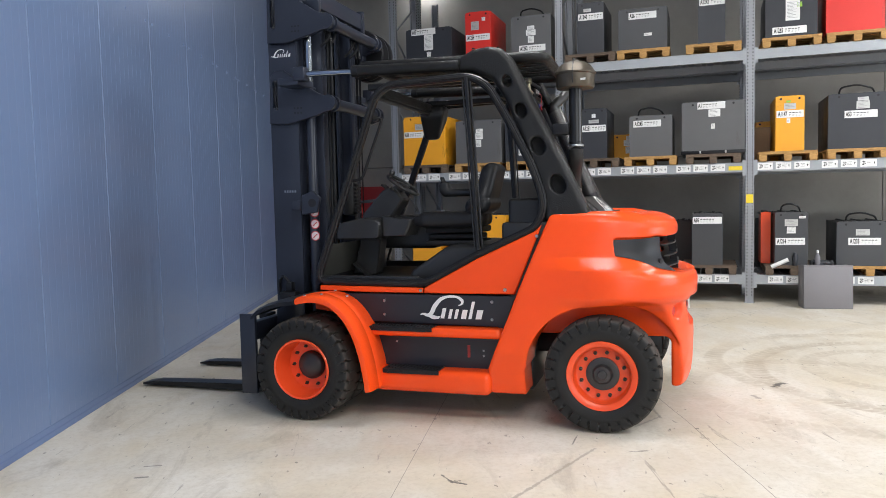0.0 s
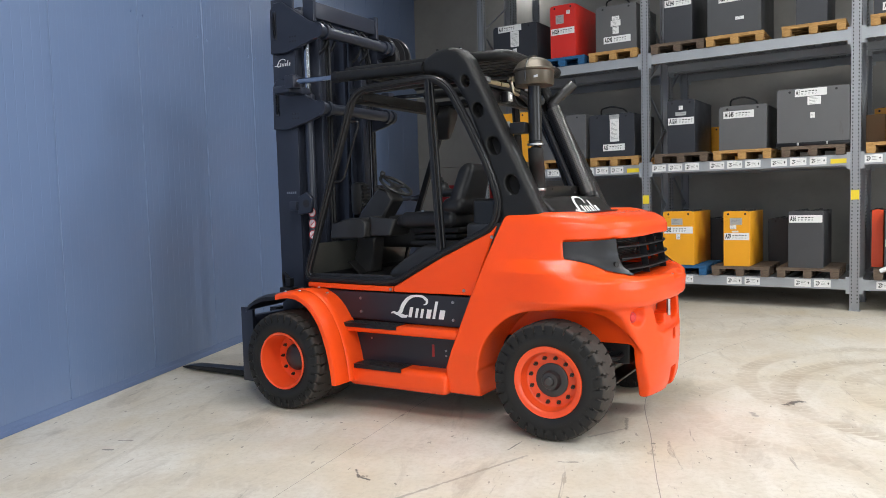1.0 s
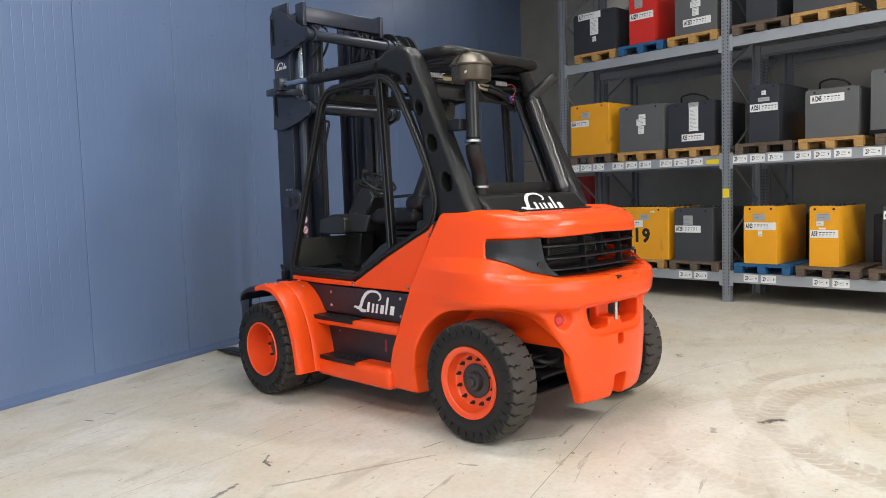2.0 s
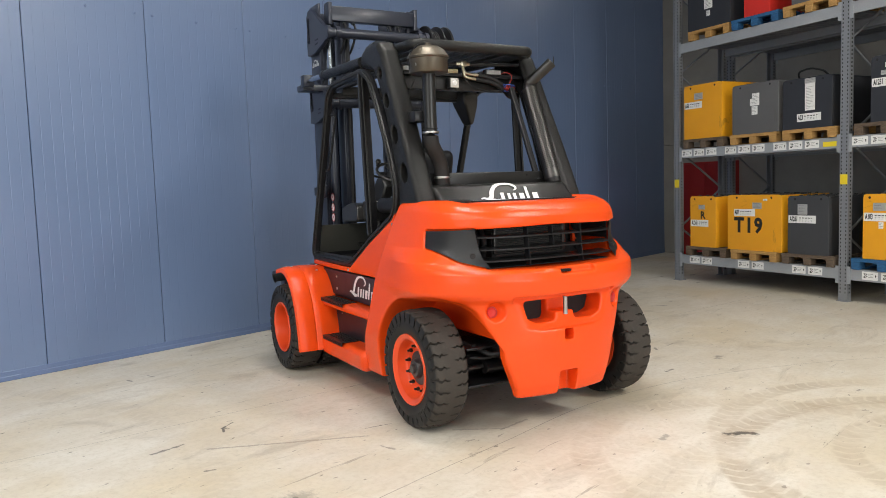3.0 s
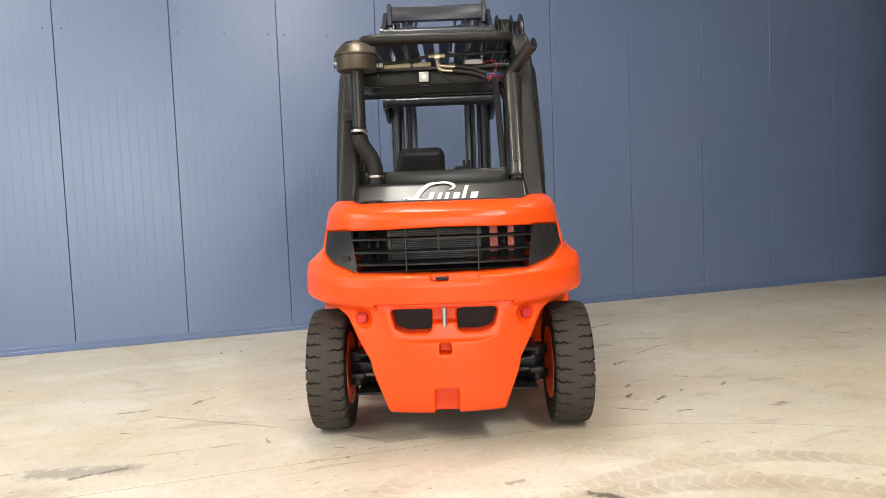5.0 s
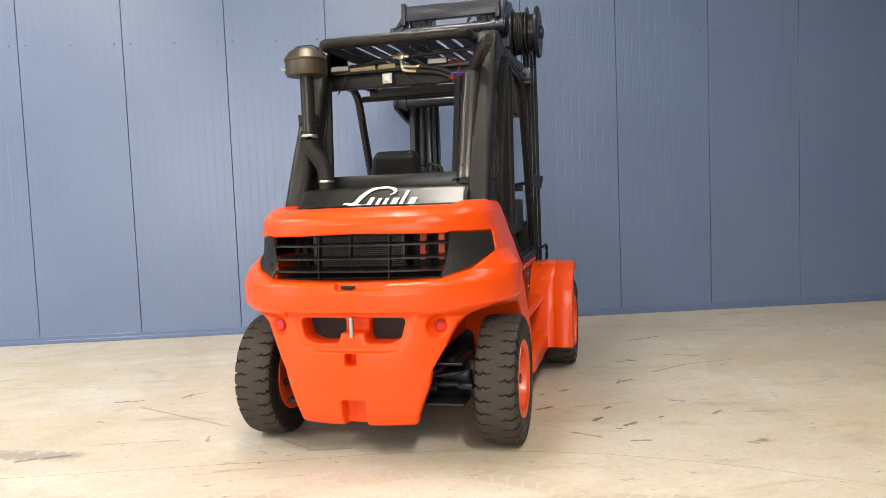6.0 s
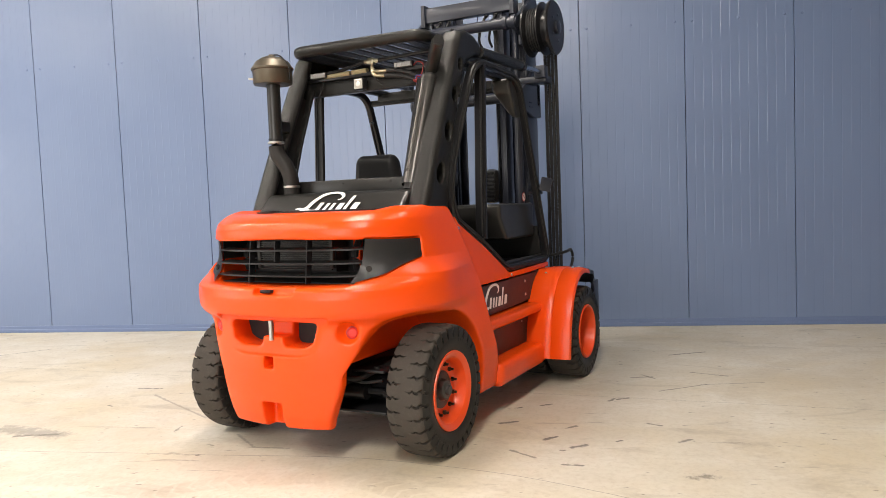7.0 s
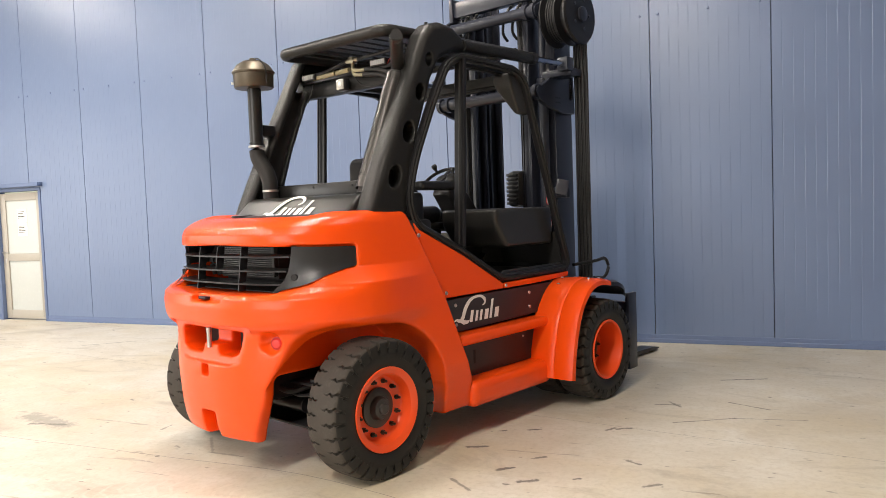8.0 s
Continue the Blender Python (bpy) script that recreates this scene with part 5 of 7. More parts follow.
part("bonnet", solid("bonnet", hood_field, (-0.04, -0.64, 1.36), (0.80, 0.64, 1.72), 0.012), HOOD, truck, "dark glossy sheet metal bonnet")
part("bonnet_lip", bar([(0.02, -0.58, 1.553), (0.0, 0.0, 1.555), (0.02, 0.58, 1.553)], 0.05, 0.012), BLACK, truck)
part("bonnet_cap", lathe(bmesh.new(), [(0.075, 0), (0.075, 0.012), (0.06, 0.016), (0.0, 0.016)], 24, "Z", (0.02, 0.46, 1.552)), BLACK, truck, "black round service cap")
part("rear_cross_member", boxes((0.325, 0.365, -0.60, 0.60, 1.655, 1.768), bevel=0.008), HOOD, truck, "dark cross panel under the rear window")
for y in (-0.35, 0.05, 0.35):
    part("screw", lathe(bmesh.new(), [(0.0, -0.004), (0.008, -0.003), (0.008, 0.002)], 8, "X", (0.324, y, 1.742)), SLOT_DARK, truck)


def brand_mark(m, w, parent, material=WHITE):
    """A maker's mark as plain shapes: a thin swash and a row of slanted strokes, w wide, in the plane y = 0."""
    u = w / 10

    def slab(bm, outline):
        rings = [[bm.verts.new((px * u, yy, pz * u)) for px, pz in outline] for yy in (-0.0012, 0.0)]
        for ring in rings:
            bm.faces.new(ring)
        for k in range(len(outline)):
            q = (k + 1) % len(outline)
            bm.faces.new((rings[0][k], rings[0][q], rings[1][q], rings[1][k]))
        bmesh.ops.recalc_face_normals(bm, faces=bm.faces[:])
        bmesh.ops.transform(bm, matrix=m, verts=bm.verts)
        return bm

    line = [(-5.0, -0.75), (-4.6, -0.55), (-3.9, -0.85), (-3.3, -0.5), (-2.9, 0.5), (-1.9, 1.65), (-0.7, 2.0), (0.6, 1.95), (1.35, 1.4), (1.2, 0.85), (0.7, 0.7)]
    wide = [0.16, 0.34, 0.50, 0.60, 0.62, 0.50, 0.34, 0.34, 0.46, 0.34, 0.12]
    dense = rounded([(a, 0, b) for a, b in line], 0.9, 4)
    n = len(dense)
    left, right = [], []
    for k, p in enumerate(dense):
        d = (dense[min(k + 1, n - 1)] - dense[max(k - 1, 0)]).normalized()
        t = float(np.interp(k / (n - 1) * (len(wide) - 1), range(len(wide)), wide)) * 0.5
        left.append((p.x - d.z * t, p.z + d.x * t))
        right.append((p.x + d.z * t, p.z - d.x * t))
    swash = part("white_mark", slab(bmesh.new(), left + right[::-1]), material, parent, "plain white maker's mark", smooth=None)
    lean = 0.24
    part("stroke", slab(bmesh.new(), [(-3.9, -0.95), (-3.2, -1.35), (-2.3, -1.3), (-1.95, -0.85), (-2.5, -0.9), (-3.1, -0.75)]), material, swash, smooth=None)
    for x0, wd, z0, z1 in ((-1.7, 0.55, -1.2, 0.3), (-0.6, 0.45, -1.2, 0.15), (0.3, 0.45, -1.2, 0.15), (1.3, 0.75, -1.2, 0.1), (2.4, 0.45, -1.2, 1.3), (3.45, 0.85, -1.2, 0.1)):
        part("stroke", slab(bmesh.new(), [(x0 + lean * zz + off, zz) for off, zz in ((0, z0), (wd, z0), (wd, z1), (0, z1))]), material, swash, smooth=None)
    return swash


brand_mark(pose(0.0785, -0.02, 1.597, 0, 0, -90) @ pose(0, 0, 0, -46, 0, 0), 0.56, truck)

# ---- overhead guard ----
PILLAR = [(0.105, 1.545), (0.30, 1.96), (0.68, 2.715), (0.755, 2.79), (0.85, 2.815), (0.98, 2.80), (1.07, 2.755), (1.11, 2.70), (1.10, 2.64), (0.97, 2.625), (0.83, 2.56), (0.735, 2.41), (0.575, 2.02), (0.49, 1.76), (0.45, 1.505), (0.30, 1.50)]
HOLES = ((0.345, 1.775, 0.060), (0.49, 2.06, 0.056), (0.615, 2.325, 0.046), (0.715, 2.545, 0.037))


def pillar_field(x, y, z):
    d = poly2(x, z, PILLAR) + 0.05
    q = np.abs(y - 0.658 + 0.015 * (z - 1.5)) - 0.032
    d = np.sqrt(np.maximum(d, 0) ** 2 + np.maximum(q, 0) ** 2) + np.minimum(np.maximum(d, q), 0) - 0.05
    for hx, hz, r in HOLES:
        ux, uz = (x - hx), (z - hz)
        a, b = ux * 0.89 - uz * 0.45, ux * 0.45 + uz * 0.89
        d = smax(d, r - np.sqrt((a * 1.15) ** 2 + (b * 0.82) ** 2), 0.01)
    # open channel on the inner side
    inner = np.maximum(poly2(x, z, PILLAR) + 0.05, y - 0.65)
    return smax(d, -inner, 0.008)


pillar_me = solid("pillar", pillar_field, (0.04, 0.56, 1.46), (1.18, 0.80, 2.87), 0.0115)
pillar_me.materials.append(CAST)
mirror = bmesh.new()
mirror.from_mesh(pillar_me)
bmesh.ops.scale(mirror, vec=(1, -1, 1), verts=mirror.verts)
bmesh.ops.reverse_faces(mirror, faces=mirror.faces)
for side, me in ((1, pillar_me), (-1, mesh_from(mirror, "pillar", 180))):
    pil = part("pillar", me, CAST, truck, "dark textured guard pillar with oval holes")
    part("channel_liner", plate([(0.255, 1.70), (0.405, 1.66), (0.72, 2.40), (0.60, 2.46)], side * 0.615, side * 0.622, 0.002), SLOT_DARK, pil)
    for k in range(4):
        bolt = lathe(bmesh.new(), [(0.012, 0), (0.012, 0.008), (0.0, 0.009)], 6, "Z", (0.80 + 0.06 * k, side * (0.625 + 0.04 * (k % 2)), 2.806))
        part("bolt", bolt, BLACK, pil)

guard = part("roof_guard", tube([(1.95, 0.52, 2.77), (0.47, 0.54, 2.737), (0.49, -0.54, 2.737), (1.95, -0.52, 2.77)], 0.041, 18, 0.10), CAST, truck, "dark tubular roof guard with lengthwise bars")
for i in range(8):
    y = -0.44 + 0.88 * i / 7
    part("roof_bar", bar([(0.46, y, 2.755), (1.93, y, 2.785)], 0.085, 0.014), CAST, guard)
part("roof_front_bar", tube([(1.93, -0.55, 2.775), (1.93, 0.55, 2.775)], 0.035, 14), CAST, guard)
part("rear_header", boxes((0.735, 0.80, -0.62, 0.62, 2.44, 2.55), bevel=0.012), CAST, truck, "dark header beam below the roof guard")
part("header_flange", boxes((0.69, 0.735, -0.60, 0.60, 2.545, 2.575), bevel=0.004), BLACK, truck)
part("side_rail", bar([(0.80, 0.60, 2.585), (1.86, 0.60, 2.585)], 0.06, 0.05), CAST, truck)
part("side_rail", bar([(0.80, -0.60, 2.585), (1.86, -0.60, 2.585)], 0.06, 0.05), CAST, truck)
part("windscreen_header", boxes((1.72, 1.82, -0.62, 0.62, 2.50, 2.58), bevel=0.012), CAST, truck)

# ---- tilt rams between roof and mast ----
for side in (1, -1):
    y = side * 0.70
    ram = part("tilt_ram", tube([(1.08, y, 2.685), (1.94, y, 2.705)], 0.043, 18), CAST, truck, "dark tilt ram with bright rod")
    part("rod", tube([(1.92, y, 2.705), (2.40, y, 2.715)], 0.024, 16), CHROME, ram, "bright steel rod")
    part("gland", tube([(1.90, y, 2.7045), (1.955, y, 2.7055)], 0.047, 18), BLACK, ram)
    part("clevis", boxes((2.36, 2.46, y - 0.05, y + 0.05, 2.66, 2.77), (2.42, 2.60, side * 0.48 - 0.02 if side > 0 else y - 0.04, y + 0.04 if side > 0 else side * 0.48 + 0.02, 2.63, 2.69), bevel=0.008), MAST, ram)

# ---- cab frame ----
DOOR_LINE = [(2.31, 1.045), (1.385, 1.035), (0.93, 1.275), (0.50, 1.465), (0.445, 1.64), (0.52, 1.89), (0.71, 2.27), (0.855, 2.52), (0.99, 2.595), (1.64, 2.575), (1.755, 2.50)]
for side in (1, -1):
    y = side * 0.735
    pts = [(a, y, b) for a, b in DOOR_LINE]
    frame_ob = part("door_frame", bar(rounded(pts, 0.11, 5, True), 0.058, 0.052, closed=True, up=(0, 1, 0)), BLACK, truck, "black curved door opening frame")
    part("seal", bar(rounded([(a, y + side * 0.012, b) for a, b in DOOR_LINE], 0.11, 5, True), 0.024, 0.052, closed=True, up=(0, 1, 0)), RUBBER, frame_ob)
    post_pts = [(1.015, y, 2.585), (0.945, y, 1.30)]
    mid = part("door_post", bar(post_pts, 0.030, 0.086, up=(0, 1, 0)), BLACK, truck, "black ribbed door post")
    for dx in (-0.030, 0.0, 0.030):
        part("rib", bar([(1.015 + dx, y + side * 0.018, 2.57), (0.945 + dx, y + side * 0.018, 1.32)], 0.012, 0.012), PLASTIC, mid)
    part("skirt", plate([(2.29, 1.02), (2.29, 1.09), (1.45, 1.09), (1.36, 1.03)], y - 0.02 * side, y - 0.035 * side), PLASTIC, truck)
    if side < 0:
        continue
    grab = tube([(1.79, 0.72, 2.33), (1.715, 0.70, 2.33), (1.90, 0.71, 1.85), (2.01, 0.72, 1.85)], 0.011, 10, 0.05)
    part("grab_handle", grab, BLACK, truck, "thin black grab handle")
part("windscreen_bar", bar([(1.76, 0.70, 2.50), (1.76, -0.70, 2.50)], 0.05, 0.05), BLACK, truck)
part("front_sill", bar([(2.30, 0.73, 1.05), (2.30, -0.73, 1.05)], 0.05, 0.06), BLACK, truck)

# ---- cab inside ----
part("cab_floor", boxes((0.95, 2.29, -0.70, 0.70, 1.00, 1.035), bevel=0.006), PLASTIC, truck)
part("mat", boxes((1.52, 2.22, -0.62, 0.66, 1.036, 1.046)), RUBBER, truck, smooth=None)
# one plate in two colours: left half painted as lit, right half dark
part("front_bulkhead", prism([(2.29, 1.03), (2.31, 1.03), (2.22, 1.34), (2.20, 1.34)], -0.10, 0.70), BULKHEAD_SHEEN, truck, smooth=None)
part("front_bulkhead", prism([(2.29, 1.03), (2.31, 1.03), (2.22, 1.34), (2.20, 1.34)], -0.70, -0.10), PLASTIC, truck, smooth=None)
part("seat_plinth", solid("seat_plinth", lambda x, y, z: smax(rbox(x, y, z, 1.18, 0.08, 1.17, 0.40, 0.50, 0.16, 0.06), ((x - 1.58) * 0.55 + (z - 1.10) * 0.83), 0.04), (0.7, -0.5, 0.98), (1.66, 0.66, 1.38), 0.02), PLASTIC, truck)
part("rear_shelf", boxes((0.50, 0.80, -0.62, 0.62, 1.30, 1.50), bevel=0.03), PLASTIC, truck)
seat = part("seat", solid("seat", lambda x, y, z: smin(smin(rbox(x, y, z, 1.28, 0.185, 1.52, 0.26, 0.245, 0.065, 0.055) + 0.004 * np.sin(26 * y), rbox(x, y, z, 1.55, 0.185, 1.51, 0.05, 0.22, 0.045, 0.04), 0.03), smin(rbox(x + (z - 1.5) * 0.24, y * np.interp(z, (1.7, 1.95), (1.0, 1.22)), z, 1.06, 0.185, 1.76, 0.07, 0.225, 0.21, 0.07), rbox(x + (z - 1.5) * 0.20, y, z, 1.07, 0.185, 1.63, 0.105, 0.24, 0.065, 0.06), 0.006), 0.008), (0.80, -0.12, 1.40), (1.68, 0.46, 2.03), 0.0105), SEAT, truck, "black vinyl driver's seat")
part("seat_base", boxes((1.05, 1.52, -0.10, 0.30, 1.30, 1.345), (1.08, 1.50, -0.08, 0.28, 1.355, 1.395), (1.05, 1.52, -0.10, 0.30, 1.405, 1.455), bevel=0.015), RUBBER, seat, "black bellows under the seat")
part("belt_buckle", boxes((1.33, 1.36, 0.345, 0.365, 1.52, 1.60), bevel=0.004), STEEL, seat)
arm = part("armrest", solid("armrest", lambda x, y, z: smin(rbox(x, y, z, 1.30, -0.22, 1.74, 0.22, 0.055, 0.035, 0.03), rbox(x, y, z, 1.50, -0.22, 1.79, 0.05, 0.045, 0.05, 0.03), 0.04), (1.02, -0.32, 1.66), (1.62, -0.12, 1.88), 0.012), PLASTIC, truck, "black armrest with control levers")
for dy in (-0.025, 0.02):
    part("lever", tube([(1.50, -0.22 + dy, 1.82), (1.53, -0.22 + dy, 1.88)], 0.013, 10), PLASTIC, arm)
dash = part("dashboard", plate([(2.26, 1.365), (2.235, 1.50), (2.02, 1.545), (1.90, 1.535), (1.86, 1.50), (1.865, 1.39), (1.90, 1.365)], 0.02, 0.47, 0.012), PLASTIC, truck, "black plastic dashboard")
part("cross_console", plate([(2.26, 1.37), (2.23, 1.53), (2.10, 1.55), (2.06, 1.37)], -0.62, 0.02, 0.012), PLASTIC, dash)
part("column_shroud", plate([(2.14, 1.36), (2.11, 1.57), (1.93, 1.765), (1.875, 1.80), (1.80, 1.775), (1.735, 1.69), (1.86, 1.52), (1.95, 1.37)], 0.045, 0.235, 0.016), PLASTIC, dash, "slanted black steering column shroud")
part("display", boxes((-0.05, 0.05, -0.055, 0.055, 0.0, 0.012), bevel=0.004), SLOT_DARK, dash, "small dark display", at=pose(1.915, 0.14, 1.785, 0, -42, 0))
part("pedestal", plate([(2.14, 1.38), (1.95, 1.38), (2.00, 1.05), (2.22, 1.05)], 0.06, 0.22, 0.012), PLASTIC, truck, "black pedestal below the steering column")
part("column_neck", tube([(1.87, 0.14, 1.74), (1.775, 0.14, 1.808)], 0.040, 14), PLASTIC, dash)
part("switch_stalk", tube([(1.83, 0.20, 1.765), (1.80, 0.33, 1.79), (1.79, 0.36, 1.80)], 0.010, 8, 0.02), PLASTIC, dash, "indicator stalk")
ring = lathe(bmesh.new(), [(0.150 + 0.014 * math.cos(a), 0.014 * math.sin(a)) for a in [2 * math.pi * i / 10 for i in range(11)]], 40, "Z")
wheel_m = pose(1.765, 0.14, 1.815, 0, -34, 0)
uncap(ring)
sw = part("steering_wheel", ring, PLASTIC, truck, "black steering wheel with spinner knob", smooth=60, at=wheel_m)
part("spokes", boxes((-0.147, 0.147, -0.02, 0.02, -0.014, 0.0), (-0.02, 0.02, -0.147, 0.02, -0.014, 0.0), bevel=0.004), PLASTIC, sw)
part("boss", lathe(bmesh.new(), [(0.045, -0.03), (0.045, 0.008), (0.03, 0.014), (0.0, 0.014)], 20, "Z"), PLASTIC, sw)
part("knob", lathe(bmesh.new(), [(0.0, 0.07), (0.02, 0.066), (0.026, 0.045), (0.014, 0.02), (0.012, 0.0)], 16, "Z", (0.10, 0.12, 0.01)), PLASTIC, sw)
bin_me = solid("side_console", lambda x, y, z: smax(smax(smax(rbox(x, y, z, 1.82, -0.40, 1.40, 0.38, 0.27, 0.15, 0.025), (1.46 - x) * 0.8 + (1.40 - z) * 0.6, 0.03), -rbox(x, y, z, 1.68, -0.40, 1.56, 0.19, 0.245, 0.11, 0.03), 0.006), -rbox(x, y, z, 2.04, -0.40, 1.56, 0.13, 0.245, 0.11, 0.03), 0.006), (1.40, -0.70, 1.22), (2.24, -0.10, 1.58), 0.014)
part("side_console", bin_me, PLASTIC, truck, "black plastic tray console")


def bin_field(x, y, z):
    """A deep open tray with slanting walls."""
    near, far = 1.577 + (1.545 - z) * 0.45, 1.87 - (1.545 - z) * 0.05
    outer = smax(smax(smax(near - x, x - far, 0.02), np.abs(y - 0.27) - 0.15, 0.03), smax(1.385 - z, z - (1.53 + (x - 1.58) * 0.10), 0.006), 0.012)
    inner = smax(smax(near + 0.014 - x, x - far + 0.014, 0.02), smax(np.abs(y - 0.27) - 0.136, 1.40 - z, 0.02), 0.02)
    return smax(outer, -inner, 0.004)


part("tray", solid("tray", bin_field, (1.54, 0.09, 1.36), (1.90, 0.45, 1.60), 0.0075), PLASTIC, truck, "deep open black plastic tray")
for y in (0.30, 0.06):
    part("pedal", prism([(2.02, 1.05), (2.16, 1.16), (2.165, 1.145), (2.03, 1.038)], y - 0.05, y + 0.05), RUBBER, truck, "black foot pedal")
part("roof_console", solid("roof_console", lambda x, y, z: smax(smax(rbox(x, y, z, 1.72, -0.64, 2.41, 0.12, 0.085, 0.155, 0.03), (1.60 - x) * 0.9 + (2.47 - z) * 0.42, 0.02), (y + 0.625) * 0.85 + (2.36 - z) * 0.5, 0.02), (1.55, -0.76, 2.22), (1.90, -0.52, 2.60), 0.011), PLASTIC, truck, "black wedge-shaped roof console")
part("window_strip", bar([(0.645, -0.440, 2.46), (0.335, -0.462, 1.70)], 0.034, 0.046, up=(0, 1, 0)), BLACK, truck, "black window channel beside the exhaust")

# ---- flanks ----
for side in (1, -1):
    y = side * 0.755
    o, i_ = y, y - side * 0.03
    part("seam", plate([(0.40, 1.50), (0.50, 1.50), (0.91, 0.44), (0.82, 0.42)], side * 0.72, side * 0.752), SLOT_DARK, truck, smooth=None)
    part("engine_side_panel", plate([(1.385, 1.005), (0.95, 1.235), (0.515, 1.435), (0.462, 1.485), (0.672, 0.965), (1.385, 0.965)], i_, o + side * 0.012, 0.008), ORANGE, truck, "orange sheet side panel")
    part("cab_skirt", plate([(2.27, 0.975), (2.27, 1.015), (1.395, 1.005), (1.395, 0.965), (1.8, 0.965)], i_, o + side * 0.010, 0.006), ORANGE, truck)
    upper = part("upper_flank_panel", plate([(2.10, 0.955), (0.67, 0.950), (0.755, 0.715), (1.82, 0.735)], i_, o, 0.004), NAVY, truck, "dark blue-black flank panel with white mark")
    lower = part("lower_flank_panel", plate([(1.80, 0.645), (0.78, 0.645), (0.87, 0.385), (1.74, 0.385)], i_, o, 0.004), NAVY, truck, "dark blue-black lower flank panel")
    for bx, bz in ((1.72, 0.90), (1.72, 0.79), (0.85, 0.905), (0.85, 0.77)):
        part("bolt", lathe(bmesh.new(), [(0.0, 0.008), (0.010, 0.007), (0.013, 0.0)], 10, "Y", (bx, 0, bz)), STEEL, upper, at=Matrix.Translation((0, y, 0)) @ Matrix.Diagonal((1, side, 1, 1)))
    for bx, bz in ((0.92, 0.53), (0.92, 0.49), (1.62, 0.58)):
        part("bolt", lathe(bmesh.new(), [(0.0, 0.006), (0.007, 0.005), (0.009, 0.0)], 10, "Y", (bx, 0, bz)), STEEL, lower, at=Matrix.Translation((0, y, 0)) @ Matrix.Diagonal((1, side, 1, 1)))
    part("slot", boxes((1.025, 1.047, -0.001, 0.002, 0.475, 0.57), bevel=0.0), RED_WIRE if side > 0 else SLOT_DARK, lower, at=Matrix.Translation((0, y, 0)) @ Matrix.Diagonal((1, side, 1, 1)), smooth=None)
    for bx, bz in ((0.50, 1.40), (0.745, 1.0), (1.41, 0.985)):
        part("bolt", lathe(bmesh.new(), [(0.0, 0.008), (0.011, 0.007), (0.014, 0.0)], 10, "Y", (bx, 0, bz)), STEEL, truck, at=Matrix.Translation((0, y + side * 0.012, 0)) @ Matrix.Diagonal((1, side, 1, 1)))
    # rounded step ledge and sill
    ledge = solid("step_ledge", lambda x, yy, z: smax(rbox(x, yy, z, 1.30, 0.78, 0.675, 0.545, 0.095, 0.036, 0.03), (x - 0.73) * -0.9 - (z - 0.7) * 0.35, 0.02), (0.66, 0.66, 0.60), (1.90, 0.90, 0.74), 0.012)
    sill = solid("sill", lambda x, yy, z: rbox(x, yy, z, 1.30, 0.79, 0.305, 0.47, 0.125, 0.088, 0.055), (0.78, 0.64, 0.19), (1.84, 0.94, 0.42), 0.012)
    for nm, me in (("step_ledge", ledge), ("sill", sill)):
        if side < 0:
            bm = bmesh.new()
            bm.from_mesh(me)
            bmesh.ops.scale(bm, vec=(1, -1, 1), verts=bm.verts)
            bmesh.ops.reverse_faces(bm, faces=bm.faces)
            me = mesh_from(bm, nm, 180)
        part(nm, me, ORANGE, truck, "orange rounded step" if nm == "step_ledge" else "orange rounded sill")
    if side > 0:
        for x0, x1, z, y1 in ((1.29, 1.80, 0.712, 0.882), (1.23, 1.68, 0.394, 0.922)):
            tread = prism([(x0, z), (x1, z), (x1, z + 0.005), (x0, z + 0.005)], 0.757, y1)
            step = part("tread_plate", tread, BLACK, truck, "black chequer step plate", smooth=None)
            lip = boxes((x0, x1, y1, y1 + 0.004, z - 0.028, z + 0.005))
            part("lip", lip, BLACK, step, smooth=None)
            lugs = bmesh.new()
            for a in range(int((x1 - x0) / 0.034)):
                for b in range(4):
                    cx, cy = x0 + 0.018 + a * 0.034, 0.772 + b * 0.034
                    if cy < y1 - 0.008:
                        turn = 45 if (a + b) % 2 else -45
                        box(lugs, -0.014, 0.014, -0.0035, 0.0035, 0, 0.004, pose(cx, cy, z + 0.0045, 0, 0, turn))
            for a in range(int((x1 - x0) / 0.03)):
                box(lugs, -0.012, 0.012, 0, 0.003, -0.003, 0.003, pose(x0 + 0.018 + a * 0.03, y1 + 0.004, z - 0.012, 0, 45 if a % 2 else -45, 0))
            tagged(part("tread_lugs", lugs, RUBBER, step, smooth=None), kind="stuff")
brand_mark(pose(1.15, 0.7565, 0.835, 0, 0, 180), 0.54, truck)
brand_mark(pose(1.10, -0.7565, 0.835, 0, 0, 0), 0.54, truck)

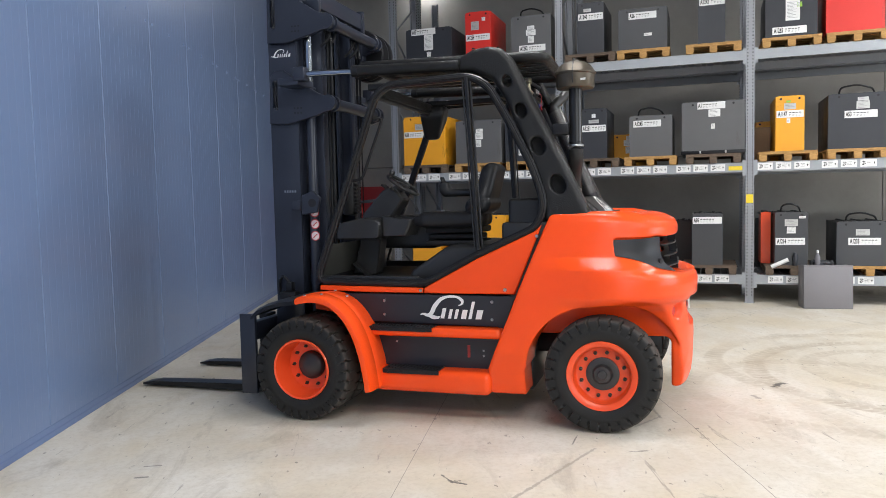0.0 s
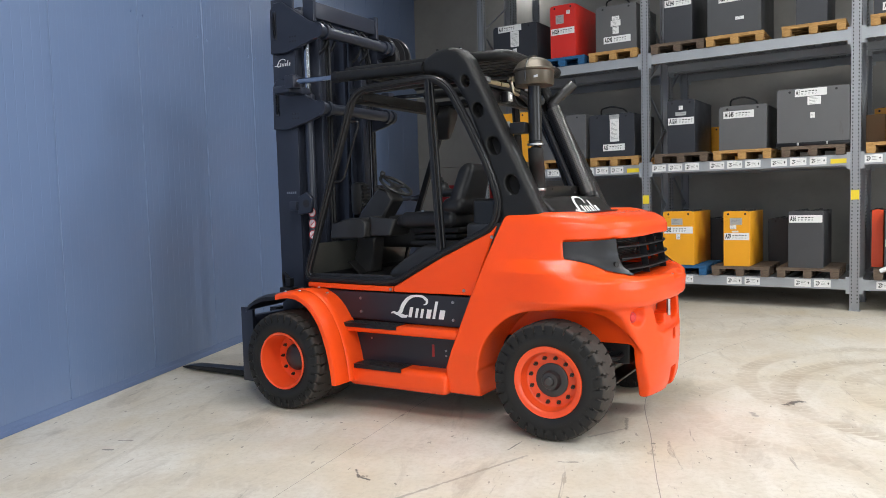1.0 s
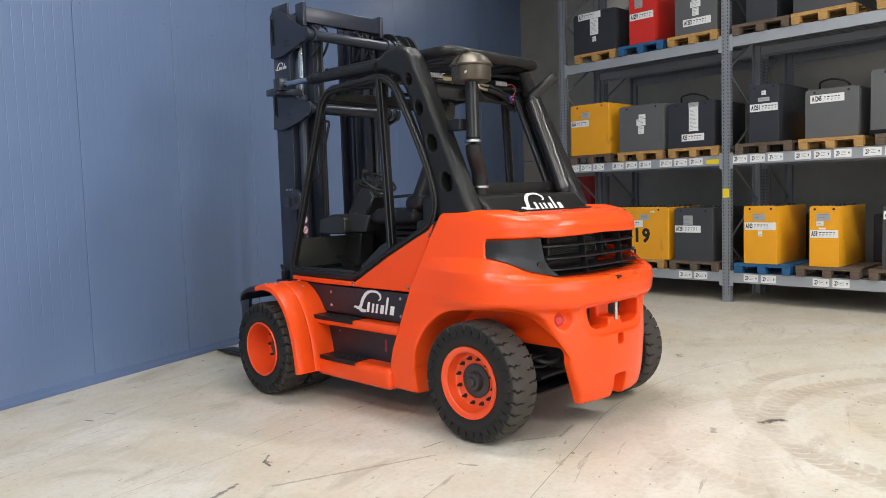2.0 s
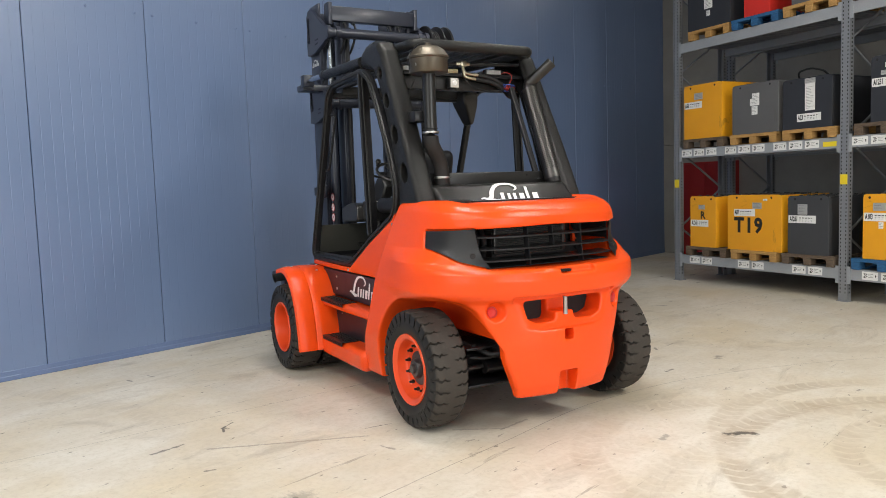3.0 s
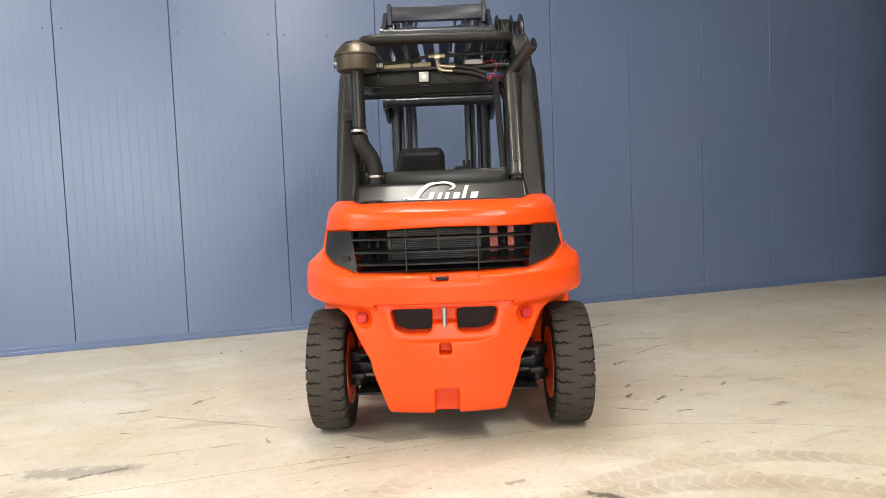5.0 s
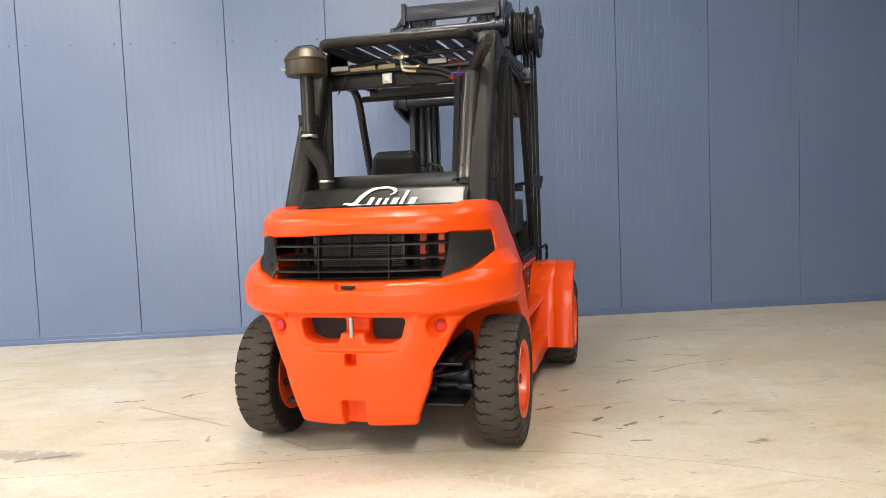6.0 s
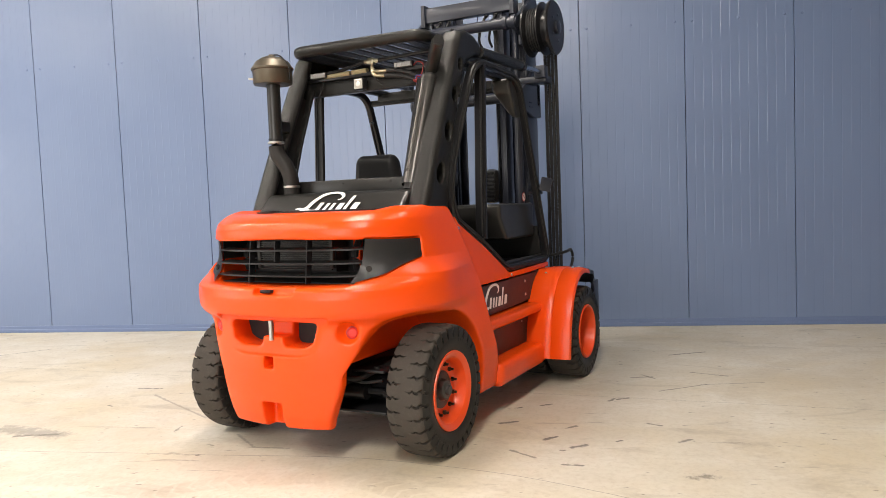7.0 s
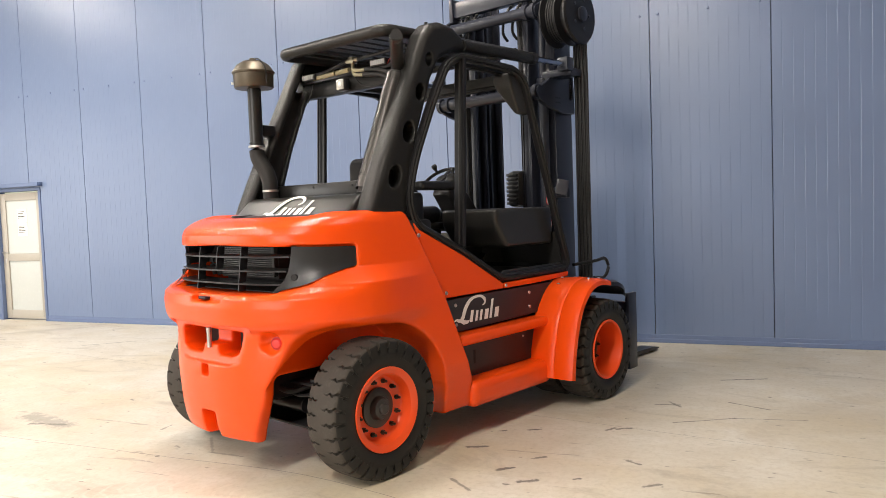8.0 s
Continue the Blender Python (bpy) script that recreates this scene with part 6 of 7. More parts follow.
# ---- front fenders ----
def fender(side):
    me_bm = bmesh.new()
    rows = []
    line = [(2.31, 0.950), (2.20, 0.972), (2.08, 0.966), (1.965, 0.915), (1.865, 0.815), (1.79, 0.68), (1.738, 0.51), (1.712, 0.37), (1.70, 0.262)]
    dense = rounded([(a, 0, b) for a, b in line], 0.12, 3)
    n = len(dense)
    for i, p in enumerate(dense):
        d = (dense[min(i + 1, n - 1)] - dense[max(i - 1, 0)]).normalized()
        nrm = Vector((-d.z, 0, d.x))
        if nrm.z < 0 and i < n // 2:
            nrm = -nrm
        if nrm.x > 0:
            nrm = -nrm if i >= n // 2 else nrm
        q = [(0.74, 0.0), (0.90, 0.012), (0.955, 0.010), (0.968, 0.002), (0.980, 0.010), (1.09, 0.004), (1.125, -0.006), (1.135, -0.03), (1.13, -0.045), (1.12, -0.03), (1.08, -0.012), (0.74, -0.016)]
        rows.append([me_bm.verts.new((p.x + nrm.x * o, side * yy, p.z + nrm.z * o)) for yy, o in q])
    k = len(rows[0])
    for a, b in zip(rows, rows[1:]):
        for i in range(k):
            me_bm.faces.new((a[i], a[(i + 1) % k], b[(i + 1) % k], b[i]))
    me_bm.faces.new(rows[0])
    me_bm.faces.new(rows[-1])
    bmesh.ops.recalc_face_normals(me_bm, faces=me_bm.faces[:])
    fen = part("fender", me_bm, ORANGE, truck, "orange curved front fender", smooth=50)
    for bx, by, bz in ((2.28, 0.82, 0.962), (2.12, 0.80, 0.976), (2.12, 1.04, 0.976), (2.00, 0.84, 0.938), (2.26, 1.05, 0.966)):
        part("bolt", lathe(bmesh.new(), [(0.012, 0), (0.011, 0.008), (0.0, 0.010)], 8, "Z", (bx, side * by, bz)), STEEL, fen)
    # inner cheek and black front mudguard
    part("fender_cheek", plate([(2.32, 0.92), (2.09, 0.950), (1.95, 0.885), (1.85, 0.775), (1.775, 0.63), (1.725, 0.46), (1.705, 0.29), (1.78, 0.29), (1.86, 0.60), (2.0, 0.78), (2.32, 0.82)], side * 0.742, side * 0.758, 0.003), ORANGE, truck)
    mud = bmesh.new()
    rws = []
    for x_, z_, wide in ((2.325, 0.952, 1.12), (2.45, 0.938, 1.12), (2.58, 0.902, 1.09), (2.69, 0.855, 1.05), (2.77, 0.805, 1.01)):
        rws.append([mud.verts.new((x_, side * yy, z_ + dz)) for yy, dz in ((0.56, 0.0), (wide - 0.04, 0.0), (wide, -0.02), (wide, -0.05), (wide - 0.02, -0.03), (0.56, -0.02))])
    for a, b in zip(rws, rws[1:]):
        for i in range(6):
            mud.faces.new((a[i], a[(i + 1) % 6], b[(i + 1) % 6], b[i]))
    mud.faces.new(rws[0])
    mud.faces.new(rws[-1])
    bmesh.ops.recalc_face_normals(mud, faces=mud.faces[:])
    part("mudguard", mud, BLACK, truck, "black front mudguard strip")


fender(1)
fender(-1)

# ---- wheels ----
def tyre_mesh(radius, rim, width, lugs, name):
    """Worn industrial tyre about the y axis: rounded carcass with heavy side lugs."""
    h = width / 2
    prof = [(rim, -h * 0.80), (rim + 0.02, -h * 0.92), (rim + 0.07, -h), (radius - 0.084, -h * 0.99), (radius - 0.06, -h * 0.9), (radius - 0.04, -h * 0.8), (radius - 0.040, 0.0),
            (radius - 0.04, h * 0.8), (radius - 0.06, h * 0.9), (radius - 0.084, h * 0.99), (rim + 0.07, h), (rim + 0.02, h * 0.92), (rim, h * 0.80)]
    bm = bmesh.new()
    lathe(bm, prof, 72, "Y")
    caps = [f for f in bm.faces if len(f.verts) > 4]
    bmesh.ops.delete(bm, geom=caps, context="FACES_ONLY")
    carcass = mesh_from(bm, name, 50)
    # outer band: a closed skin whose shoulder grooves run in zig-zag, turn about from both sides
    bm = bmesh.new()
    half_step = math.pi / lugs
    cross = [(1.0, 0.085), (1.0, 0.070), (1.0, 0.052), (0.985, 0.034), (0.95, 0.019), (0.88, 0.009), (0.76, 0.004), (0.62, 0.001), (0.50, 0.0), (0.38, 0.0), (0.26, 0.0), (0.14, 0.0), (0.0, 0.0)]
    line = [(-w * h, drop) for w, drop in cross] + [(w * h, drop) for w, drop in cross[-2::-1]]
    zig = [0.004, 0.004, 0.004, 0.002, -0.004, -0.009, 0.004, 0.006, -0.004, 0.006, 0.004, 0.002, 0.0]
    zig = zig + zig[-2::-1]
    jitter = random.Random(lugs + int(1000 * radius))
    columns = []
    for k in range(2 * lugs):
        wear = jitter.uniform(0.75, 1.1)
        for off, cut in ((-0.0120, 0), (-0.0085, 1), (0.0085, 1), (0.0120, 0), (0.0205, 0)):
            column = []
            for i, (w, drop) in enumerate(line):
                q = abs(w) / h
                mine = (w < 0) == (k % 2 == 0)
                narrow = float(np.interp(q, (0.1, 0.5, 0.9), (0.35, 0.6, 1.0)))
                t = k * half_step + (off * (narrow if abs(off) < 0.02 else 1) + zig[i] * 1.1) / radius
                deep = (0.024 + 0.014 * (q > 0.8)) * wear * float(np.interp(q, (0.22, 0.36, 0.9), (0.0, 0.8, 1.0))) if cut and mine else 0.0
                inward = float(np.interp(drop, (0.02, 0.05), (0.0, 1.0)))
                r = radius - drop - deep * (1 - inward * 0.6)
                column.append(bm.verts.new((r * math.cos(t), w - math.copysign(deep * inward * 0.8, w), r * math.sin(t))))
            columns.append(column)
    for a, b in zip(columns, columns[1:] + columns[:1]):
        for i in range(len(line) - 1):
            face = bm.faces.new((a[i], b[i], b[i + 1], a[i + 1]))
            face.material_index = 1 if min(i, len(line) - 2 - i) < 4 else 0
    bmesh.ops.recalc_face_normals(bm, faces=bm.faces[:])
    tread = mesh_from(bm, name, 45)
    carcass.materials.append(RUBBER)
    tread.materials.append(TREAD)
    tread.materials.append(RUBBER)
    return carcass, tread


def lettering(parent, radius, y):
    """Unreadable raised lettering on a tyre's side, as small blocks."""
    me = mesh_from(boxes((-0.009, 0.009, -0.001, 0.002, -0.012, 0.012)), "raised_mark")
    for start in (0.6, 3.6):
        for k in range(9):
            t = start + k * 0.085
            part("raised_mark", me, RUBBER, parent, at=Matrix.Translation((radius * math.cos(t), y, radius * math.sin(t))) @ Matrix.Rotation(-t + math.pi / 2, 4, "Y"))


rear_tyre, rear_tread = tyre_mesh(0.413, 0.232, 0.258, 31, "tyre")
front_tyre, front_tread = tyre_mesh(0.400, 0.222, 0.282, 31, "tyre")
R_RIM = [(0.245, -0.125), (0.250, -0.105), (0.238, -0.095), (0.222, 0.0), (0.222, 0.085), (0.236, 0.108), (0.250, 0.118), (0.247, 0.126), (0.222, 0.122), (0.206, 0.108), (0.198, 0.055), (0.190, 0.036), (0.184, 0.032), (0.120, 0.028), (0.0, 0.028)]
for side in (1, -1):
    w = part("rear_wheel", lathe(bmesh.new(), R_RIM, 56, "Y"), ORANGE_RIM, truck, "orange rear rim with twelve nuts and dark hub", smooth=40,
             at=pose(0.028 if side > 0 else -0.004, side * (0.788 if side > 0 else 0.825), 0.413) @ Matrix.Diagonal((1, side, 1, 1)))
    t = part("tyre", rear_tyre, RUBBER, w, "worn dark industrial tyre")
    part("tread", rear_tread, TREAD, w)
    lettering(w, 0.315, 0.128)
    part("hub", lathe(bmesh.new(), [(0.118, 0.026), (0.118, 0.042), (0.110, 0.047), (0.072, 0.046), (0.066, 0.066), (0.058, 0.080), (0.036, 0.083), (0.033, 0.097), (0.026, 0.102), (0.0, 0.102)], 36, "Y"), HUB, w, "dark grease-stained hub")
    for k in range(12):
        a = 2 * math.pi * k / 12 + 0.2
        bx, bz = 0.158 * math.cos(a), 0.158 * math.sin(a)
        nut = bmesh.new()
        lathe(nut, [(0.0145, 0.030), (0.0145, 0.046), (0.0085, 0.048), (0.0085, 0.066), (0.0, 0.067)], 6, "Y", (bx, 0, bz))
        part("wheel_nut", nut, NUT, w)
F_RIM = [(0.228, -0.13), (0.232, -0.10), (0.216, -0.09), (0.210, 0.0), (0.216, 0.10), (0.232, 0.118), (0.236, 0.132), (0.230, 0.140), (0.218, 0.134), (0.209, 0.10), (0.202, -0.03), (0.196, -0.055), (0.120, -0.062), (0.0, -0.062)]
for side in (1, -1):
    w = part("front_wheel", lathe(bmesh.new(), F_RIM, 56, "Y"), ORANGE_RIM, truck, "orange deep-dish front rim", smooth=40,
             at=pose(2.285, side * 0.972, 0.400) @ Matrix.Diagonal((1, side, 1, 1)))
    part("tyre", front_tyre, RUBBER, w, "worn dark industrial tyre")
    part("tread", front_tread, TREAD, w)
    lettering(w, 0.33, 0.146)
    part("hub", lathe(bmesh.new(), [(0.112, -0.064), (0.112, -0.045), (0.104, -0.03), (0.088, -0.016), (0.05, -0.006), (0.03, -0.002), (0.0, -0.002)], 36, "Y"), HUB, w, "dark domed hub")
    for k in range(10):
        a = 2 * math.pi * k / 10
        nut = lathe(bmesh.new(), [(0.014, -0.060), (0.014, -0.046), (0.008, -0.044), (0.008, -0.030), (0.0, -0.029)], 6, "Y", (0.155 * math.cos(a), 0, 0.155 * math.sin(a)))
        part("wheel_nut", nut, NUT, w)
    inner = part("inner_wheel", lathe(bmesh.new(), [(0.24, -0.12), (0.20, -0.1), (0.19, 0.1), (0.24, 0.12)], 40, "Y"), ORANGE_RIM, truck, "inner wheel of the front pair", at=pose(2.285, side * 0.665, 0.400) @ Matrix.Diagonal((1, side, 1, 1)))
    part("tyre", front_tyre, RUBBER, inner)
    part("tread", front_tread, TREAD, inner)

# ---- underside ----
# brought down to 0.20 to block light and deepen the shade on the floor
part("chassis", boxes((0.70, 2.20, -0.62, 0.62, 0.20, 0.96), (0.86, 2.0, -0.72, 0.72, 0.40, 0.94), bevel=0.02), BLACK, truck)
part("wheelhouse_wall", boxes((0.575, 0.60, -0.60, 0.60, 0.21, 0.93), bevel=0.006), BLACK, truck)
part("front_axle", tube([(2.275, -0.55, 0.406), (2.275, 0.55, 0.406)], 0.13, 20), BLACK, truck)
axle = part("steer_axle", solid("steer_axle", lambda x, y, z: smin(rbox(x, y, z, 0.0, 0, 0.42, 0.10, 0.62, 0.07, 0.03), rbox(x, y, z, 0.0, 0, 0.44, 0.14, 0.22, 0.11, 0.04), 0.05), (-0.2, -0.68, 0.28), (0.2, 0.68, 0.6), 0.018), BLACK, truck, "black steering axle")
for side in (1, -1):
    part("knuckle", lathe(bmesh.new(), [(0.05, 0.30), (0.075, 0.31), (0.075, 0.36), (0.055, 0.37), (0.055, 0.47), (0.075, 0.48), (0.075, 0.54), (0.05, 0.55)], 20, "Z", (0.0, side * 0.62, 0)), BLACK, axle)
    part("tie_rod", tube([(-0.14, side * 0.60, 0.40), (-0.16, side * 0.18, 0.40)], 0.022, 12), SHIELD if side > 0 else BLACK, axle)
    part("link", boxes((-0.20, -0.02, side * 0.60 - 0.05, side * 0.60 + 0.05, 0.38, 0.42), bevel=0.01), BLACK, axle)
part("steer_cylinder", tube([(-0.17, -0.42, 0.40), (-0.17, 0.42, 0.40)], 0.05, 18), BLACK, axle)
for side in (1, -1):
    part("hose", tube([(-0.34, side * 0.30, 0.56), (-0.30, side * 0.42, 0.50), (-0.10, side * 0.52, 0.56), (0.05, side * 0.56, 0.60)], 0.018, 10, 0.06), HOSE, axle)
part("frame_box", boxes((-0.38, 0.60, -0.36, 0.36, 0.46, 0.64), bevel=0.02), BLACK, truck, "black rear frame box over the axle")
for z in (0.285, 0.545):
    part("axle_plate", boxes((-0.25, 0.16, -0.60, 0.60, z, z + 0.018), bevel=0.004), BLACK, axle, "black steel axle plate")
# added back wall that keeps light out from between the plates
part("axle_web", boxes((0.03, 0.05, -0.60, 0.60, 0.30, 0.548), bevel=0.004), BLACK, axle)
for side in (1, -1):
    for dx in (-0.20, 0.0):
        part("axle_bolt", lathe(bmesh.new(), [(0.018, 0.0), (0.018, 0.014), (0.0, 0.016)], 6, "Z", (dx, side * 0.52, 0.563)), BLACK, axle)
    part("grease_line", tube([(-0.24, side * 0.30, 0.50), (-0.26, side * 0.45, 0.48), (-0.24, side * 0.58, 0.50)], 0.010, 8, 0.04), HOSE, axle)

# ---- mast ----
def rail_part(name, x0, x1, y0, y1, z0, z1, side, parent=truck):
    """An upright channel: web on the outside, flanges turned in."""
    t = 0.022
    bm = bmesh.new()
    web = (y1 - t, y1) if side > 0 else (y0, y0 + t)
    box(bm, x0, x1, *web, z0, z1, bevel=0.004)
    inner = (y0, y1 - t) if side > 0 else (y0 + t, y1)
    box(bm, x0, x0 + t, *inner, z0, z1, bevel=0.003)
    box(bm, x1 - t, x1, *inner, z0, z1, bevel=0.003)
    return part(name, bm, MAST, parent)


part("mast_top_beam", boxes((2.36, 2.44, -0.46, 0.46, 3.30, 3.44), (2.34, 2.46, 0.44, 0.48, 3.26, 3.47), (2.34, 2.46, -0.48, -0.44, 3.26, 3.47), bevel=0.006), MAST, truck, "blue-black mast cross beam")
for side in (1, -1):
    y_mid = (0.25, 0.345) if side > 0 else (-0.345, -0.25)
    outer = part("outer_rail", boxes((2.555, 2.815, side * 0.49 - 0.011, side * 0.49 + 0.011, 0.12, 3.50), bevel=0.004), MAST, truck, "blue-black outer mast rail")
    part("rear_flange", boxes((2.555, 2.59, min(side * 0.37, side * 0.479), max(side * 0.37, side * 0.479), 0.12, 3.40), bevel=0.003), MAST, outer)
    rail_part("inner_rail", 2.40, 2.56, *y_mid, 0.25, 3.40, side)
    rail_part("middle_rail", 2.60, 2.80, *y_mid, 0.12, 3.45, side)
    ram = part("lift_ram", tube([(2.47, side * 0.435, 0.30), (2.47, side * 0.435, 2.60)], 0.042, 18), MAST, truck, "tall dark lift ram")
    part("lift_rod", tube([(2.47, side * 0.435, 2.60), (2.47, side * 0.435, 3.30)], 0.030, 16), CHROME if side > 0 else MAST, ram)
    part("ram_collar", lathe(bmesh.new(), [(0.05, 2.54), (0.052, 2.55), (0.052, 2.64), (0.04, 2.65)], 18, "Z", (2.47, side * 0.435, 0)), MAST, ram)
    for hx in (2.36, 2.33):
        part("hose", tube([(hx, side * 0.30, 0.9), (hx, side * 0.30, 3.05), (hx + 0.04, side * 0.26, 3.22), (2.44, side * 0.22, 3.25)], 0.014, 8, 0.05), HOSE, truck)
    # gusset horns that carry the cross tubes
    for z0 in (3.16, 2.49):
        line = [(2.80, z0 - 0.14), (2.79, z0 + 0.24), (2.74, z0 + 0.30), (2.66, z0 + 0.30), (2.36, z0 + 0.10), (2.265, z0 + 0.06), (2.235, z0), (2.265, z0 - 0.06), (2.36, z0 - 0.09), (2.62, z0 - 0.15)]
        horn = part("gusset", plate(line, side * 0.502, side * 0.545, 0.006), MAST, truck, "blue-black mast gusset with oval slot")
        slot_line = rounded([(2.735, 0, z0 - 0.02), (2.76, 0, z0 - 0.02), (2.76, 0, z0 + 0.22), (2.735, 0, z0 + 0.22)], 0.012, 4, True)
        slot_bm = bmesh.new()
        sweep(slot_bm, [Vector((p.x - 0.01, side * 0.547, p.z)) for p in slot_line], circle_profile(0.010, 6), True)
        part("slot_rim", slot_bm, MAST, horn)
        part("slot_hole", boxes((2.715, 2.76, side * 0.546 - 0.001, side * 0.546 + 0.001, z0 - 0.01, z0 + 0.21), bevel=0.0), SLOT_DARK, horn, smooth=None)
        for k in range(6):
            part("hole", lathe(bmesh.new(), [(0.008, -0.001), (0.008, 0.0015)], 10, "Y", (2.56 - 0.03 * (k % 3), side * 0.545, z0 - 0.02 - 0.04 * (k // 3))), SLOT_DARK, horn)
for z in (3.16, 2.50):
    part("cross_tube", tube([(2.255, 0.55, z), (2.255, -0.55, z)], 0.048, 20), MAST, truck, "round dark cross tube")
    for y in (-0.52, 0.53, 0.44, -0.44):
        part("collar", tube([(2.255, y - 0.018, z), (2.255, y + 0.018, z)], 0.066, 20), MAST, truck)
part("low_cross_beam", boxes((2.62, 2.84, -0.48, 0.48, 0.62, 0.78), bevel=0.008), MAST, truck)
for side in (1, -1):
    for z in (1.40, 1.50, 1.60):
        sign = part("warning_sign", lathe(bmesh.new(), [(0.042, 0.0), (0.042, 0.0015), (0.0, 0.0016)], 20, "Y"), RED_SIGN, truck, "round pale warning sign with red rim", at=pose(2.44, side * 0.482, z) @ Matrix.Diagonal((1, side, 1, 1)))
        part("face", lathe(bmesh.new(), [(0.0345, 0.0012), (0.0345, 0.0028), (0.0, 0.0029)], 20, "Y"), PINK_SIGN, sign)
        part("bar", boxes((-0.026, 0.026, 0.0029, 0.0036, -0.004, 0.004), bevel=0.0), RED_SIGN, sign, at=pose(0, 0, 0, 0, 40, 0), smooth=None)
    if side < 0:
        arm_ob = part("lamp_arm", bar([(2.54, -0.52, 1.67), (2.30, -0.66, 1.69), (2.18, -0.80, 1.70)], 0.05, 0.03), MAST, truck, "dark bracket arm on the mast")
        part("clamp_plate", boxes((-0.006, 0.006, -0.05, 0.05, -0.06, 0.06), bevel=0.006), MAST, arm_ob, at=pose(2.13, -0.815, 1.70, 14, 0, 35))
        part("cone", lathe(bmesh.new(), [(0.0, 0.0), (0.045, 0.0), (0.026, 0.05), (0.022, 0.09), (0.0, 0.09)], 18, "X"), MAST, arm_ob, at=pose(2.135, -0.812, 1.70, 0, 0, 35))
        part("clamp", boxes((2.50, 2.58, -0.62, -0.50, 1.62, 1.70), bevel=0.006), MAST, truck)
        continue
    bracket = part("lamp_bracket", plate([(2.50, 1.58), (2.36, 1.60), (2.33, 1.72), (2.40, 1.78), (2.50, 1.74)], side * 0.56, side * 0.60, 0.006), MAST, truck, "dark bracket with round hole on the mast")
    part("hole", lathe(bmesh.new(), [(0.035, -0.022), (0.035, 0.022)], 16, "Y", (2.40, side * 0.58, 1.68)), SLOT_DARK, bracket)
    part("clamp", boxes((2.50, 2.58, min(side * 0.50, side * 0.62), max(side * 0.50, side * 0.62), 1.62, 1.70), bevel=0.006), MAST, truck)
part("chain_block", boxes((2.34, 2.48, -0.25, -0.11, 1.55, 1.87), bevel=0.045), PLASTIC, truck, "black ribbed chain pulley block")
for k in range(8):
    part("chain_link", boxes((2.322, 2.345, -0.235, -0.125, 1.575 + k * 0.035, 1.597 + k * 0.035), bevel=0.003), BLACK, truck)
brand_mark(pose(2.69, 0.5035, 2.93, 0, 0, 180), 0.20, truck)
for k in range(5):
    part("stamped_mark", boxes((2.60 + k * 0.024, 2.612 + k * 0.024, 0.501, 0.5018, 1.77, 1.79)), STEEL, truck, smooth=None)

for y in (0.30, 0.20, -0.18, -0.28):
    part("hose", tube([(2.42, y, 3.30), (2.36, y, 3.26), (2.31, y + 0.02, 3.16), (2.33, y + 0.05, 3.05), (2.40, y + 0.05, 3.0)], 0.012, 8, 0.05), HOSE, truck, "black hose loop under the mast beam")
    part("fitting", tube([(2.395, y, 3.285), (2.43, y, 3.305)], 0.018, 8), STEEL, truck)

# hose reel on the right mast side
reel = part("hose_reel", lathe(bmesh.new(), [(0.05, 0.0), (0.225, 0.0), (0.235, 0.01), (0.235, 0.022), (0.17, 0.035), (0.17, 0.13), (0.235, 0.145), (0.235, 0.157), (0.17, 0.17), (0.17, 0.215), (0.235, 0.23), (0.24, 0.25), (0.225, 0.262), (0.05, 0.27), (0.0, 0.27)], 48, "Y"), BLACK, truck, "black double hose reel", at=pose(2.44, -0.58, 3.10, 180, 0, 0))
hose_bm = bmesh.new()
for k in range(4):
    lathe(hose_bm, [(0.185 + 0.011 * math.cos(a), 0.047 + k * 0.022 + 0.011 * math.sin(a)) for a in [2 * math.pi * i / 8 for i in range(9)]], 40, "Y")
part("wound_hose", hose_bm, HOSE, reel)
part("reel_boss", lathe(bmesh.new(), [(0.06, 0.268), (0.06, 0.29), (0.02, 0.30), (0.0, 0.30)], 18, "Y"), MAST, reel)
for a in range(5):
    part("reel_bolt", lathe(bmesh.new(), [(0.012, 0.262), (0.012, 0.274), (0.0, 0.275)], 8, "Y", (0.12 * math.cos(a * 1.257), 0, 0.12 * math.sin(a * 1.257))), MAST, reel)
part("reel_arm", boxes((2.38, 2.50, -0.60, -0.50, 2.98, 3.22), bevel=0.01), MAST, truck)
for k in range(4):
    y = -0.66 - k * 0.034
    part("hanging_hose", tube([(2.63, y, 3.10), (2.64, y, 2.6), (2.63, y, 0.86)], 0.0165, 8), HOSE, truck, "black hanging hose")
part("hose_loop", tube([(2.62, -0.80, 0.93), (2.80, -0.80, 0.91), (2.88, -0.80, 1.0), (2.82, -0.80, 1.09), (2.66, -0.80, 1.07), (2.45, -0.70, 1.05)], 0.014, 8, 0.08), HOSE, truck, "black hose loop")

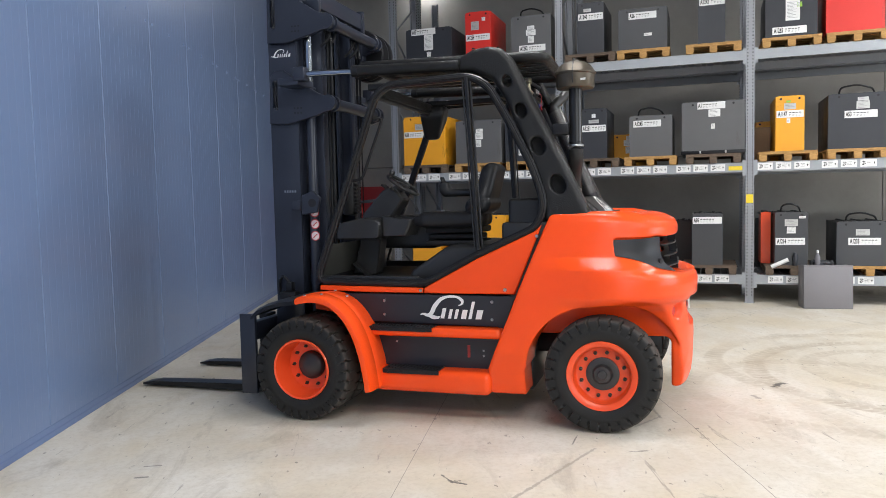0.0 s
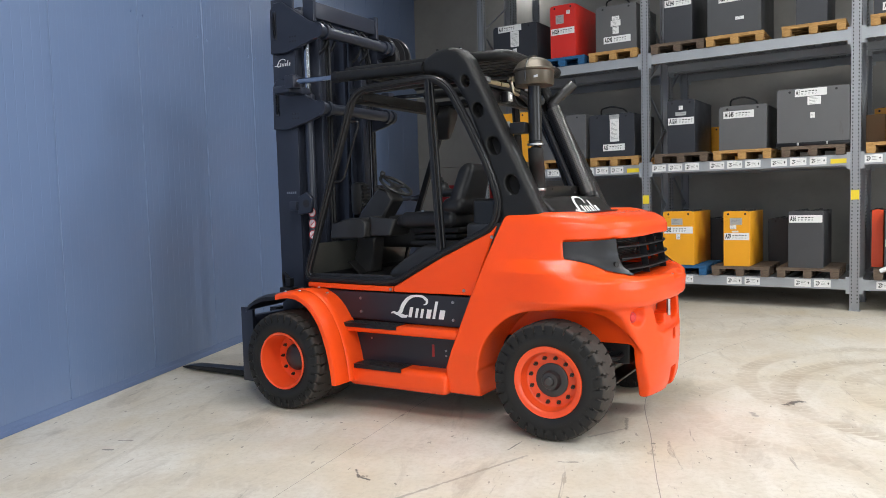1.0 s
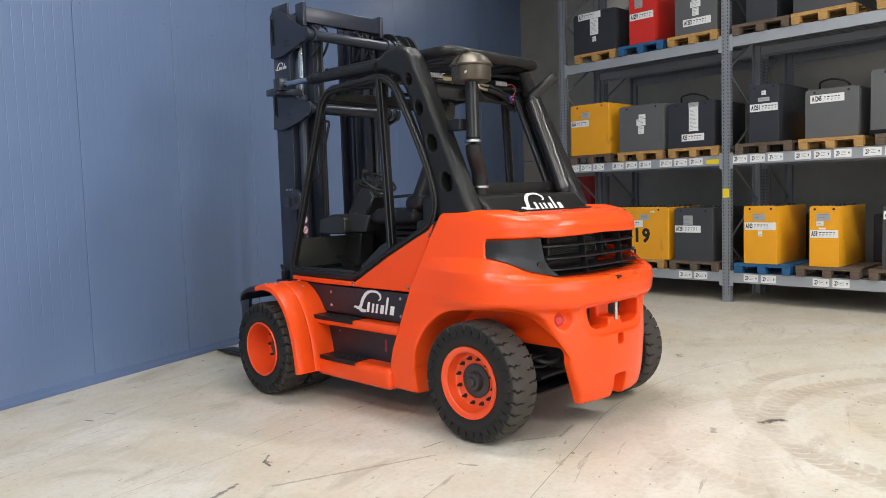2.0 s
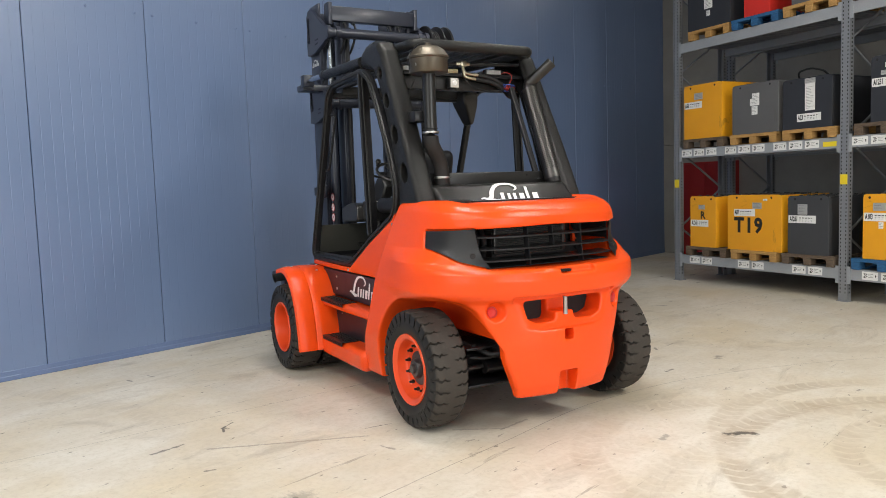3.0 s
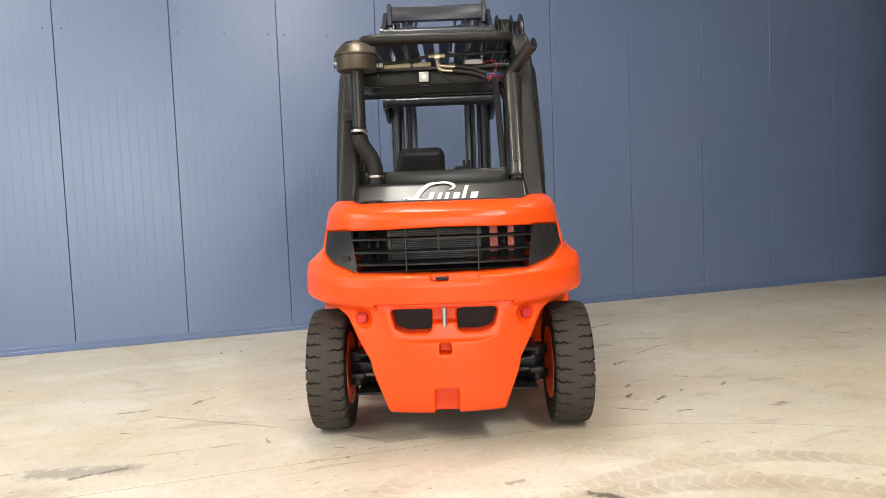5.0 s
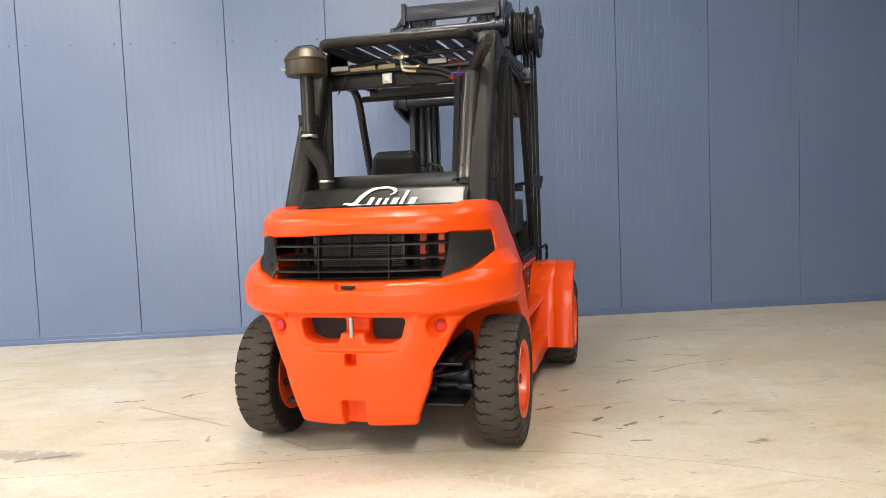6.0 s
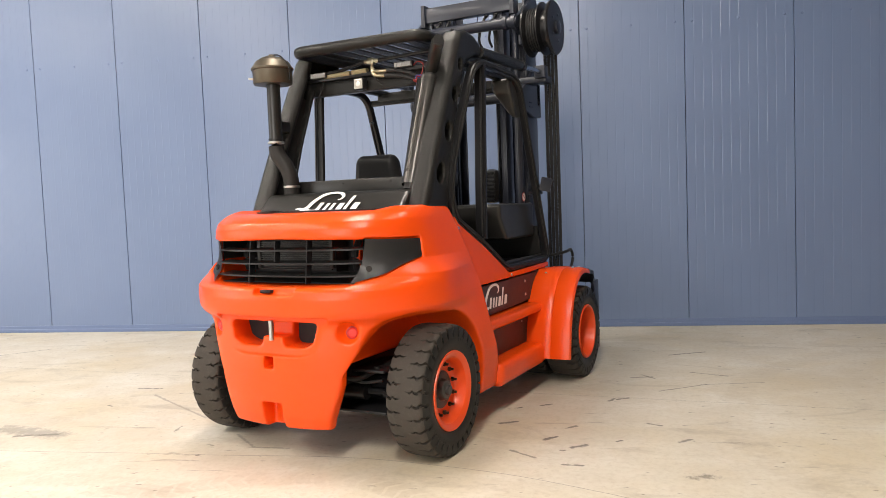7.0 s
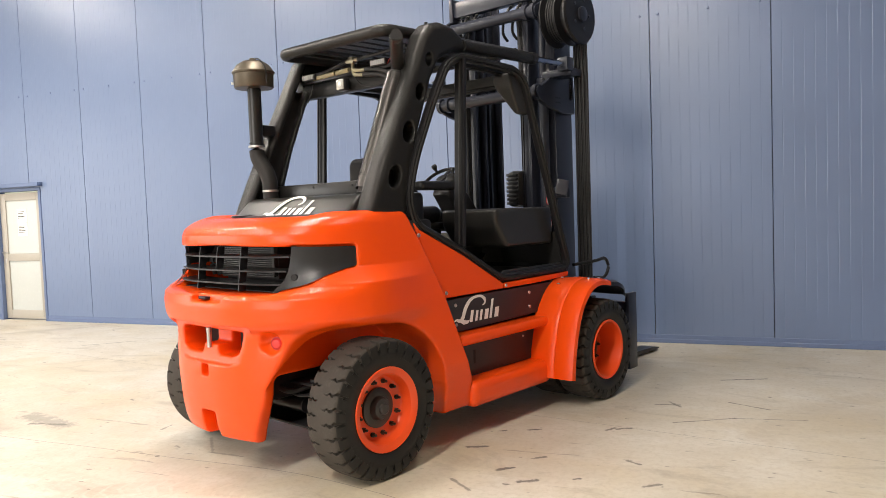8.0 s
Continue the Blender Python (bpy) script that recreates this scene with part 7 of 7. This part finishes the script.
# ---- carriage and forks ----
SHIFT = Matrix.Translation((0, -0.06, 0))
carriage = part("fork_carriage", boxes((2.86, 2.94, -0.93, 0.93, 0.55, 0.70), (2.86, 2.94, -0.93, 0.93, 0.14, 0.28), bevel=0.008), MAST, truck, "blue-black fork carriage", at=SHIFT)
for side in (1, -1):
    part("side_plate", boxes((2.80, 2.94, side * 0.945 - 0.018, side * 0.945 + 0.018, 0.13, 0.785), bevel=0.005), MAST, carriage)
    part("upright_plate", boxes((2.80, 2.90, side * 0.30 - 0.02, side * 0.30 + 0.02, 0.14, 0.95), bevel=0.005), MAST, carriage)
    fork_line = [(2.95, 0.72), (3.03, 0.72), (3.035, 0.16), (3.06, 0.09), (3.20, 0.082), (4.18, 0.055), (4.30, 0.035), (4.30, 0.022), (4.20, 0.018), (3.05, 0.018), (2.98, 0.06)]
    part("fork", plate(fork_line, side * 0.44 - 0.075, side * 0.44 + 0.075, 0.004), BLACK, carriage, "black steel fork tine")
part("hydraulic_block", boxes((2.56, 2.70, 0.56, 0.66, 0.86, 0.94), (2.60, 2.66, 0.57, 0.63, 0.94, 1.02), bevel=0.008), BLACK, truck)
part("hydraulic_hose", tube([(2.62, 0.60, 1.0), (2.70, 0.60, 1.08), (2.78, 0.52, 1.0), (2.80, 0.46, 0.8)], 0.014, 8, 0.05), HOSE, truck)

# ---- air intake ----
SX, SY = 0.235, 0.56
intake = part("intake_pipe", tube([(SX, SY, 2.06), (SX, SY, 2.52)], 0.048, 24), HOOD, truck, "dark air intake pipe with mushroom cap")
part("intake_elbow", tube([(SX, SY, 2.085), (SX, SY, 1.98), (SX + 0.03, SY - 0.095, 1.84), (SX + 0.03, SY - 0.10, 1.68)], 0.056, 24, 0.10), RUBBER, intake, "matt black rubber elbow")
for p in ((SX, SY, 2.06), (SX + 0.03, SY - 0.10, 1.735)):
    part("hose_clamp", uncap(lathe(bmesh.new(), [(0.0585, -0.008), (0.0595, -0.006), (0.0595, 0.006), (0.0585, 0.008)], 28, "Z", p)), STEEL, intake, "bright hose clamp")
cap = lathe(bmesh.new(), [(0.05, 2.475), (0.135, 2.478), (0.140, 2.485), (0.142, 2.575), (0.150, 2.580), (0.152, 2.592), (0.143, 2.602), (0.118, 2.640), (0.075, 2.668), (0.025, 2.680), (0.022, 2.692), (0.0, 2.694)], 48, "Z", (SX, SY, 0))
cap_ob = part("intake_cap", cap, SOOT, intake, "heat-stained steel mushroom cap", smooth=45)
part("cap_wire", tube([(SX, SY - 0.154, 2.50), (SX, SY - 0.156, 2.60), (SX, SY - 0.07, 2.688), (SX, SY + 0.07, 2.688), (SX, SY + 0.156, 2.60), (SX, SY + 0.154, 2.50)], 0.0045, 6, 0.04), BLACK, cap_ob)
part("cap_sticker", boxes((-0.035, 0.035, -0.001, 0.001, -0.008, 0.008)), WHITE, cap_ob, at=pose(SX - 0.06, SY + 0.132, 2.525, 0, 0, 155), smooth=None)
part("intake_bracket", boxes((SX + 0.04, SX + 0.16, SY - 0.01, SY + 0.10, 2.14, 2.22), bevel=0.008), BLACK, intake)

# ---- exhaust with perforated guard ----
ex0, ex1 = Vector((0.245, -0.555, 1.67)), Vector((0.568, -0.562, 2.46))
exhaust = part("exhaust_pipe", tube([tuple(ex0 + Vector((0.05, 0, -0.10))), tuple(ex0), tuple(ex1)], 0.052, 20), SLOT_DARK, truck, "slanted exhaust with perforated heat shield")
axis = (ex1 - ex0).normalized()
side_v = axis.cross(Vector((0, 1, 0))).normalized()
out_v = axis.cross(side_v).normalized()
shield = bmesh.new()
length = (ex1 - ex0).length
rings = []
NS, NL = 52, 104
for i in range(NL + 1):
    row = []
    for j in range(NS):
        t = 2 * math.pi * j / NS
        row.append(shield.verts.new(ex0 + axis * (0.03 + (length - 0.05) * i / NL) + (side_v * math.cos(t) + out_v * math.sin(t)) * 0.067))
    rings.append(row)
for i in range(NL):
    for j in range(NS):
        shield.faces.new((rings[i][j], rings[i][(j + 1) % NS], rings[i + 1][(j + 1) % NS], rings[i + 1][j]))
inset = [f for k, f in enumerate(shield.faces) if 9 <= k // NS < NL - 3 and (k // NS) % 2 == 0 and k % 2 == 0]
bmesh.ops.delete(shield, geom=inset, context="FACES_ONLY")
part("heat_shield", shield, SHIELD, exhaust, "dark steel tube pierced by rows of holes", smooth=180)
tip = tube([tuple(ex1 - axis * 0.02), tuple(ex1 + axis * 0.03), (0.452, -0.680, 2.628), (0.432, -0.702, 2.655)], 0.044, 20, 0.04)
part("tailpipe", tip, HOOD, exhaust, "bent open tailpipe")
part("tail_mouth", lathe(bmesh.new(), [(0.039, 0.0), (0.039, 0.002)], 20, "Z"), SLOT_DARK, exhaust, at=look((0.424, -0.712, 2.652), (0.474, -0.662, 2.650)) @ Matrix.Diagonal((0.95, 1.25, 1, 1)))
part("shield_screw", lathe(bmesh.new(), [(0.016, 0), (0.016, 0.006), (0.0, 0.007)], 14, "X", (0, 0, 0)), SLOT_DARK, exhaust, at=pose(0.235, -0.548, 1.80, 0, 180, 0))

# ---- fittings under the roof ----
lamp_ob = part("work_lamp", solid("work_lamp", lambda x, y, z: rbox(x, y, z, 0.685, 0.10, 2.487, 0.032, 0.046, 0.046, 0.022), (0.64, 0.04, 2.43), (0.73, 0.16, 2.545), 0.006), BLACK, truck, "square rear work lamp with milky lens")
lens_ob = part("lens", boxes((0.647, 0.657, 0.063, 0.137, 2.450, 2.524), bevel=0.004), LENS, lamp_ob, "milky square lens")
part("bulb", lathe(bmesh.new(), [(0.0, -0.006), (0.015, -0.004), (0.020, 0.0)], 14, "X", (0.647, 0.10, 2.487)), WHITE, lens_ob)
part("lamp_bracket", boxes((0.70, 0.74, 0.085, 0.115, 2.47, 2.505), bevel=0.003), STEEL, lamp_ob)
valve = part("brass_valve", boxes((0.665, 0.715, -0.028, 0.022, 2.622, 2.668), (0.675, 0.705, -0.065, 0.060, 2.634, 2.657), bevel=0.004), BRASS, truck, "brass hydraulic tee fitting")
for y in (-0.056, 0.038):
    part("nut", tube([(0.69, y, 2.645), (0.69, y + 0.018, 2.645)], 0.017, 6), BRASS, valve)
part("steel_tube", tube([(0.69, 0.56, 2.595), (0.69, 0.30, 2.605), (0.69, 0.06, 2.645)], 0.013, 10, 0.05), BLACK, truck)
part("steel_tube", tube([(0.69, -0.065, 2.645), (0.69, -0.54, 2.66)], 0.015, 10), BLACK, truck)
for y0, y1, z in ((0.44, 0.20, 2.578), (0.18, 0.045, 2.582)):
    part("nylon_tube", tube([(0.70, y0, z), (0.70, y1, z + 0.004)], 0.020, 12), PALE_TUBE, truck, "yellowed nylon tube under the roof")
for dz, reach in ((0.0, -0.14), (-0.034, -0.12)):
    part("elbow", tube([(0.69, -0.004, 2.628), (0.685, -0.012, 2.575 + dz), (0.685, -0.08, 2.565 + dz), (0.685, reach, 2.562 + dz)], 0.014, 12, 0.03), BRASS, truck, "brass pipe elbow")
    part("supply_hose", tube([(0.685, reach, 2.562 + dz), (0.69, -0.28, 2.545 + dz), (0.70, -0.40, 2.49 + dz), (0.73, -0.47, 2.44 + dz), (0.79, -0.60, 2.43 + dz)], 0.018, 12, 0.08), HOSE, truck, "black hydraulic hose")
part("slack_cable", tube([(0.69, 0.0, 2.55), (0.68, -0.08, 2.46), (0.68, -0.24, 2.43), (0.69, -0.38, 2.45), (0.70, -0.44, 2.47)], 0.006, 8, 0.08), HOSE, truck, "thin slack black cable")
for y0 in (-0.36, 0.40):
    unit = part("marker_lamp", boxes((0.665, 0.71, y0, y0 + 0.155, 2.565, 2.61), bevel=0.006), HOOD, truck, "small oblong marker lamp")
    part("lens", boxes((0.660, 0.667, y0 + 0.010, y0 + 0.145, 2.571, 2.604), bevel=0.002), LENS_GREY, unit, "ribbed grey lens")
    for k in range(6):
        part("rib", boxes((0.6575, 0.661, y0 + 0.020 + k * 0.021, y0 + 0.028 + k * 0.021, 2.575, 2.600)), GALV, unit, smooth=None)
rnd = random.Random(3)
for k, col in enumerate((RED_WIRE, RED_WIRE, BLUE_WIRE, RED_WIRE, BLUE_WIRE, BLUE_WIRE, RED_WIRE)):
    pts = [(0.66 + rnd.uniform(-0.015, 0.02), -0.42 + rnd.uniform(-0.06, 0.05), 2.47 + rnd.uniform(-0.035, 0.03)) for _ in range(4)]
    part("loose_wire", tube([(0.70, -0.52, 2.48)] + pts + [(0.70, -0.50, 2.44)], 0.0035, 6, 0.03), col, truck, "loose coloured wire")
part("loose_wire", tube([(0.70, -0.34, 2.56), (0.67, -0.40, 2.60), (0.66, -0.46, 2.575), (0.66, -0.45, 2.52), (0.67, -0.42, 2.48)], 0.0038, 6, 0.04), RED_WIRE, truck, "loose coloured wire")
part("thin_cable", tube([(0.70, 0.46, 2.56), (0.68, 0.44, 2.50), (0.67, 0.50, 2.40)], 0.005, 6, 0.03), HOSE, truck)
